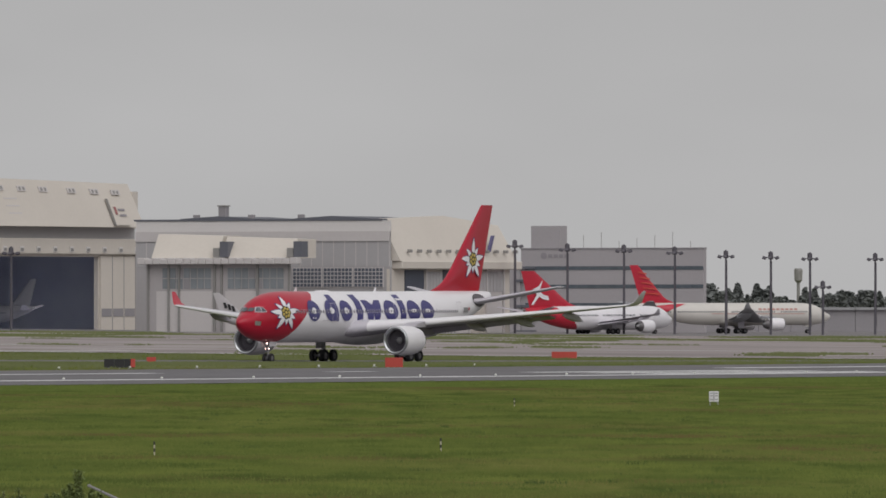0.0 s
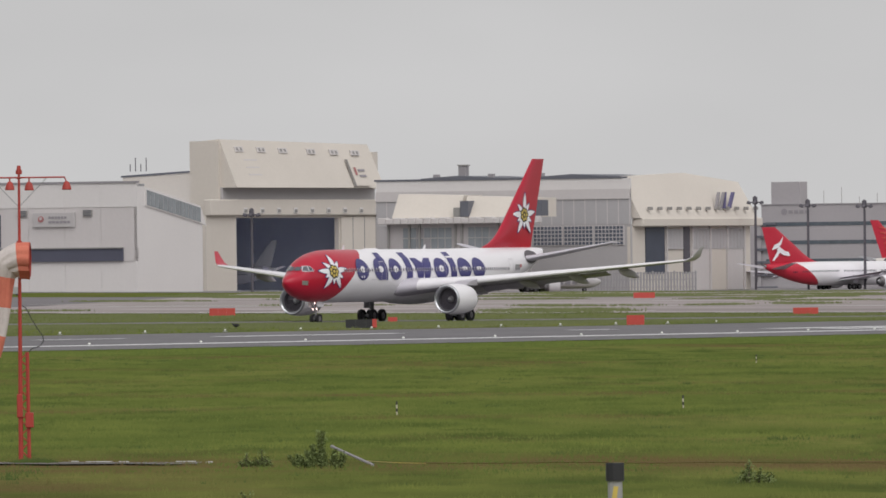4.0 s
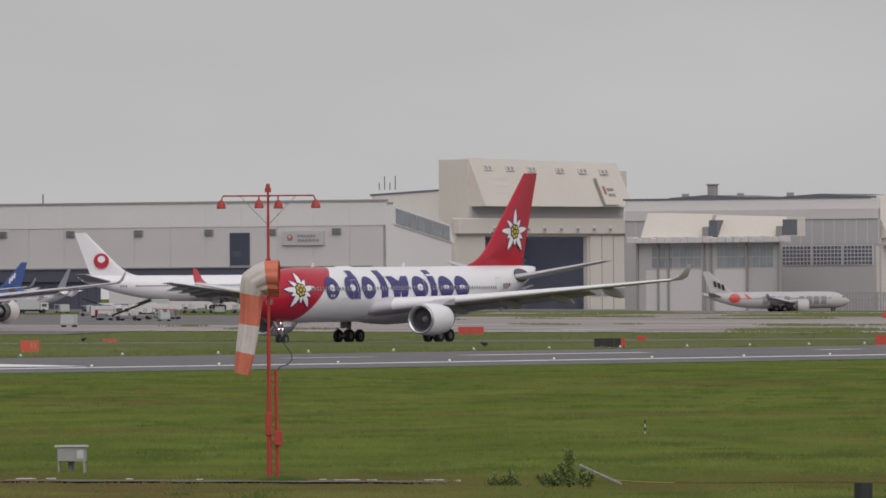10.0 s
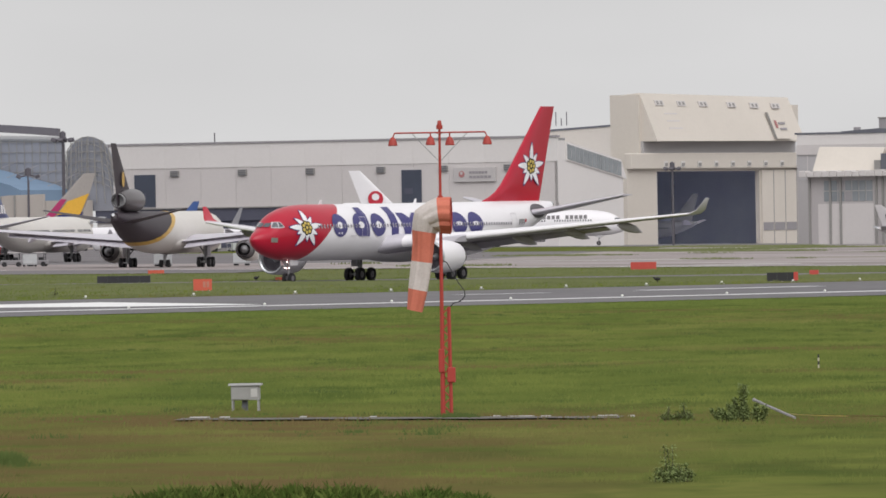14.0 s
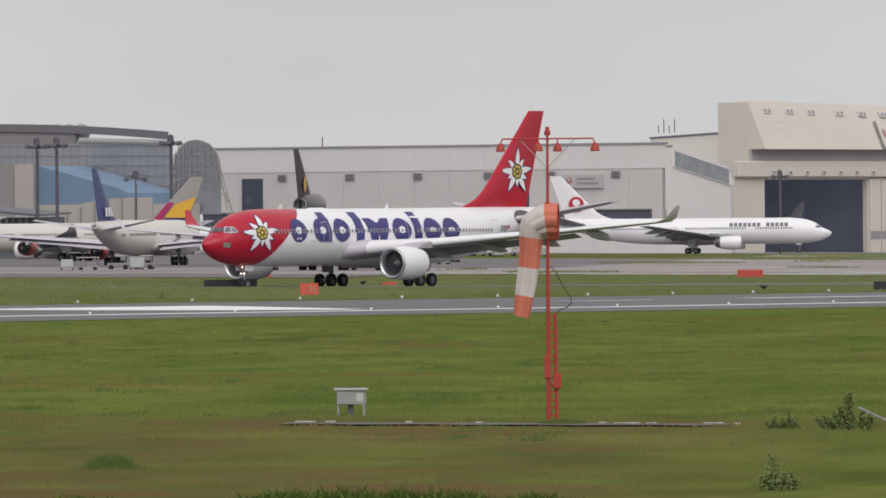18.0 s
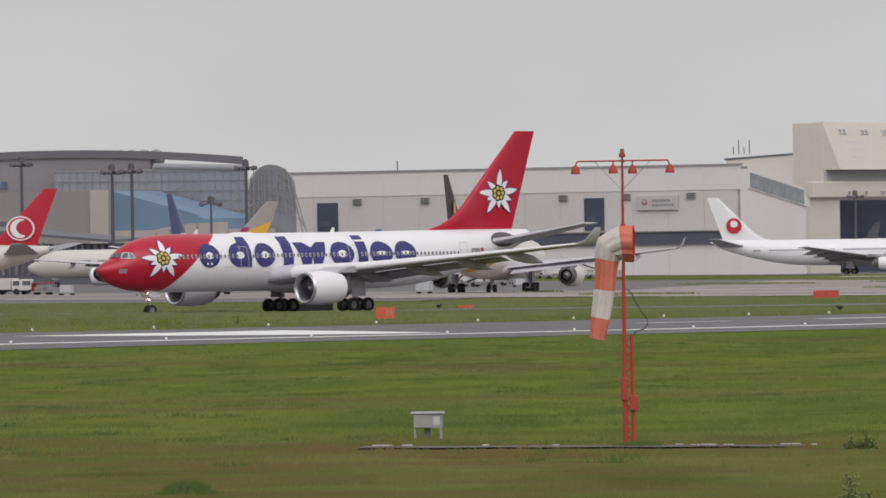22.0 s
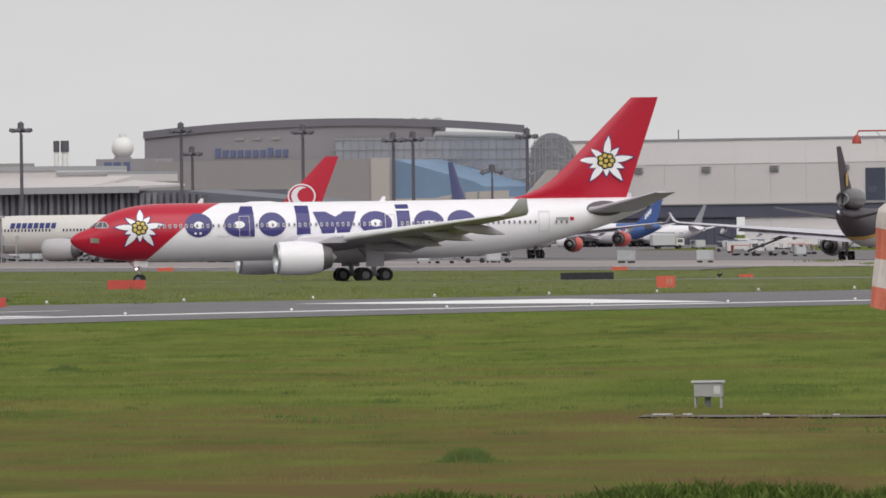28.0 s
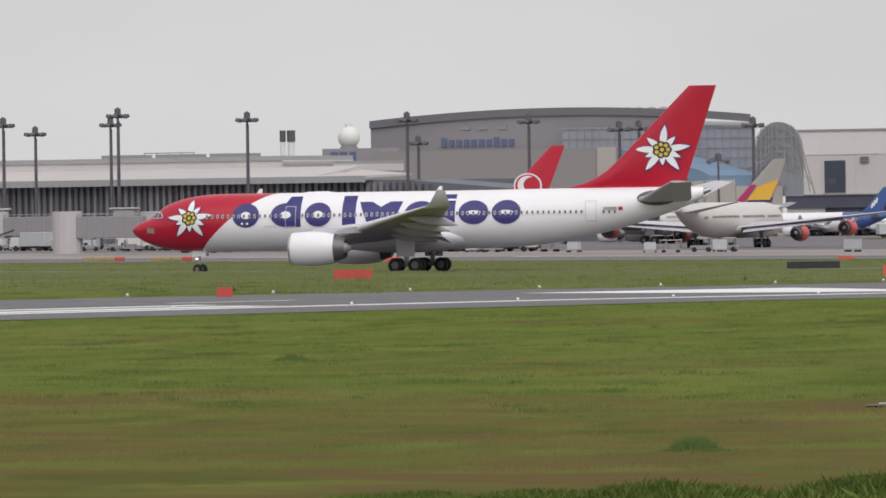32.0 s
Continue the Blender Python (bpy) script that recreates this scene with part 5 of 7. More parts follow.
for y0, y1 in ((21, 35.8), (1.5, 17)):
    n = int((y1 - y0) / 1.9)
    for i in range(n):
        for z in (9.4, 12.0):
            part("annex_pane", bx((-0.1, 0.0, y0 + i * 1.9 + 0.1, y0 + i * 1.9 + 1.75, z, z + 2.4)), SKY_PANE if (i * 7 + int(z)) % 5 else WALL_MID, H)
for y in (0, 8.5, 18.2, 20.0, 29.6, 32.4, 38.0):
    part("downpipe", bx((-0.5, 0.0, y - 0.25, y + 0.25, -1.4, 15.3)), TRIM, H)
part("lower_panel", bx((-0.15, 0.0, 20.6, 35.8, -1.4, 8.8)), WALL_GREY, H)
part("lower_panel", bx((-0.15, 0.0, 8.9, 17.2, -1.4, 8.8)), WALL_GREY, H)

# offices at the far end
OFFICE_GREY = material("pinkish_grey_office_wall", (0.40, 0.375, 0.39), 0.7, vary=0.06, scale=0.05, fine=1.2)
H = building("office_block", "flat grey office building with dark window bands", 68, 3000)
part("wall", bx((0, 1.6, -1.4, 52, -3, 20.3)), OFFICE_GREY, H)
part("parapet", bx((-0.2, 1.8, -1.5, 52.1, 20.3, 20.6)), WALL_MID, H)
part("roof_house", bx((1, 6, 41.2, 49.5, 20.6, 26.5)), OFFICE_GREY, H)
for k in range(4):
    part("sign_bar", bx((-0.1, 0.0, 38.0 + k * 1.6, 39.2 + k * 1.6, 18.0, 18.9)), SOFT_BAR, H)
part("sign_ring", rod(bmesh.new(), (-0.1, 45.3, 18.5), (0.0, 45.3, 18.5), 0.9, n=14), SOFT_BAR, H)
for z in (4.9, 9.8, 14.7):
    for k in range(17):
        part("window_band", bx((-0.12, 0.0, -1.2 + k * 3.06, 1.78 + k * 3.06, z, z + 1.0)), PANE, H)
for k in range(7):
    part("roof_mast", rod(bmesh.new(), (1.2, 3 + k * 5.2, 20.6), (1.2, 3 + k * 5.2, 22.4 + (k * 7 % 4) * 0.8), 0.07), TRIM, H)
for z in range(6):
    part("balcony_slab", bx((-1.0, 0.0, 47.5, 53.5, -2 + z * 3.4, -1.4 + z * 3.4)), ROOF_DARK, H)
part("stair_tower", bx((-0.6, 3, 52, 55.5, -3, 16.0)), OFFICE_GREY, H)

# vaulted cargo hangar with a glazed frame and blue netting
STORE_GREY = material("brownish_grey_store_wall", (0.29, 0.27, 0.265), 0.75, vary=0.05, scale=0.05, fine=1.2)
SHED = material("beige_shed_cladding", (0.44, 0.40, 0.37), 0.75, vary=0.06, scale=0.06, fine=1.5)
VAULT_EDGE = material("dark_vault_edge", (0.16, 0.15, 0.17), 0.7)
H = building("cargo_hangar", "grey vaulted cargo hangar with steel frames and blue sheeting", -250, 2700, "hangar")
bm = bmesh.new()
top = [(y, 28.5 + 3.6 * math.sin(math.pi * min(1, (y + 10) / 128)) ** 0.8) for y in [107.5 - 4.3 * k for k in range(26)]]
vs = [(0.0, y, z) for y, z in top if y > 25]
a_ = [bm.verts.new(v) for v in vs] + [bm.verts.new((0, vs[-1][1], -1)), bm.verts.new((0, 107.5, -1))]
b_ = [bm.verts.new((1.2, v.co.y, v.co.z)) for v in a_]
bm.faces.new(a_)
bm.faces.new(b_[::-1])
for k in range(len(a_)):
    bm.faces.new((a_[k], a_[(k + 1) % len(a_)], b_[(k + 1) % len(a_)], b_[k]))
part("vault_body", bm, VAULT, H)
for (y0, z0), (y1, z1) in zip(top, top[1:]):
    bm = bmesh.new()
    loft(bm, [[Vector((x, y, z + dz)) for x, dz in ((-0.6, -1.6), (0.4, -1.6), (0.4, 0.25), (-0.6, 0.25))] for y, z in ((y0, z0), (y1, z1))])
    part("roof_fascia", bm, VAULT_EDGE, H)
for k in range(10):
    part("sign_bar", bx((-0.35, -0.0, 87.0 - k * 2.15 - 1.35, 87.0 - k * 2.15, 23.3, 25.0 + 0.5 * (k in (0, 7)))), material("dull_blue_sign_paint", (0.11, 0.13, 0.24), 0.6) if k == 0 else bpy.data.materials["dull_blue_sign_paint"], H)
for y in (80, 75, 69.5):
    part("wall_vent", bx((-0.3, 0, y - 1.2, y + 1.2, 27.4, 28.1)), TRIM, H)
part("front_store", bx((-26, -1, 22, 90, -1, 22.3)), STORE_GREY, H, "plain grey store in front")
part("front_store_face", bx((-26.4, -26, 22, 27, -1, 22.4)), SHED, H)
bm = bmesh.new()
loft(bm, [[Vector(p) for p in ((-24, y, 12.6), (-2, y, 12.6), (-2, y, z), (-24, y, z))] for y, z in ((22, 22.0), (0, 16.5), (-3, 15.2))])
part("blue_sheet", bm, BLUESHEET, H, "blue sheeting on a sloping roof")
bm = bmesh.new()
loft(bm, [[Vector(p) for p in ((-25.2, y, -1), (-24.4, y, -1), (-24.4, y, z), (-25.2, y, z))] for y, z in ((22, 9.6), (16, 11.4), (8, 13.0), (0, 14.0), (-10, 14.2))])
part("shed_front", bm, SHED, H, "pale curved-topped shed front")
for k in range(8):
    part("shed_post", bx((-25.5, -25.2, 20.5 - k * 3.8, 20.9 - k * 3.8, -1, 9.4 + min(4.6, k * 0.85))), TRIM, H)
part("low_store", bx((-24, -2, -10, 22, -1, 12.6)), SHED, H)
f = new("steel_frame")
f.parent = H
for k in range(31):
    y = 52 - k * 2.15
    part("frame_post", rod(bmesh.new(), (-1.5, y, 16), (-1.5, y, 27.6 if y > 0 else 27.0), 0.10, n=6), TRIM, f)
for k in range(5):
    part("frame_rail", rod(bmesh.new(), (-1.5, 53, 17.5 + k * 2.4), (-1.5, -13, 17.0 + k * 2.4), 0.09, n=6), TRIM, f)
for k in range(6):
    y = 24 - k * 5.6
    part("stay", rod(bmesh.new(), (-13, y, 21.6 - k * 1.1), (-1.5, y - 2.0, 24.2 - k * 1.0), 0.07, n=6), WALL_MID, f)
part("frame_glass", bx((-1.2, -1.0, -2, 52, 16, 27.4)), material("smoky_sheet", (0.29, 0.30, 0.345), 0.5, vary=0.12, scale=0.2), f)
AC, AR = -8.6, 6.5
bm = bmesh.new()
for k in range(13):
    a0 = math.pi * k / 12
    flare = 3.2 * max(0.0, -math.cos(a0)) ** 1.5
    rod(bm, (-1.5, AC + AR * math.cos(a0), 21.6 + 6.2 * math.sin(a0)), (-1.5, AC + (AR + 0.6) * math.cos(a0) - flare, 10 + 2 * math.sin(a0)), 0.12, n=6)
for k in range(7):
    g = (1 - k / 6) ** 2
    for j in range(12):
        ends = []
        for r in (math.pi * j / 12, math.pi * (j + 1) / 12):
            ends.append((-1.5, AC + AR * math.cos(r) - 3.2 * g * max(0.0, -math.cos(r)) ** 1.5, 11 + 1.77 * k + 6.2 * math.sin(r)))
        rod(bm, ends[0], ends[1], 0.10, n=5)
part("arched_frame", bm, TRIM, f, "arched lattice frame")
bm = bmesh.new()
slab(bm, [(AC - AR, 10), (AC + AR, 10)] + [(AC + AR * math.cos(math.pi * k / 12), 21.6 + 6.2 * math.sin(math.pi * k / 12)) for k in range(13)], 0, 0.3)
bmesh.ops.transform(bm, matrix=Matrix(((0, 1, 0, -1.0), (1, 0, 0, 0), (0, 0, 1, 0), (0, 0, 0, 1))), verts=bm.verts[:])
part("arched_sheet", bm, bpy.data.materials["smoky_sheet"], f)
for k in range(14):
    bm = bmesh.new()
    bmesh.ops.create_uvsphere(bm, u_segments=10, v_segments=6, radius=2.2, matrix=Matrix.Translation((3, 70 - k * 3.4, 30.0)))
    part("roof_dome", bm, WALL_MID, H)
bm = bmesh.new()
rod(bm, (-0.8, 24, 28.0), (-0.8, -2, 27.2), 0.8, n=10)
part("roof_pipe", bm, ROOF_GREY, H)

# low cargo office with a radome
H = building("cargo_office", "low pale office with a dark sign on top", -341, 2715)
part("wall", bx((0, 8, 0, 17, -1, 23.2)), WALL_MID, H)
for k, w in enumerate((2.0, 2.0, 1.6)):
    part("sign_bar", bx((-0.3, 0, 12.5 - k * 2.6, 12.5 - k * 2.6 + w, 20.0, 22.4)), bpy.data.materials["dull_blue_sign_paint"], H)
H = thing("radome", "white radar dome on a squat tower", "radome", pose(-356, 2770, 0))
bm = bmesh.new()
bmesh.ops.create_uvsphere(bm, u_segments=20, v_segments=12, radius=2.75, matrix=Matrix.Translation((0, 0, 26.2)))
part("dome", bm, TANK_WHITE, H, smooth=True)
bm = bmesh.new()
rod(bm, (0, 0, 0), (0, 0, 24), 2.2, n=12)
part("tower", bm, WALL_MID, H)
bm = bmesh.new()
rod(bm, (0, 0, 28.8), (0, 0, 29.6), 0.9, n=10)
part("cap", bm, TANK_WHITE, H)
for x, r in ((-372.5, 0.75), (-370.4, 1.05)):
    H = thing("chimney", "white chimney with a dark cap", "chimney", pose(x, 2770, 0), "chimneys")
    part("shaft", rod(bmesh.new(), (0, 0, 0), (0, 0, 25.4), r * 0.8, n=12), TANK_WHITE, H)
    part("cap", rod(bmesh.new(), (0, 0, 25.4), (0, 0, 28.2), r, n=12), STEEL_DARK, H)

# terminal pier
TERMINAL_ROOF = material("weathered_terminal_roof", (0.50, 0.465, 0.46), 0.7, vary=0.06, scale=0.05, fine=0.8)
H = building("terminal", "low terminal with pale stepped roof and dark glazing", -272, 2200)
for k in range(13):
    y0 = 9 + k * 12
    last = k == 0
    part("roof_slope", loft(bmesh.new(), [[Vector(p) for p in ((-3, y, 14.5), (14, y, zt), (14, y, zt - 0.4), (-3, y, 14.0))] for y, zt in ((y0 - 2, 14.9 if last else 16.6), (y0 + 9.98, 15.8 if last else 16.6))]), TERMINAL_ROOF, H)
    part("roof_fascia", bx((-3.4, -3, y0 - 2, y0 + 9.98, 13.2, 14.5)), ROOF_GREY, H)
    if k > 0:
        part("upper_wall", bx((14, 40, y0 + 4, y0 + 15.98, 15.6, 17.9 if k > 1 else 17.0)), WALL_GREY, H)
        part("upper_edge", bx((13.6, 40, y0 + 4, y0 + 15.98, 17.9 if k > 1 else 17.0, 18.8 if k > 1 else 17.6)), ROOF_GREY, H)
part("terminal_wall", bx((0, 30, -7, 163, -1, 13.6)), ROOF_DARK, H)
FIN_DARK = material("shaded_fin_metal", (0.15, 0.145, 0.165), 0.6)
FIN_MID = material("grey_fin_metal", (0.235, 0.225, 0.245), 0.6)
fr = random.Random(3)
for k in range(110):
    z0 = fr.choice((5.2, 6.2, 6.2, 7.4))
    part("wall_fin", bx((-0.8, 0.0, -6 + k * 1.5, -5.4 + k * 1.5 + fr.uniform(-0.15, 0.25), z0, 13.2)), fr.choice((FIN_MID, FIN_DARK, FIN_MID, FIN_DARK)), H)
for k in range(3):
    part("roof_plant", bx((18, 26, 50 + k * 13, 57 + k * 13, 18.8, 19.5)), TRIM, H)
part("roof_frame", join(*[rod(bmesh.new(), (20, 62 + k * 3, 18.8), (20, 62 + k * 3, 19.8), 0.1) for k in range(5)], rod(bmesh.new(), (20, 62, 19.8), (20, 74, 19.8), 0.1)), TRIM, H)
H = building("terminal_link", "dark glazed walkway roof beside the terminal", -236, 2170)
part("roof", loft(bmesh.new(), [[Vector(p) for p in ((-3, y, z), (10, y, z + 0.3), (10, y, z), (-3, y, z - 0.5))] for y, z in ((-13, 9.5), (0, 10.6), (34, 13.4))]), ROOF_DARK, H)
part("wall", bx((0, 9, -12, 34, -1, 8.9)), ROOF_DARK, H)
for k in range(30):
    part("wall_fin", bx((-0.5, 0, -11 + k * 1.5, -10.4 + k * 1.5, 3.0, 8.7 + max(0, k - 6) * 0.1)), FIN_MID if k % 3 else FIN_DARK, H)

# ---- light masts ----
def mast(x, y, top, r=0.31, heads=6):
    z0 = land(x, y)
    m = thing("light_mast", "dark steel floodlight mast on the apron", "light mast", pose(x, y, z0), "apron light masts")
    h = top - z0
    part("pole", rod(bmesh.new(), (0, 0, 0), (0, 0, h - 0.6), r, r * 0.72, 10), STEEL_DARK, m)
    part("head_ring", rod(bmesh.new(), (0, 0, h - 1.0), (0, 0, h + 0.25), 0.62, 0.58, 10), STEEL_DARK, m)
    part("head_cap", rod(bmesh.new(), (0, 0, h + 0.25), (0, 0, h + 0.5), 0.35, 0.2, 8), STEEL_DARK, m)
    for k in range(heads):
        a = k * math.tau / heads + 0.4
        c, s = math.cos(a), math.sin(a)
        arm = part("head_arm", rod(bmesh.new(), (0.5 * c, 0.5 * s, h - 1.0), (1.75 * c, 1.75 * s, h - 1.15 - 0.12 * (k % 2)), 0.15, n=6), STEEL_DARK, m)
        part("floodlight", box(bmesh.new(), -0.42, 0.42, -0.3, 0.3, -0.3, 0.34, 0.06, pose(1.85 * c, 1.85 * s, h - 1.2, 25 * s, -25 * c, 0)), STEEL_DARK, arm)
    part("ladder_cage", rod(bmesh.new(), (r * 1.1, 0, 2.0), (r * 0.9, 0, h - 2.0), 0.08, n=6), STEEL_DARK, m)
    return m


for x, y, top in ((17.8, 2800, 21.1), (30.8, 2800, 20.2), (44.8, 2800, 19.9), (57.4, 2800, 19.4), (70.1, 2800, 18.5), (81.2, 2800, 18.2), (90.9, 2800, 17.9), (109, 2850, 18.0), (94.1, 2800, 10.9), (-103.2, 2700, 19.0),
                  (-313.6, 2100, 27.1), (-289.1, 2100, 26.0), (-258.9, 2100, 25.5), (-330.0, 2200, 26.3), (-345.0, 2200, 24.7), (-335.4, 2100, 25.6), (-193.9, 2100, 23.6), (-236.0, 2100, 24.9),
                  (-219.0, 2100, 23.2), (-215.3, 2100, 23.3), (-281.3, 2300, 22.5)):
    mast(x, y, top)
mast(-200.5, 2100, 16.9, 0.19, 2)

# ---- water tower and trees beyond the field ----
H = thing("water_tower", "pale concrete water tower above the trees", "water tower", pose(113.2, 3600, land(113.2, 3600)))
part("shaft", rod(bmesh.new(), (0, 0, 0), (0, 0, 15), 0.6, 0.5, 12), TRIM, H)
part("tank", loft(bmesh.new(), [[Vector((r * math.cos(k * math.tau / 14), r * math.sin(k * math.tau / 14), z)) for k in range(14)] for z, r in ((14.6, 0.6), (15.4, 1.25), (18.6, 1.35), (19.2, 1.1))]), TRIM, H)

BARK = material("tree_bark", (0.07, 0.055, 0.04), 0.9)
# Leaf green lightened to grey, aerial haze put into the colour.
LEAF = material("haze_greyed_tree_leaves", (0.165, 0.176, 0.170), 0.9, second=(0.135, 0.148, 0.142), scale=0.4, piece=0.5)


def tree_mesh(seed, conifer):
    rnd = random.Random(seed)
    trunk, crown = bmesh.new(), bmesh.new()
    rod(trunk, (0, 0, 0), (rnd.uniform(-.3, .3), 0, 6), 0.35, 0.12, 7)
    for k in range(7):
        a, z = rnd.uniform(0, math.tau), rnd.uniform(2, 5)
        rod(trunk, (0, 0, z), (1.6 * math.cos(a), 1.6 * math.sin(a), z + 1.3), 0.1, 0.03, 5)
    for k in range(1000):
        z = rnd.uniform(0.2, 1.0)
        wide = (1.05 - z) * 3.2 if conifer else 3.4 * math.sqrt(max(0.05, 1 - ((z - 0.6) / 0.45) ** 2))
        a, r = rnd.uniform(0, math.tau), wide * math.sqrt(rnd.uniform(0.1, 1)) * rnd.uniform(0.75, 1.15)
        c = Vector((r * math.cos(a), r * math.sin(a), z * 9.5))
        q = Euler((rnd.uniform(-1, 1), rnd.uniform(-1, 1), a)).to_matrix()
        s = rnd.uniform(0.26, 0.62)
        crown.faces.new([crown.verts.new(c + q @ Vector(p) * s) for p in ((-1, -.6, 0), (0.2, -1, .2), (1, 0, 0), (.3, .9, .2), (-.8, .7, 0))])
    return trunk, crown


KINDS = []
for k in range(5):
    t, c = tree_mesh(20 + k, k % 2 == 0)
    T = thing("tree", "tree in the far belt of woods, leaves greyed for haze", "tree", pose(70 + k * 9, 3500, land(70, 3500)), "far trees")
    part("trunk", t, BARK, T)
    part("crown", c, LEAF, T)
    KINDS.append(T)
rnd = random.Random(7)
for k in range(66):
    x, y = 52 + k * 1.7 + rnd.uniform(-1, 1), 3500 + rnd.uniform(-40, 60)
    s = rnd.uniform(1.05, 1.6) * (1.0 - 0.0035 * (x - 74))
    t = copy_thing(KINDS[k % 5], pose(x, y, land(x, y), 0, 0, rnd.uniform(0, 360)))
    t.scale = (s, s, s)
for T in KINDS:
    T.location.z = land(T.location.x, 3500)
H = thing("far_building", "long low grey building behind the parked airliners", "building", pose(0, 3150, 0))
for k in range(12):
    part("wall_bay", boxes((70 + k * 9, 78.9 + k * 9, 0, 20, -4, 3.9)), WALL_MID, H)
    part("roof_bay", boxes((69.8 + k * 9, 79.0 + k * 9, -1, 21, 3.9, 4.6)), ROOF_GREY, H)

# ---- boards, blocks and lights on the airfield ----
SIGN_RED = material("orange_red_board", (0.50, 0.066, 0.052), 0.6, vary=0.1, scale=1)
SIGN_ORANGE = material("orange_board", (0.60, 0.105, 0.065), 0.6, vary=0.1, scale=1)
WORN_MARK = material("worn_pinkish_lettering", (0.50, 0.20, 0.15), 0.7, vary=0.15, scale=3)
BLACKBOARD = material("black_board", (0.025, 0.025, 0.028), 0.6, vary=0.2, scale=1)


def board(x, y, w, h, mat, name, label, end=None):
    z = land(x, y)
    b = thing(name, label, "airfield sign", pose(x, y, z, 0, 0, random.Random(int(x * 7)).uniform(-6, 6)), "airfield boards")
    n = max(1, round(w / 1.1))
    for k in range(n):
        part("panel", boxes((-w / 2 + w * k / n, -w / 2 + w * (k + 1) / n - 0.012 * (k < n - 1), -0.15, 0.15, 0.05, h)), mat, b)
    for k in (-0.35, 0.0, 0.35):
        part("foot", boxes((w * k - 0.06, w * k + 0.06, -0.12, 0.12, -0.05, 0.14)), STEEL, b)
    if end:
        part("end_panel", boxes((w / 2 - 0.35, w / 2 + 0.05, -0.18, 0.18, 0.1, h + 0.02)), end, b, "orange-red end panel")
    if mat == SIGN_ORANGE and h > 0.6:
        for u in (0.02, 0.22):
            part("worn_bar", boxes((w * u, w * (u + 0.15), -0.162, -0.15, h * 0.3, h * 0.8)), WORN_MARK, b)
    return b


for x, y, w, hh, m, n, lab, end in (
        (-117.3, 838.5, 1.15, 0.75, SIGN_RED, "direction_board", "small red airfield board in the grass", None),
        (-124.6, 971, 3.3, 0.85, SIGN_RED, "direction_board", "long red airfield board beside the taxiway", None),
        (-84.7, 1161, 1.5, 0.34, SIGN_ORANGE, "direction_board", "low orange airfield board in the grass", None),
        (-97.5, 1119.5, 5.3, 0.75, BLACKBOARD, "direction_board", "long black airfield board in the grass", None),
        (-78.8, 984, 1.6, 1.05, SIGN_ORANGE, "direction_board", "orange airfield board on the far verge", None),
        (-55.8, 1364, 3.1, 0.95, SIGN_RED, "direction_board", "red airfield board beyond the taxiway", None),
        (-29.6, 1033.5, 2.8, 0.85, BLACKBOARD, "direction_board", "black airfield board with a red end", SIGN_RED),
        (-30.8, 1193, 0.95, 0.6, SIGN_RED, "direction_board", "small red airfield board in the grass", None),
        (-4.6, 1061.5, 1.65, 0.95, SIGN_RED, "direction_board", "red airfield board on the far verge", None),
        (-7.5, 2114, 4.0, 1.1, SIGN_RED, "direction_board", "red board far across the field", None),
        (14.9, 1390, 3.1, 0.85, SIGN_RED, "direction_board", "red airfield board beyond the taxiway", None),
        (-112.0, 1330, 1.9, 0.45, SIGN_ORANGE, "direction_board", "low orange marker board in the grass", None),
        (-166.0, 1330, 1.9, 0.5, SIGN_ORANGE, "direction_board", "low orange marker board in the grass", None)):
    board(x, y, w, hh, m, n, lab, end)

LENS = material("pale_lamp_glass", (0.75, 0.75, 0.70), 0.2)


def edge_light(x, y):
    return pose(x, y, land(x, y))


first = thing("runway_light", "small white runway edge light on a stub", "runway light", edge_light(*run(-182, 31)), "runway edge lights")
part("stub", rod(bmesh.new(), (0, 0, 0), (0, 0, 0.12), 0.10, 0.08, 8), STEEL, first)
part("lens", rod(bmesh.new(), (0, 0, 0.12), (0, 0, 0.24), 0.11, 0.085, 10), LENS, first)
part("base_plate", rod(bmesh.new(), (0, 0, 0.0), (0, 0, 0.05), 0.22, n=10), STEEL, first)
for k in range(-4, 25):
    copy_thing(first, edge_light(*run(-70.4 + 21.06 * k - 0.278 * k * k, 31)))
for k in range(-4, 20):
    copy_thing(first, edge_light(*run(-5.8 + 18.9 * k - 0.249 * k * k, 84)))

# ---- windsock ----
SOCK_RED = material("orange_red_mast_paint", (0.39, 0.042, 0.030), 0.55, vary=0.15, scale=2)
CLOTH_RED = material("faded_orange_cloth", (0.66, 0.205, 0.135), 0.9, second=(0.54, 0.150, 0.100), scale=2.0, fine=14, bump=0.3)
CLOTH_WHITE = material("grubby_white_cloth", (0.70, 0.645, 0.62), 0.9, second=(0.52, 0.46, 0.44), scale=2.0, fine=14, bump=0.3)
WX, WY = -19.75, 336.2
sock = thing("windsock", "orange and white windsock hanging limp on a red lamp mast", "windsock", pose(WX, WY, land(WX, WY)))
part("pole", rod(bmesh.new(), (-0.05, 0, 0), (-0.02, 0, 8.62), 0.075, 0.036, 10), SOCK_RED, sock)
bm = bmesh.new()
rod(bm, (0.20, 0.02, 0), (0.17, 0.02, 3.3), 0.055, 0.055, 8)
part("ladder_rail", bm, SOCK_RED, sock)
for k in range(14):
    z = 0.15 + k * 0.225
    a, b = ((-0.04, 0, z), (0.19, 0.02, z + 0.225))
    part("brace", rod(bmesh.new(), a if k % 2 else (a[0], 0, b[2]), b if k % 2 else (b[0], 0.02, a[2]), 0.021, n=5), SOCK_RED, sock)
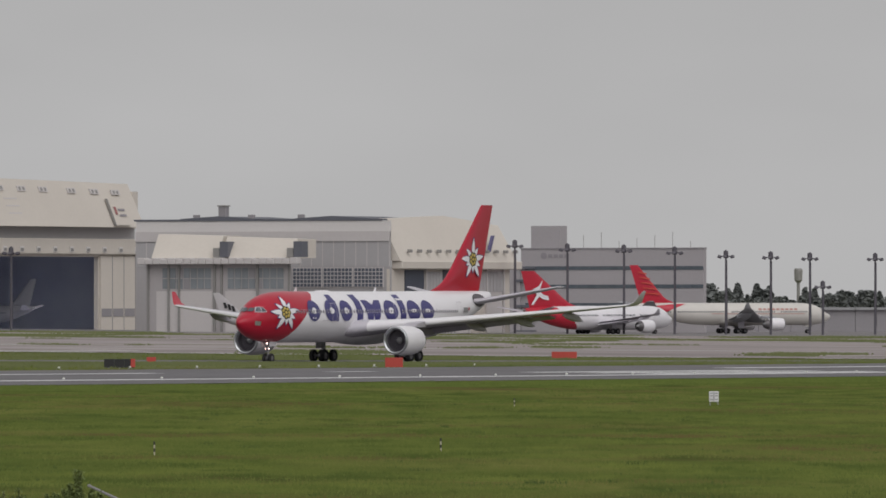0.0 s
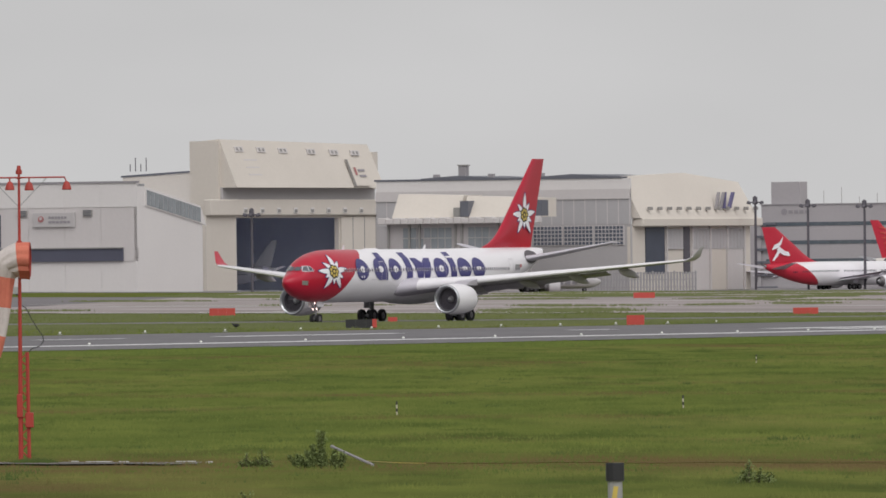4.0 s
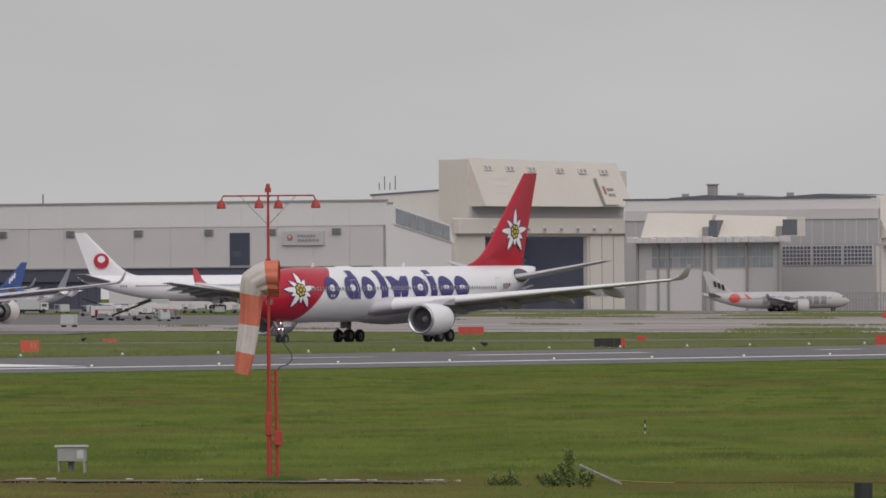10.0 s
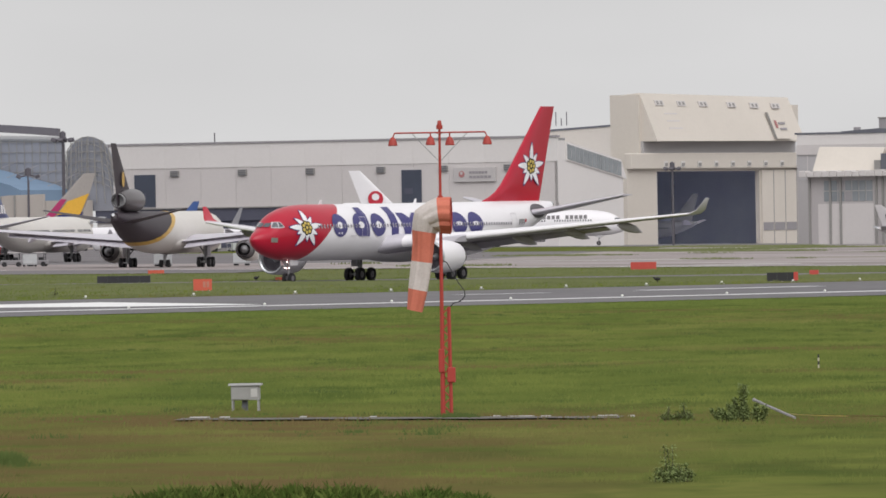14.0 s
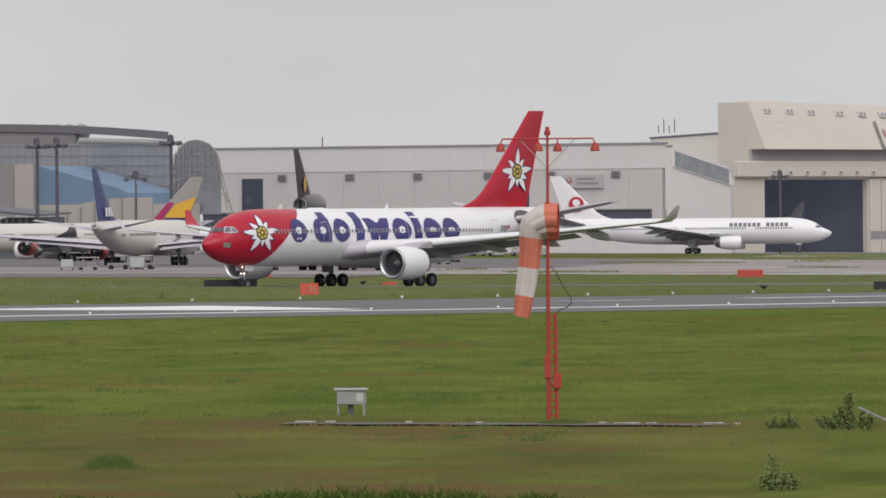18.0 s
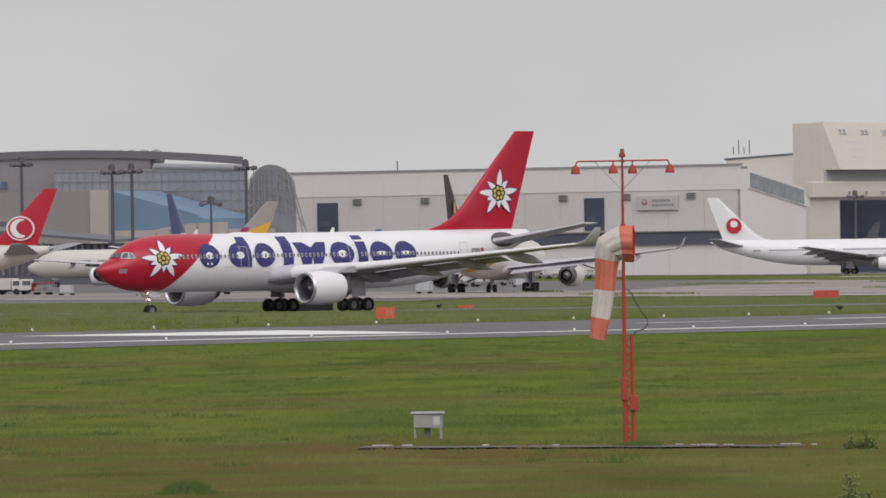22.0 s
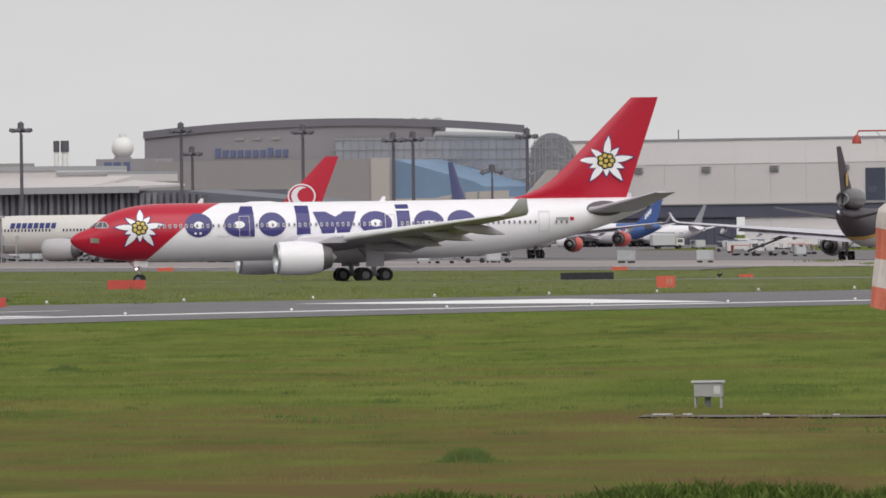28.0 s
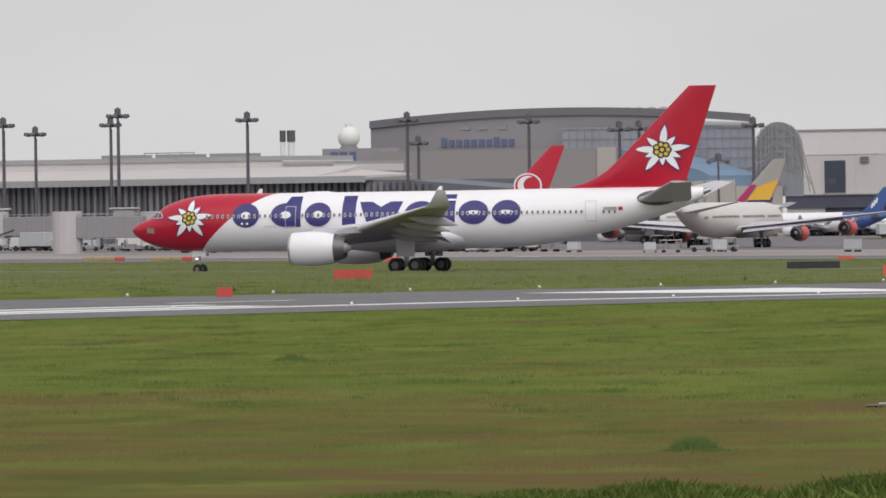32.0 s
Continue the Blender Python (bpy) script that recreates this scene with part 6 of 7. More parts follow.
part("control_box", boxes((-0.15, 0.02, -0.12, 0.1, 1.35, 2.05), bevel=0.02), SOCK_RED, sock)
part("control_box", boxes((0.10, 0.34, -0.12, 0.1, 1.05, 1.5), bevel=0.02), SOCK_RED, sock)
part("cross_arm", join(rod(bmesh.new(), (-1.36, 0, 8.50), (1.34, 0, 8.50), 0.024), rod(bmesh.new(), (-0.03, -0.9, 8.48), (-0.03, 0.9, 8.48), 0.024)), SOCK_RED, sock)
part("stay", rod(bmesh.new(), (-0.86, 0, 8.50), (-0.03, 0, 7.62), 0.012, n=5), STEEL, sock)
part("stay", rod(bmesh.new(), (0.82, 0, 8.50), (-0.03, 0, 7.62), 0.012, n=5), STEEL, sock)
for x, y, d in ((-1.42, 0, -0.06), (1.40, 0, 0.06), (-0.24, -0.9, 0), (0.23, 0.9, 0)):
    lamp = part("lamp_shade", loft(bmesh.new(), [[Vector((x + r * math.cos(k * math.tau / 14), y + r * math.sin(k * math.tau / 14), z)) for k in range(14)] for z, r in ((8.38, 0.04), (8.34, 0.08), (8.25, 0.12), (8.14, 0.145), (8.12, 0.13))], cap=True), SOCK_RED, sock, "red bell-shaped lamp shade", True)
    part("lamp_arm", rod(bmesh.new(), (x - d, y, 8.50), (x, y, 8.36), 0.022, n=6), SOCK_RED, lamp)
part("top_lamp", join(rod(bmesh.new(), (-0.02, 0, 8.6), (-0.02, 0, 8.72), 0.095, 0.095, 10), rod(bmesh.new(), (-0.02, 0, 8.72), (-0.02, 0, 8.86), 0.075, 0.05, 10)), SOCK_RED, sock)
part("collar", rod(bmesh.new(), (-0.03, 0, 6.5), (-0.03, 0, 6.62), 0.08, n=10), SOCK_RED, sock)
bm = bmesh.new()
pts = [(0.02, 4.68), (0.14, 4.62), (0.3, 4.3), (0.48, 4.0), (0.64, 3.78), (0.66, 3.62), (0.55, 3.48), (0.3, 3.40), (0.22, 3.30)]
for (xa, za), (xb, zb) in zip(pts, pts[1:]):
    rod(bm, (xa, 0.03, za), (xb, 0.03, zb), 0.014, n=5)
part("cable", bm, DARK, sock, "black slack cable")
# the sleeve: its mouth faces the mast, then it hangs down in four bands
hoop = Vector((0.28, 0, 6.05))
spine = [(Vector((x, 0, z)), r, tilt) for x, z, r, tilt in (
    (0.28, 6.05, 0.54, 0), (0.1, 6.06, 0.535, -1), (-0.08, 6.06, 0.53, -6), (-0.47, 5.88, 0.455, -48), (-0.53, 5.55, 0.36, -80),
    (-0.55, 5.20, 0.325, -86), (-0.60, 4.65, 0.31, -82), (-0.66, 4.25, 0.295, -80), (-0.74, 3.82, 0.275, -78), (-0.86, 3.20, 0.225, -77))]


def sock_ring(c, r, tilt, wob):
    q = Euler((0, radians(tilt), 0)).to_matrix()
    out = []
    for k in range(56):
        a = k * math.tau / 56
        rr = r * (1 + wob * math.sin(3 * a + c.z * 2) + wob * 0.7 * math.sin(9 * a + c.z * 0.7) + wob * 0.4 * math.sin(17 * a))
        out.append(c + q @ Vector((0, rr * math.cos(a), rr * math.sin(a))))
    return out


for a, b, mat, name in ((0, 2, CLOTH_RED, "cloth_band"), (2, 4, CLOTH_WHITE, "cloth_band"), (4, 6, CLOTH_RED, "cloth_band"), (6, 8, CLOTH_WHITE, "cloth_band"), (8, 9, CLOTH_RED, "cloth_band")):
    rings = []
    for (c0, r0, t0), (c1, r1, t1) in zip(spine[a:b], spine[a + 1:b + 1]):
        for j in range(5):
            u = j / 4
            if rings and j == 0:
                continue
            rings.append(sock_ring(c0.lerp(c1, u), r0 + (r1 - r0) * u, t0 + (t1 - t0) * u, 0.06))
    part(name, loft(bmesh.new(), rings, cap=False), mat, sock, smooth=True)
bm = bmesh.new()
for k in range(24):
    a0, a1 = k * math.tau / 24, (k + 1) * math.tau / 24
    rod(bm, hoop + Vector((0, 0.5 * math.cos(a0), 0.5 * math.sin(a0))), hoop + Vector((0, 0.5 * math.cos(a1), 0.5 * math.sin(a1))), 0.02, n=5)
part("hoop", bm, SOCK_RED, sock)

# paved strip and pale kerb bits at its foot
PAD = material("old_paving", (0.115, 0.105, 0.088), 0.9, vary=0.2, scale=1.5, fine=12)
KERB = material("pale_kerb_stone", (0.42, 0.41, 0.39), 0.8, vary=0.2, scale=3)
pad = tagged(strip("paved_strip", [((-27.6 + k * 1.1, 332.9 + 0.5 * math.sin(k * 2.1)), (-27.6 + k * 1.1, 336.3 + 0.25 * math.sin(k * 1.7))) for k in range(13)], 0.03, PAD), "old dark paved strip at the foot of the windsock", "paving", kind="structure")
kr = random.Random(5)
for x0, x1 in ((-27.4, -26.8), (-26.5, -26.2), (-24.1, -23.9), (-22.0, -21.8), (-18.4, -18.1), (-17.9, -17.1), (-16.9, -16.6), (-15.2, -14.6), (-14.3, -14.1)):
    part("kerb_stone", boxes((x0, x1, 336.3 + kr.uniform(-.2, .2), 336.6, land(x0, 336) - 0.02, land(x0, 336) + kr.uniform(0.04, 0.065)), bevel=0.015), KERB, pad)

# ---- instrument cabinet on legs ----
CAB = material("pale_grey_cabinet_paint", (0.33, 0.325, 0.32), 0.55, vary=0.12, scale=2)
POST_WHITE = material("dull_white_plate_paint", (0.52, 0.51, 0.50), 0.6)
cx, cy = -26.85, 351.4
cab = thing("instrument_cabinet", "pale grey metal cabinet on four legs in the grass", "cabinet", pose(cx, cy, land(cx, cy)))
part("body", boxes((-0.44, 0.44, -0.3, 0.3, 0.32, 0.78), bevel=0.015), CAB, cab)
part("lid", loft(bmesh.new(), [[Vector(p) for p in ((x, -0.36, 0.78), (x, 0.36, 0.78), (x, 0.3, 0.84), (x, -0.3, 0.84))] for x in (-0.52, 0.52)]), CAB, cab)
for x in (-0.40, 0.40):
    for y in (-0.26, 0.26):
        part("leg", boxes((x - 0.024, x + 0.024, y - 0.024, y + 0.024, -0.05, 0.32)), CAB, cab)
part("door", boxes((-0.42, 0.1, -0.315, -0.3, 0.35, 0.75)), CAB, cab)
part("notice_plate", boxes((0.18, 0.38, -0.318, -0.3, 0.42, 0.68)), POST_WHITE, cab, "white notice plate")
part("duct", boxes((-0.12, 0.06, -0.1, 0.1, -0.05, 0.32)), ROOF_DARK, cab)

# ---- markers, signs and things lying in the grass ----
POST_PALE = material("dull_cream_post_paint", (0.48, 0.44, 0.34), 0.7, vary=0.1)
for x, y in ((-11.6, 454.0), (-0.1, 475.0), (4.7, 745)):
    p = thing("marker_post", "short black and white marker post in the grass", "marker post", pose(x, y, land(x, y)), "marker posts")
    for k in range(4):
        part("band", rod(bmesh.new(), (0, 0, k * 0.14), (0, 0, k * 0.14 + 0.14), 0.034, n=8), BLACKBOARD if k % 2 else POST_PALE, p)
sg = thing("distance_sign", "white framed board on two legs in the grass", "airfield sign", pose(18.2, 759.5, land(18.2, 759.5)))
part("panel", boxes((-0.32, 0.32, -0.04, 0.04, 0.25, 0.95), bevel=0.02), WHITE, sg)
part("panel_slit", boxes((-0.03, 0.03, -0.06, -0.04, 0.3, 0.9)), STEEL, sg)
for x in (-0.26, 0.26):
    part("leg", boxes((x - 0.03, x + 0.03, -0.03, 0.03, -0.05, 0.25)), STEEL, sg)
    for z in (0.38, 0.62, 0.8):
        part("mark_bar", boxes((x * 0.65 - 0.09, x * 0.65 + 0.09, -0.06, -0.04, z, z + 0.06)), STEEL, sg)
p = thing("marker_stake", "grey stake with yellow stripes and dark cap", "marker post", pose(-1.5, 238.0, land(-1.5, 238)))
part("stake", rod(bmesh.new(), (0, 0, 0), (0, 0, 1.31), 0.155, n=14), CAB, p)
part("cap", rod(bmesh.new(), (0, 0, 1.31), (0, 0, 1.69), 0.195, 0.195, 14), BLACKBOARD, p)
bm = bmesh.new()
loft(bm, [[Vector((-0.13 + dx, -0.165, z)), Vector((-0.03 + dx, -0.175, z)), Vector((-0.03 + dx, -0.15, z)), Vector((-0.13 + dx, -0.14, z))] for dx, z in ((0, 0.55), (0.1, 1.2))])
part("yellow_stripe", bm, YELLOW, p)
bar = thing("fallen_bar", "grey metal bar lying in the grass", "bar", pose(-9.9, 339, land(-9.9, 339)))
part("tube", rod(bmesh.new(), (-0.72, 1.0, 0.42), (0.72, -8.0, 0.03), 0.042, n=8), WALL_MID, bar)
part("end_cap", rod(bmesh.new(), (-0.76, 1.25, 0.43), (-0.70, 0.9, 0.415), 0.055, n=8), TRIM, bar)
rope = thing("rope_line", "thin yellow rope lying slack in the grass", "rope", pose(0, 330, 0))
ends = [(-9.5, 334.5, .10), (-9.2, 333, .10), (-8.6, 331, .10), (-7.6, 330, .09), (-6.6, 330, .08), (-5.0, 330, .10), (-3.2, 330, .12), (-1.0, 330, .09), (1.0, 330, .12), (3.0, 330, .1), (6.0, 330, .10)]
bm = loft(bmesh.new(), [[Vector((x + 0.006 * math.cos(q), y - 330, land(x, y) + z + 0.006 * math.sin(q))) for q in (0, 1.57, 3.14, 4.71)] for x, y, z in ends])
part("cord", bm, YELLOW, rope)
b = thing("bird", "small dark bird standing on the verge", "bird", pose(-41.1, 1035.5, land(-41.1, 1035.5)))
bm = bmesh.new()
bmesh.ops.create_uvsphere(bm, u_segments=8, v_segments=6, radius=0.2, matrix=Matrix.Translation((0, 0, 0.35)) @ Matrix.Diagonal((1.5, 0.8, 0.8, 1)))
part("body", bm, DARK, b)
part("head", rod(bmesh.new(), (-0.25, 0, 0.4), (-0.38, 0, 0.55), 0.1, 0.05), DARK, b)
part("legs", rod(bmesh.new(), (0, 0, 0), (0, 0, 0.25), 0.04), DARK, b)
copy_thing(b, pose(-86.4, 1147, land(-86.4, 1147), 0, 0, 150))

# ---- plants: bushes, weeds, grass ----
WEED = material("weed_leaves", (0.200, 0.246, 0.096), 0.85, second=(0.140, 0.182, 0.066), scale=3, piece=0.3, spec=0.1)
DARK_WEED = material("dark_weed_blades", (0.086, 0.116, 0.036), 0.85, second=(0.062, 0.088, 0.028), scale=0.3, fine=1.5, spec=0.0)
BLADE = material("grass_blades", (0.150, 0.184, 0.046), 0.85, second=(0.074, 0.106, 0.030), scale=0.15, fine=1.5, spec=0.0)
# Paler and bluer than BLADE, with the haze over distant grass in the colour.
MEADOW = material("haze_paled_meadow_blades", (0.172, 0.188, 0.088), 0.9, second=(0.112, 0.130, 0.056), scale=0.03, fine=0.3, spec=0.0)
CLUMP_DARK = material("lush_clump_blades", (0.116, 0.148, 0.038), 0.85, second=(0.084, 0.114, 0.030), scale=0.2, fine=2.0, spec=0.0)
CLUMP_PALE = material("yellowish_clump_blades", (0.160, 0.182, 0.050), 0.85, second=(0.118, 0.144, 0.038), scale=0.2, fine=2.0, spec=0.0)
LUSH = material("lush_grass_blades", (0.105, 0.160, 0.034), 0.85, second=(0.050, 0.082, 0.020), scale=0.8, fine=6, spec=0.0)




def bush(x, y, tall, wide, leaves, seed, label, spires=3):
    """A mound of thin leafy stems, a few of them much taller than the rest."""
    rnd = random.Random(seed)
    b = thing("bush", label, "bush", pose(x, y, land(x, y)))
    crown = bmesh.new()
    tips = []
    for k in range(26):
        a, r = rnd.uniform(0, math.tau), math.sqrt(rnd.uniform(0.02, 1)) * wide
        high = rnd.uniform(0.30, 0.62) * (1 - 0.45 * (r / wide) ** 2)
        if k < spires:
            r, high = rnd.uniform(0, 0.3) * wide, rnd.uniform(0.85, 1.0)
        foot = Vector((r * math.cos(a) * 0.8, r * math.sin(a) * 0.8, -0.02))
        tip = Vector((r * math.cos(a) + rnd.gauss(0, 0.06), r * math.sin(a), tall * high))
        part("stem", rod(bmesh.new(), foot, tip, 0.012, 0.005, 4), BARK, b)
        tips.append((foot, tip))
    for k in range(int(leaves * 2.2)):
        foot, tip = rnd.choice(tips)
        u = rnd.uniform(0.1, 1.02)
        c = foot.lerp(tip, u) + Vector((rnd.gauss(0, .07), rnd.gauss(0, .07), rnd.gauss(0, .04))) * (1.15 - 0.6 * u)
        q = Euler((rnd.uniform(-1, 1), rnd.uniform(-1, 1), rnd.uniform(0, 6.3))).to_matrix()
        m = rnd.uniform(0.025, 0.055)
        crown.faces.new([crown.verts.new(c + q @ Vector(p) * m) for p in ((-1, 0, 0), (-.2, -.5, .1), (1, 0, 0), (-.2, .5, .1))])
    part("foliage", crown, WEED, b)


bush(-10.65, 328.5, 1.15, 0.78, 2300, 1, "dark green leafy weed clump in the grass")
bush(-9.75, 252.5, 0.82, 0.5, 650, 2, "small leafy bush in the near grass")
bush(1.8, 306.0, 0.62, 0.55, 420, 5, "leafy weed clump in the near grass")
bush(-12.35, 330.0, 0.55, 0.28, 260, 18, "thin upright weed beside the larger clump")
bush(-12.9, 331.0, 0.42, 0.2, 160, 19, "thin upright weed beside the larger clump")
bush(-123.6, 968, 0.75, 0.9, 90, 9, "scrubby weed beside an airfield board")
bush(-114.7, 898.5, 0.75, 0.85, 130, 11, "scrubby weed on the far verge")
bush(-122.8, 883, 0.55, 0.35, 60, 12, "scrubby weed beside an airfield board")
bush(-132.5, 1058, 0.4, 0.9, 90, 13, "scrubby weed on the far verge")
bush(-127.9, 966, 0.4, 1.3, 110, 14, "scrubby weed on the far verge")
bush(-88.9, 953, 0.7, 0.55, 100, 15, "scrubby weed on the far verge")
bush(-70.4, 971, 0.5, 0.7, 90, 16, "scrubby weed on the far verge")

def mound(x, y, tall, wide, blades, seed, label):
    """A soft low cushion of blades, thicker in the middle."""
    rnd = random.Random(seed)
    verts, faces = [], []
    for k in range(blades):
        dx, dy = rnd.gauss(0, 0.5) * wide, rnd.gauss(0, 0.6) * wide
        h_ = tall * rnd.uniform(0.35, 1.1) * max(0.15, 1 - (dx / wide) ** 2 * 0.8)
        lx, n, z = rnd.gauss(0, 0.5) * h_, len(verts), land(x + dx, y + dy)
        verts += [(x + dx - 0.02, y + dy, z - 0.03), (x + dx + 0.02, y + dy, z - 0.03), (x + dx + lx, y + dy + rnd.uniform(0.3, 1.3) * h_, z + h_)]
        faces.append((n, n + 1, n + 2))
    me = bpy.data.meshes.new("grass_clump")
    me.from_pydata(verts, [], faces)
    me.materials.append(DARK_WEED)
    tagged(new("grass_clump", me), label, "grass", kind="stuff")


mound(-26.7, 272.5, 0.36, 0.62, 1300, 6, "low dark green clump in the dry grass")
mound(-19.4, 335.6, 0.20, 0.9, 600, 7, "weedy clump round the foot of the windsock")
mound(-68.1, 508.5, 0.28, 0.9, 700, 17, "low green clump in the mown grass")
bush(-109.3, 862, 0.6, 1.0, 90, 10, "scrubby weed on the far verge")


def tufts(name, label, count, seed, mat, ymin, ymax, tall, keep):
    """Loose tufts of blades over the visible grass, joined as one."""
    rnd = random.Random(seed)
    verts, faces = [], []
    while count > 0:
        y = math.sqrt(rnd.uniform(ymin * ymin, ymax * ymax))
        x = y * math.tan(radians(rnd.uniform(-9.3, 2.5)))
        q = Vector((x, y)) - RUN_O
        w = q.dot(RUN_N)
        if (11.5 < w < 80) or not keep(x, y, rnd):
            continue
        count -= 1
        z = land(x, y) - 0.03
        for b in range(6):
            h_ = tall * rnd.uniform(0.45, 1.2)
            dx, dy = rnd.gauss(0, 0.16), rnd.gauss(0, 0.16)
            lx, wd = rnd.gauss(0, 0.4) * h_, 0.010 + 0.07 * h_
            n = len(verts)
            verts += [(x + dx - wd, y + dy, z), (x + dx + wd, y + dy, z), (x + dx + lx, y + dy + rnd.uniform(0.5, 1.4) * h_, z + h_)]
            faces.append((n, n + 1, n + 2))
    me = bpy.data.meshes.new(name)
    me.from_pydata(verts, [], faces)
    me.materials.append(mat)
    tagged(new(name, me), label, "grass", kind="stuff")


def patchy(x, y, rnd, f=0.11, cut=0.0):
    return noise.noise(Vector((x * f, y * f * 0.5, 0))) + rnd.uniform(-0.35, 0.35) > cut


tufts("grass_tufts", "green grass tufts over the airfield", 60000, 1, GRASS, 250, 760, 0.15, lambda x, y, r: (y > 340 or r.random() < 0.4) and patchy(x, y, r, 0.16, -0.05))
tufts("dry_tufts", "dry brownish grass tufts", 5000, 2, GRASS, 250, 520, 0.12, lambda x, y, r: patchy(x + 300, y, r, 0.06, 0.12))
tufts("dark_weeds", "scattered dark weeds in the mown grass", 2600, 5, DARK_WEED, 300, 900, 0.11, lambda x, y, r: patchy(x - 500, y, r, 0.3, 0.5))
def clumps(name, label, count, seed, mat, ymin, ymax, tall, spread, blades):
    """Grass growing in clumps that are wider than deep."""
    rnd = random.Random(seed)
    verts, faces = [], []
    while count > 0:
        cy_ = math.sqrt(rnd.uniform(ymin * ymin, ymax * ymax))
        cx_ = cy_ * math.tan(radians(rnd.uniform(-9.3, 2.6)))
        if noise.noise(Vector((cx_ * 0.06, cy_ * 0.018, seed))) < rnd.uniform(-0.45, 0.25) or (Vector((cx_, cy_)) - RUN_O).dot(RUN_N) > 9:
            continue
        count -= 1
        size, high = spread * rnd.uniform(0.4, 1.6), tall * rnd.uniform(0.6, 1.25)
        for b in range(int(blades * rnd.uniform(0.5, 1.6))):
            x, y = cx_ + rnd.gauss(0, size), cy_ + rnd.gauss(0, size * 1.2)
            z, h_ = land(x, y) - 0.03, high * rnd.uniform(0.4, 1.15)
            lx, wd, n = rnd.gauss(0, 0.35) * h_, 0.012 + 0.09 * h_, len(verts)
            verts += [(x - wd, y, z), (x + wd, y, z), (x + lx, y + rnd.uniform(0.2, 1.2) * h_, z + h_)]
            faces.append((n, n + 1, n + 2))
    me = bpy.data.meshes.new(name)
    me.from_pydata(verts, [], faces)
    me.materials.append(mat)
    tagged(new(name, me), label, "grass", kind="stuff")


clumps("lush_clumps", "darker lush clumps in the mown grass", 2800, 21, CLUMP_DARK, 318, 800, 0.11, 0.85, 52)
clumps("pale_clumps", "yellowish green clumps in the mown grass", 1500, 22, CLUMP_PALE, 345, 800, 0.10, 1.25, 50)
clumps("weed_clumps", "small dark weeds dotted over the grass", 420, 23, DARK_WEED, 300, 800, 0.15, 0.3, 34)
clumps("runway_clumps", "ragged grass clumps at the runway edge", 700, 24, CLUMP_DARK, 700, 980, 0.20, 0.9, 26)
tufts("verge_grass", "longer grass along the runway edge", 9000, 3, BLADE, 640, 1000, 0.17, lambda x, y, r: -9 < (Vector((x, y)) - RUN_O).dot(RUN_N) < 11)
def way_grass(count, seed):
    """Longer grass, paled for haze, over the far verge and along the airliner's taxiway."""
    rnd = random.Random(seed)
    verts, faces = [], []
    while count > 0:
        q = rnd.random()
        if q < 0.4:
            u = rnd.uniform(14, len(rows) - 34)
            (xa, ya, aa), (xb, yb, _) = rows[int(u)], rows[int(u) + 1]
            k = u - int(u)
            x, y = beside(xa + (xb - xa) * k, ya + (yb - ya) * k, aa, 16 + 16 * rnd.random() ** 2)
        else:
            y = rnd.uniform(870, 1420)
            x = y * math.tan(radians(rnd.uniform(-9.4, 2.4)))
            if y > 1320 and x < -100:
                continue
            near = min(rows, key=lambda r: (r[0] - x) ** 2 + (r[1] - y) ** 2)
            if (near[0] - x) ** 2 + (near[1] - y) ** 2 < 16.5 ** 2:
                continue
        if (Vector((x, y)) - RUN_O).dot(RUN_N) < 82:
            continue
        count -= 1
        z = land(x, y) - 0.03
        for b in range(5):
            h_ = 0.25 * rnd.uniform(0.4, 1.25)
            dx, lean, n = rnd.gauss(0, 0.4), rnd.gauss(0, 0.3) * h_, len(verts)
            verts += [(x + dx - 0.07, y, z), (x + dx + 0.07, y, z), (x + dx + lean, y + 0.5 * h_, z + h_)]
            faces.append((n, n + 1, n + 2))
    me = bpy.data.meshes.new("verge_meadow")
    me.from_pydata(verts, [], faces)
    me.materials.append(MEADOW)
    tagged(new("verge_meadow", me), "longer grass on the far verge, its green paled for haze", "grass", kind="stuff")


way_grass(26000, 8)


def far_grass(count, seed):
    """Patches of rough grass between the far taxiways."""
    rnd = random.Random(seed)
    verts, faces = [], []
    while count > 0:
        y = rnd.uniform(1440, 2640)
        x = rnd.uniform(-108, 0.045 * y + 20)
        if noise.noise(Vector((x * 0.03, y * 0.009, 5))) + 0.25 * noise.noise(Vector((x * 0.12, y * 0.03, 9))) < (0.42 if y < 2150 else 0.0):
            continue
        count -= 1
        z = land(x, y)
        for b in range(4):
            h_ = 0.32 * rnd.uniform(0.4, 1.2)
            dx, n = rnd.gauss(0, 0.8), len(verts)
            verts += [(x + dx - 0.16, y, z), (x + dx + 0.16, y, z), (x + dx + rnd.gauss(0, 0.1), y + 0.5 * h_, z + h_)]
            faces.append((n, n + 1, n + 2))
    me = bpy.data.meshes.new("far_grass")
    me.from_pydata(verts, [], faces)
    me.materials.append(MEADOW)
    tagged(new("far_grass", me), "rough grass patches between the far taxiways", "grass", kind="stuff")


far_grass(13000, 12)


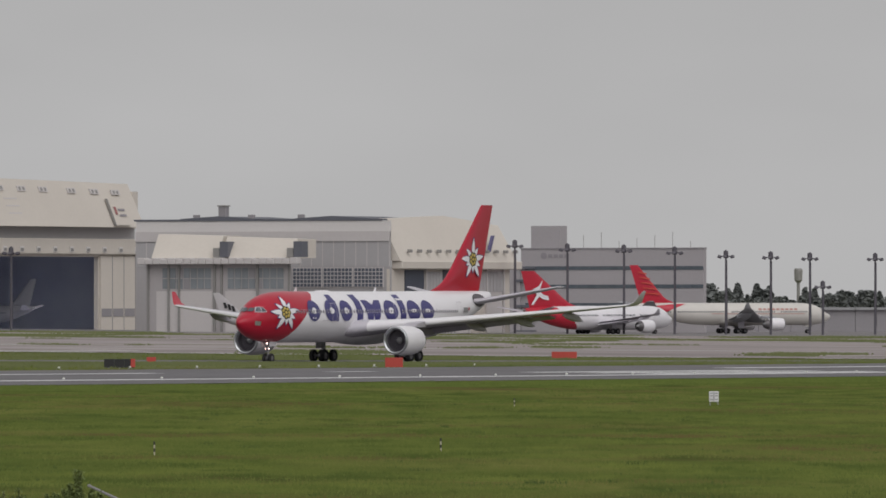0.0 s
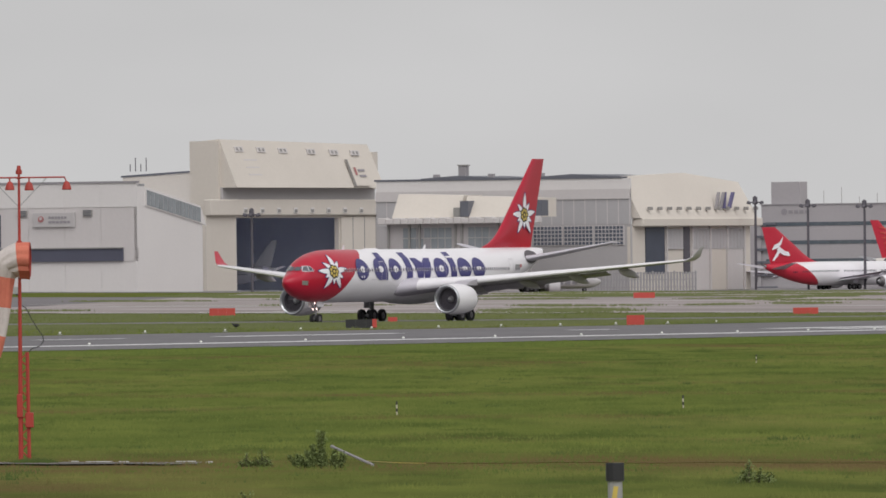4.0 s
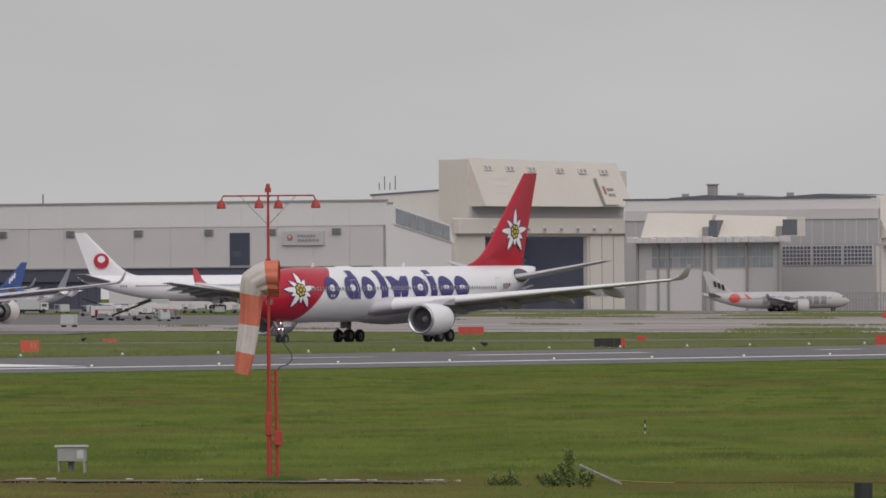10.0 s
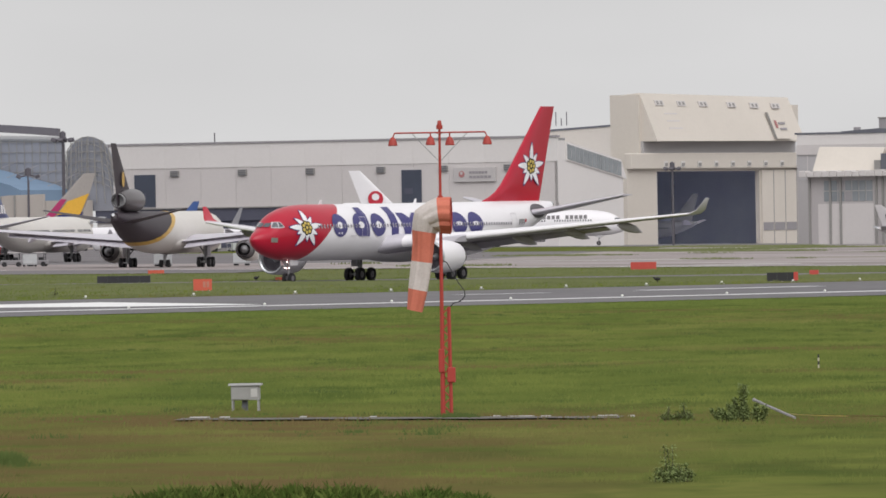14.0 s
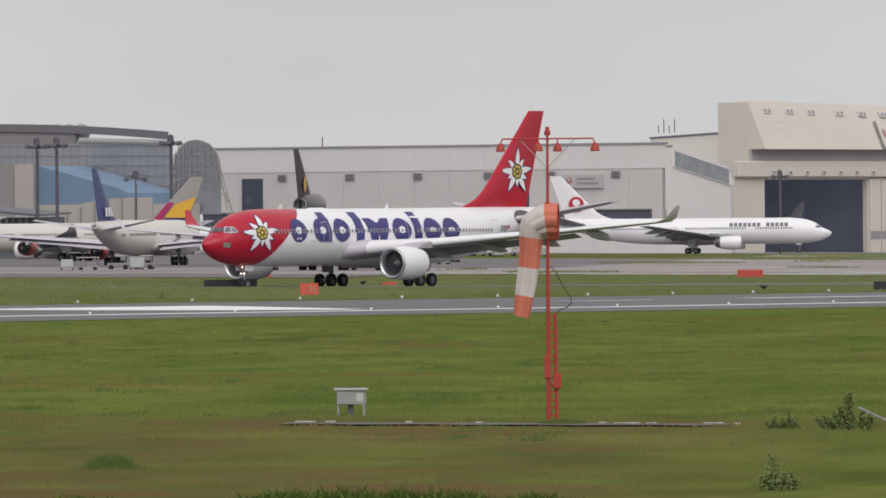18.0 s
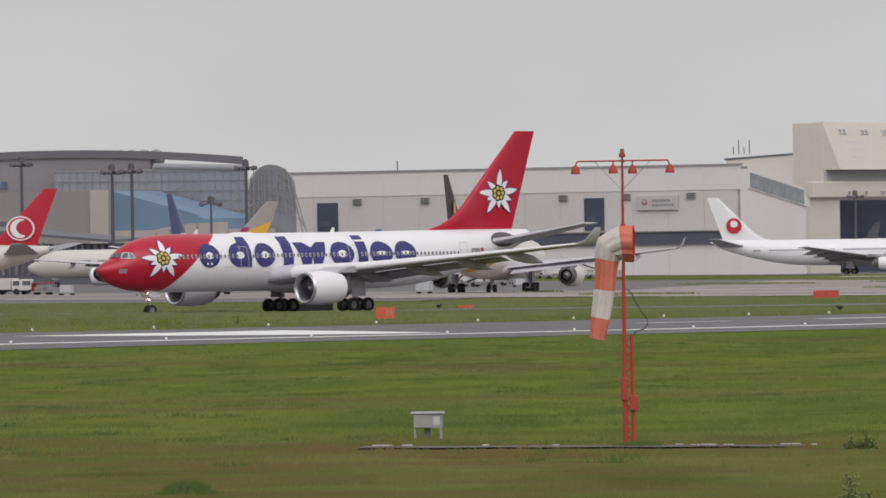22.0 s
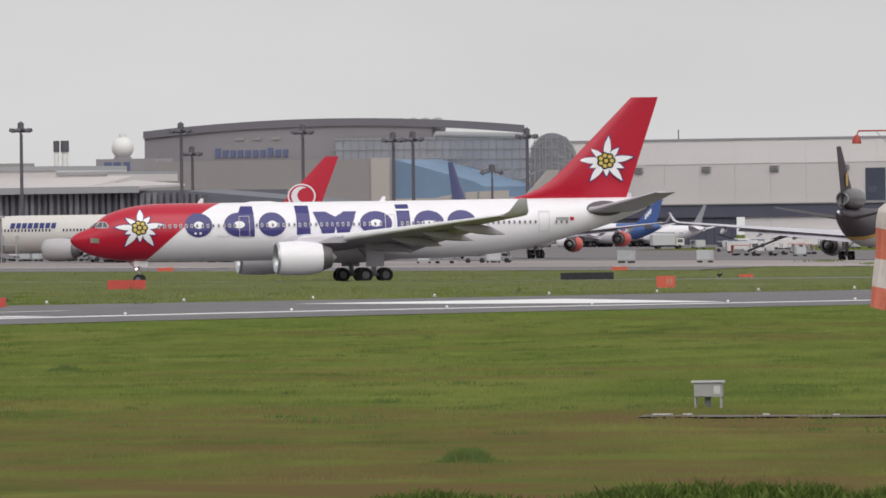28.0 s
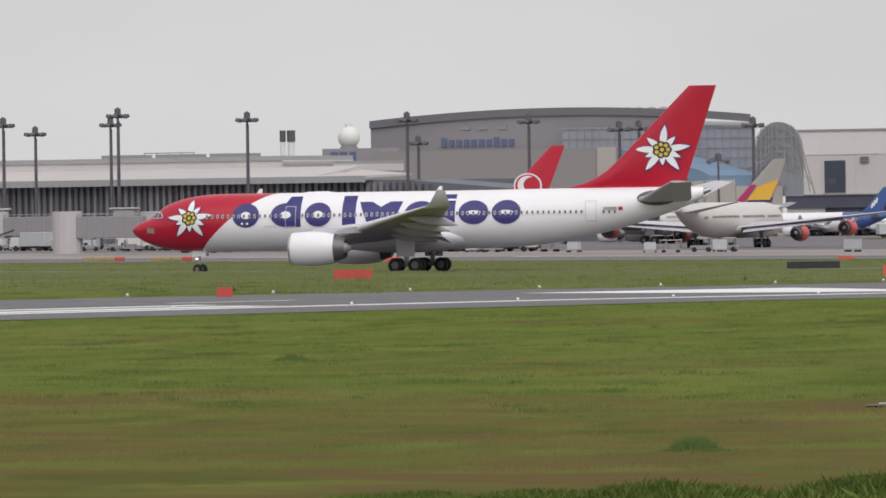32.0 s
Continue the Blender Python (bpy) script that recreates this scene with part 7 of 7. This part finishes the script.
def ragged_edge(name, label, count, seed, mat, tall):
    """Uncut blades in uneven bunches, the foreground's own ragged band."""
    rnd = random.Random(seed)
    verts, faces = [], []
    while count > 0:
        y = rnd.uniform(204, 230)
        x = -y * rnd.uniform(0.056, 0.132)
        lift = noise.noise(Vector((x * 0.42, y * 0.12, 3.1))) + 0.5 * noise.noise(Vector((x * 1.7, y * 0.4, 8.4)))
        if lift < rnd.uniform(-0.5, 0.3):
            continue
        count -= 1
        z = land(x, y) - 0.03
        high = tall * (0.66 + 0.9 * max(-0.45, lift)) * (0.12 + 0.88 * ramp(x, -31.0, -18.5))
        for b in range(7):
            h_ = high * rnd.uniform(0.4, 1.15)
            dx, dy = rnd.gauss(0, 0.14), rnd.gauss(0, 0.3)
            lx, wd, n = rnd.gauss(0, 0.26) * h_, 0.006 + 0.022 * h_, len(verts)
            verts += [(x + dx - wd, y + dy, z), (x + dx + wd, y + dy, z), (x + dx + lx * 0.4 + wd * 0.7, y + dy + 0.3 * h_, z + 0.7 * h_), (x + dx + lx, y + dy + rnd.uniform(0.4, 1.1) * h_, z + h_)]
            faces += [(n, n + 1, n + 2), (n, n + 2, n + 3)]
    me = bpy.data.meshes.new(name)
    me.from_pydata(verts, [], faces)
    me.materials.append(mat)
    tagged(new(name, me), label, "grass", kind="stuff")


ragged_edge("near_grass", "uncut lush grass in the foreground", 8000, 4, LUSH, 0.50)
ragged_edge("pale_grass", "yellowish tips among the uncut foreground grass", 4000, 6, BLADE, 0.56)
ragged_edge("dark_grass", "darker blades among the uncut foreground grass", 1500, 8, LUSH, 0.46)

# ---- service vehicles and freight on the apron ----
VAN_WHITE = material("white_vehicle_paint", (0.56, 0.54, 0.53), 0.45, vary=0.08, scale=1, piece=0.2)
VAN_BLUE = material("blue_vehicle_paint", (0.10, 0.14, 0.24), 0.45)
CRATE = material("silver_freight_container", (0.42, 0.43, 0.44), 0.5, 0.3, vary=0.15, scale=1, piece=0.4)


def truck(x, y, turn, body, label, tall=2.8, long=7.5):
    t = thing("service_truck", label, "truck", pose(x, y, land(x, y), 0, 0, turn), "apron vehicles")
    part("cargo_box", boxes((-long / 2, long / 2 - 2.0, -1.15, 1.15, 0.75, tall), bevel=0.06), body, t)
    cabp = part("cab", boxes((long / 2 - 1.85, long / 2, -1.1, 1.1, 0.6, 2.2), bevel=0.12), VAN_WHITE, t)
    part("windscreen", boxes((long / 2 - 0.2, long / 2 + 0.03, -0.95, 0.95, 1.35, 2.0)), GLASS, cabp)
    part("side_window", boxes((long / 2 - 1.5, long / 2 - 0.4, -1.13, -1.08, 1.35, 2.0)), GLASS, cabp)
    part("chassis", boxes((-long / 2, long / 2 - 0.1, -0.9, 0.9, 0.45, 0.75)), DARK, t)
    for dx in (-long * 0.3, long * 0.34):
        for dy in (-1.0, 1.0):
            part("tyre", rod(bmesh.new(), (dx, dy - 0.14, 0.45), (dx, dy + 0.14, 0.45), 0.45, n=14), DARK, t)
    return t


def crate(x, y, turn, s):
    c = thing("freight_container", "pale metal freight container on the apron", "container", pose(x, y, land(x, y), 0, 0, turn), "freight containers")
    part("shell", loft(bmesh.new(), [[Vector(p) for p in ((px, -0.9 * s, 0.5), (px, 0.9 * s, 0.5), (px, 0.9 * s, 2.0 * s), (px, -0.9 * s, 2.0 * s))] for px in (-1.1 * s, 1.1 * s)]), CRATE, c)
    part("pallet", boxes((-1.15 * s, 1.15 * s, -0.95 * s, 0.95 * s, 0.3, 0.5)), STEEL, c)
    for dx in (-0.8, 0.8):
        part("wheel", rod(bmesh.new(), (dx, -0.7, 0.16), (dx, 0.7, 0.16), 0.16, n=8), DARK, c)
    return c


TUG_GREY = material("dull_tractor_paint", (0.22, 0.21, 0.22), 0.6, vary=0.1, scale=1, piece=0.3)
TUG_YELLOW = material("dull_yellow_paint", (0.32, 0.24, 0.10), 0.6, vary=0.1, scale=1)
TARP = material("red_tarpaulin", (0.45, 0.05, 0.05), 0.8, vary=0.1, scale=1)


def tug(x, y, turn, paint, label):
    """A low tow tractor with an open cab."""
    t = thing("tow_tractor", label, "tractor", pose(x, y, land(x, y), 0, 0, turn), "tow tractors")
    part("chassis", boxes((-1.6, 1.6, -0.8, 0.8, 0.3, 0.95), bevel=0.1), paint, t)
    part("seat", boxes((-0.9, -0.3, -0.6, 0.6, 0.95, 1.35), bevel=0.05), DARK, t)
    part("roof", boxes((-1.2, 0.5, -0.75, 0.75, 1.95, 2.05), bevel=0.03), VAN_WHITE, t)
    for dx in (-1.1, 0.4):
        for dy in (-0.68, 0.68):
            part("roof_post", boxes((dx - 0.04, dx + 0.04, dy - 0.04, dy + 0.04, 0.95, 1.95)), DARK, t)
    for dx in (-1.0, 1.0):
        for dy in (-0.75, 0.75):
            part("tyre", rod(bmesh.new(), (dx, dy - 0.12, 0.36), (dx, dy + 0.12, 0.36), 0.36, n=12), DARK, t)
    return t


def cart(x, y, turn, cover, label):
    """A baggage cart with a covered frame."""
    c = thing("baggage_cart", label, "cart", pose(x, y, land(x, y), 0, 0, turn), "baggage carts")
    part("bed", boxes((-1.5, 1.5, -0.75, 0.75, 0.42, 0.55)), STEEL, c)
    part("canopy", boxes((-1.5, 1.5, -0.78, 0.78, 1.72, 1.82), bevel=0.03), cover, c)
    part("end_panel", boxes((-1.5, -1.44, -0.75, 0.75, 0.55, 1.72)), cover, c)
    part("load", boxes((-1.2, 0.4, -0.6, 0.6, 0.55, 1.15), (0.45, 1.1, -0.5, 0.55, 0.55, 0.95), bevel=0.06), TUG_GREY, c)
    for dx in (-1.46, 1.46):
        for dy in (-0.72, 0.72):
            part("post", boxes((dx - 0.03, dx + 0.03, dy - 0.03, dy + 0.03, 0.55, 1.72)), STEEL, c)
    for dx in (-1.0, 1.0):
        part("wheel", rod(bmesh.new(), (dx, -0.7, 0.22), (dx, 0.7, 0.22), 0.22, n=10), DARK, c)
    return c


def loader(x, y, turn):
    """A belt loader with its belt raised."""
    t = thing("belt_loader", "grey belt loader with a raised belt", "loader", pose(x, y, land(x, y), 0, 0, turn), "belt loaders")
    part("chassis", boxes((-2.6, 2.0, -0.9, 0.9, 0.35, 0.9), bevel=0.08), TUG_GREY, t)
    part("cab", boxes((0.4, 1.6, -0.9, 0.1, 0.9, 1.9), bevel=0.1), VAN_WHITE, t)
    part("belt", loft(bmesh.new(), [[Vector(p) for p in ((x, 0.1, z), (x, 0.9, z), (x, 0.9, z + 0.25), (x, 0.1, z + 0.25))] for x, z in ((-3.4, 0.8), (3.6, 3.2))]), DARK, t)
    for dx in (-1.8, 1.3):
        for dy in (-0.8, 0.8):
            part("tyre", rod(bmesh.new(), (dx, dy - 0.12, 0.4), (dx, dy + 0.12, 0.4), 0.4, n=12), DARK, t)
    return t


def barrier(x, y, turn):
    b = thing("low_barrier", "low yellow and red apron barrier", "barrier", pose(x, y, land(x, y), 0, 0, turn), "apron barriers")
    for k in range(4):
        part("block", boxes((k * 1.3, k * 1.3 + 1.25, -0.2, 0.2, 0, 0.48), bevel=0.08), SIGN_RED if k == 3 else TUG_YELLOW, b)
    return b


rnd = random.Random(11)
K1 = truck(-196, 1667, 10, VAN_WHITE, "white service truck on the apron", 2.4, 6.0)
K2 = truck(-204, 1677, 170, CRATE, "silver catering truck on the apron", 3.0, 7.0)
K3 = truck(-188, 1662, 5, VAN_BLUE, "blue service truck on the apron", 2.2, 5.5)
C1 = crate(-193, 1655, 8, 0.9)
C2 = crate(-198, 1658, -12, 0.75)
T1 = tug(-201, 1661, 20, TUG_GREY, "grey tow tractor on the apron")
T2 = tug(-207, 1663, -15, TUG_YELLOW, "yellow tow tractor on the apron")
B1 = cart(-191, 1665, 12, VAN_WHITE, "white covered baggage cart on the apron")
B2 = cart(-211, 1669, -8, VAN_BLUE, "blue covered baggage cart on the apron")
B3 = cart(-215, 1667, 4, TARP, "red covered baggage cart on the apron")
L1 = loader(-218, 1675, 30)


def spot(u, spread):
    """A place on the apron along the row of parked airliners, u from 0 to 1."""
    x = -118 - 190 * u + rnd.uniform(-2, 2)
    return x, 1560 + max(0, -165 - x) * 1.9 + rnd.uniform(0, spread)


for kinds, count, spread in (((K1, K2, K3), 15, 60), ((C1, C2), 34, 45), ((T1, T1, T1, T1, T1, T2), 22, 40), ((B1, B1, B2, B3), 40, 50), ((L1,), 4, 60)):
    for k in range(count):
        x, y = spot((k + rnd.uniform(0, 1)) / count, spread)
        if x > -185 and rnd.random() < 0.85:
            continue
        copy_thing(rnd.choice(kinds), pose(x, y, land(x, y), 0, 0, rnd.uniform(-30, 30) + rnd.choice((0, 180))))
for k in range(15):
    x = -190 + 3.3 * k + rnd.uniform(-1.4, 1.4)
    y = 2400 + rnd.uniform(-35, 45)
    copy_thing(rnd.choice((K1, K2, C1, C2, T1, B1, L1, B3)), pose(x, y, land(x, y), 0, 0, rnd.uniform(-25, 25) + rnd.choice((0, 180))))
for k in range(30):
    y = rnd.uniform(1850, 2300)
    x = -0.0665 * y - rnd.uniform(0, 16) - (2.0 if y > 2100 else 0.0)
    copy_thing(rnd.choice((K1, K3, C1, C2, T1, B1, B3, B3, L1)), pose(x, y, land(x, y), 0, 0, rnd.uniform(-25, 25) + rnd.choice((0, 180))))
first = barrier(-209, 1369, 4)
for x, y, a in ((-199.5, 1362, -5),):
    copy_thing(first, pose(x, y, land(x, y), 0, 0, a))
# jet bridges at the terminal
def jet_bridge(x, y, ln, turn=0.0):
    """The tunnel ends at local x = 0, where the cabin begins; its far end rests on the rotunda."""
    j = thing("jet_bridge", "grey boarding bridge with a pale cabin on a wheeled stand", "jet bridge", pose(x, y, land(x, y), 0, 0, turn), "jet bridges")
    part("tunnel", boxes((-ln, -8.5, -1.6, 1.6, 2.4, 5.6), bevel=0.1), VAULT, j)
    part("inner_tunnel", boxes((-9, 0, -1.35, 1.35, 2.15, 4.9), bevel=0.1), WALL_MID, j)
    cabin = part("cabin", boxes((0, 3.6, -2.2, 2.2, 1.8, 6.6), bevel=0.25), WALL_MID, j)
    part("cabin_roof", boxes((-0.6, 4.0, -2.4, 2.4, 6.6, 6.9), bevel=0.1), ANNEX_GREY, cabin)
    part("cabin_window", boxes((1.6, 2.6, -2.27, -2.2, 3.6, 5.9)), TRIM, cabin)
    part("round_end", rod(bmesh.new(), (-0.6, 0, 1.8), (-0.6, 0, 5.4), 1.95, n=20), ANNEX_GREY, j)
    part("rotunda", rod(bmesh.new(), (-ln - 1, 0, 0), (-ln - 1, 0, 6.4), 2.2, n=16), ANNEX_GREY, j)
    stair = part("stair_tower", boxes((3.8, 6.2, -1.2, 1.2, 2.6, 2.8)), STEEL, j, "service stair")
    for dx in (3.9, 6.1):
        for dy in (-1.1, 1.1):
            part("stair_post", boxes((dx - 0.08, dx + 0.08, dy - 0.08, dy + 0.08, 0, 4.0)), STEEL, stair)
    for k in range(9):
        part("step", boxes((6.0 + k * 0.28, 6.3 + k * 0.28, -0.6, 0.6, 2.5 - k * 0.28, 2.56 - k * 0.28)), STEEL, stair)
    for dx in (-2.6, 1.6):
        part("leg", boxes((dx - 0.35, dx + 0.35, -1.5, 1.5, 0.5, 2.2)), WALL_MID, j)
        for dy in (-1.2, 1.2):
            part("tyre", rod(bmesh.new(), (dx, dy - 0.2, 0.5), (dx, dy + 0.2, 0.5), 0.5, n=14), DARK, j)
    for k in range(int(ln / 2.4)):
        part("tunnel_rib", boxes((-ln + k * 2.4, -ln + k * 2.4 + 0.22, -1.7, -1.6, 2.4, 5.6)), TRIM, j)
    part("handrail", boxes((-ln, -0.5, -1.4, -1.3, 5.9, 6.0)), STEEL, j)
    for k in range(int(ln / 3)):
        part("rail_post", boxes((-ln + k * 3, -ln + k * 3 + 0.08, -1.4, -1.32, 5.0, 5.9)), STEEL, j)


for x, y, ln, turn in ((-277, 1850, 19, 0), (-299, 1853, 14, 4), (-262, 1900, 15, -3), (-232.6, 1640, 19, 0)):
    jet_bridge(x, y, ln, turn)


# ---- everything that moves ----
def motions():
    walk(hero, [(t, pose(x, y, land(x, y), 0, 0, a - 90)) for t, x, y, a in TAXI])
    walk(towed, [(t, pose(x + 3.1, 2690, land(x, 2690), 0, 0, 0)) for t, x in ((0, -237.8), (9, -179.8), (13, -155.0), (19, -121.6), (23, -102.5), (32, -62.2))])
    walk(freighter, [(t, pose(x, y, land(x, y), 0, 0, 81.5)) for t, x, y in ((0, -149.0, 1380), (13, -128.9, 1519), (19, -119.0, 1582), (28, -102.1, 1679), (32, -94.0, 1722))])
    # wheels roll by the way their airliner has gone
    far = [0.0]
    for (ta, xa, ya, _), (tb, xb, yb, _) in zip(TAXI, TAXI[1:]):
        far.append(far[-1] + math.hypot(xb - xa, yb - ya))
    for w in HERO_WHEELS:
        r, place = w.location.z, w.location.copy()
        rows = []
        for k in range(481):
            t = k / 15
            i = min(31, int(t))
            gone = far[i] + (far[i + 1] - far[i]) * (t - i)
            rows.append((t, Matrix.Translation(place) @ Matrix.Rotation(gone / r, 4, "Y")))
        walk(w, rows)
    # the nose wheels steer into the turn
    steer = []
    for k, (t, x, y, a) in enumerate(TAXI):
        (_, xa, ya, aa), (_, xb, yb, ab) = TAXI[max(0, k - 1)], TAXI[min(len(TAXI) - 1, k + 1)]
        turn = math.atan(22.2 * radians(ab - aa) / math.hypot(xb - xa, yb - ya))
        leg = Matrix.Translation((GEAR_X - 6.75, 0, 0))
        steer.append((t, leg @ Matrix.Rotation(turn, 4, "Z") @ leg.inverted()))
    for gear in [o for o in hero.children if o.name.startswith("nose_gear")]:
        walk(gear, steer)


motions()
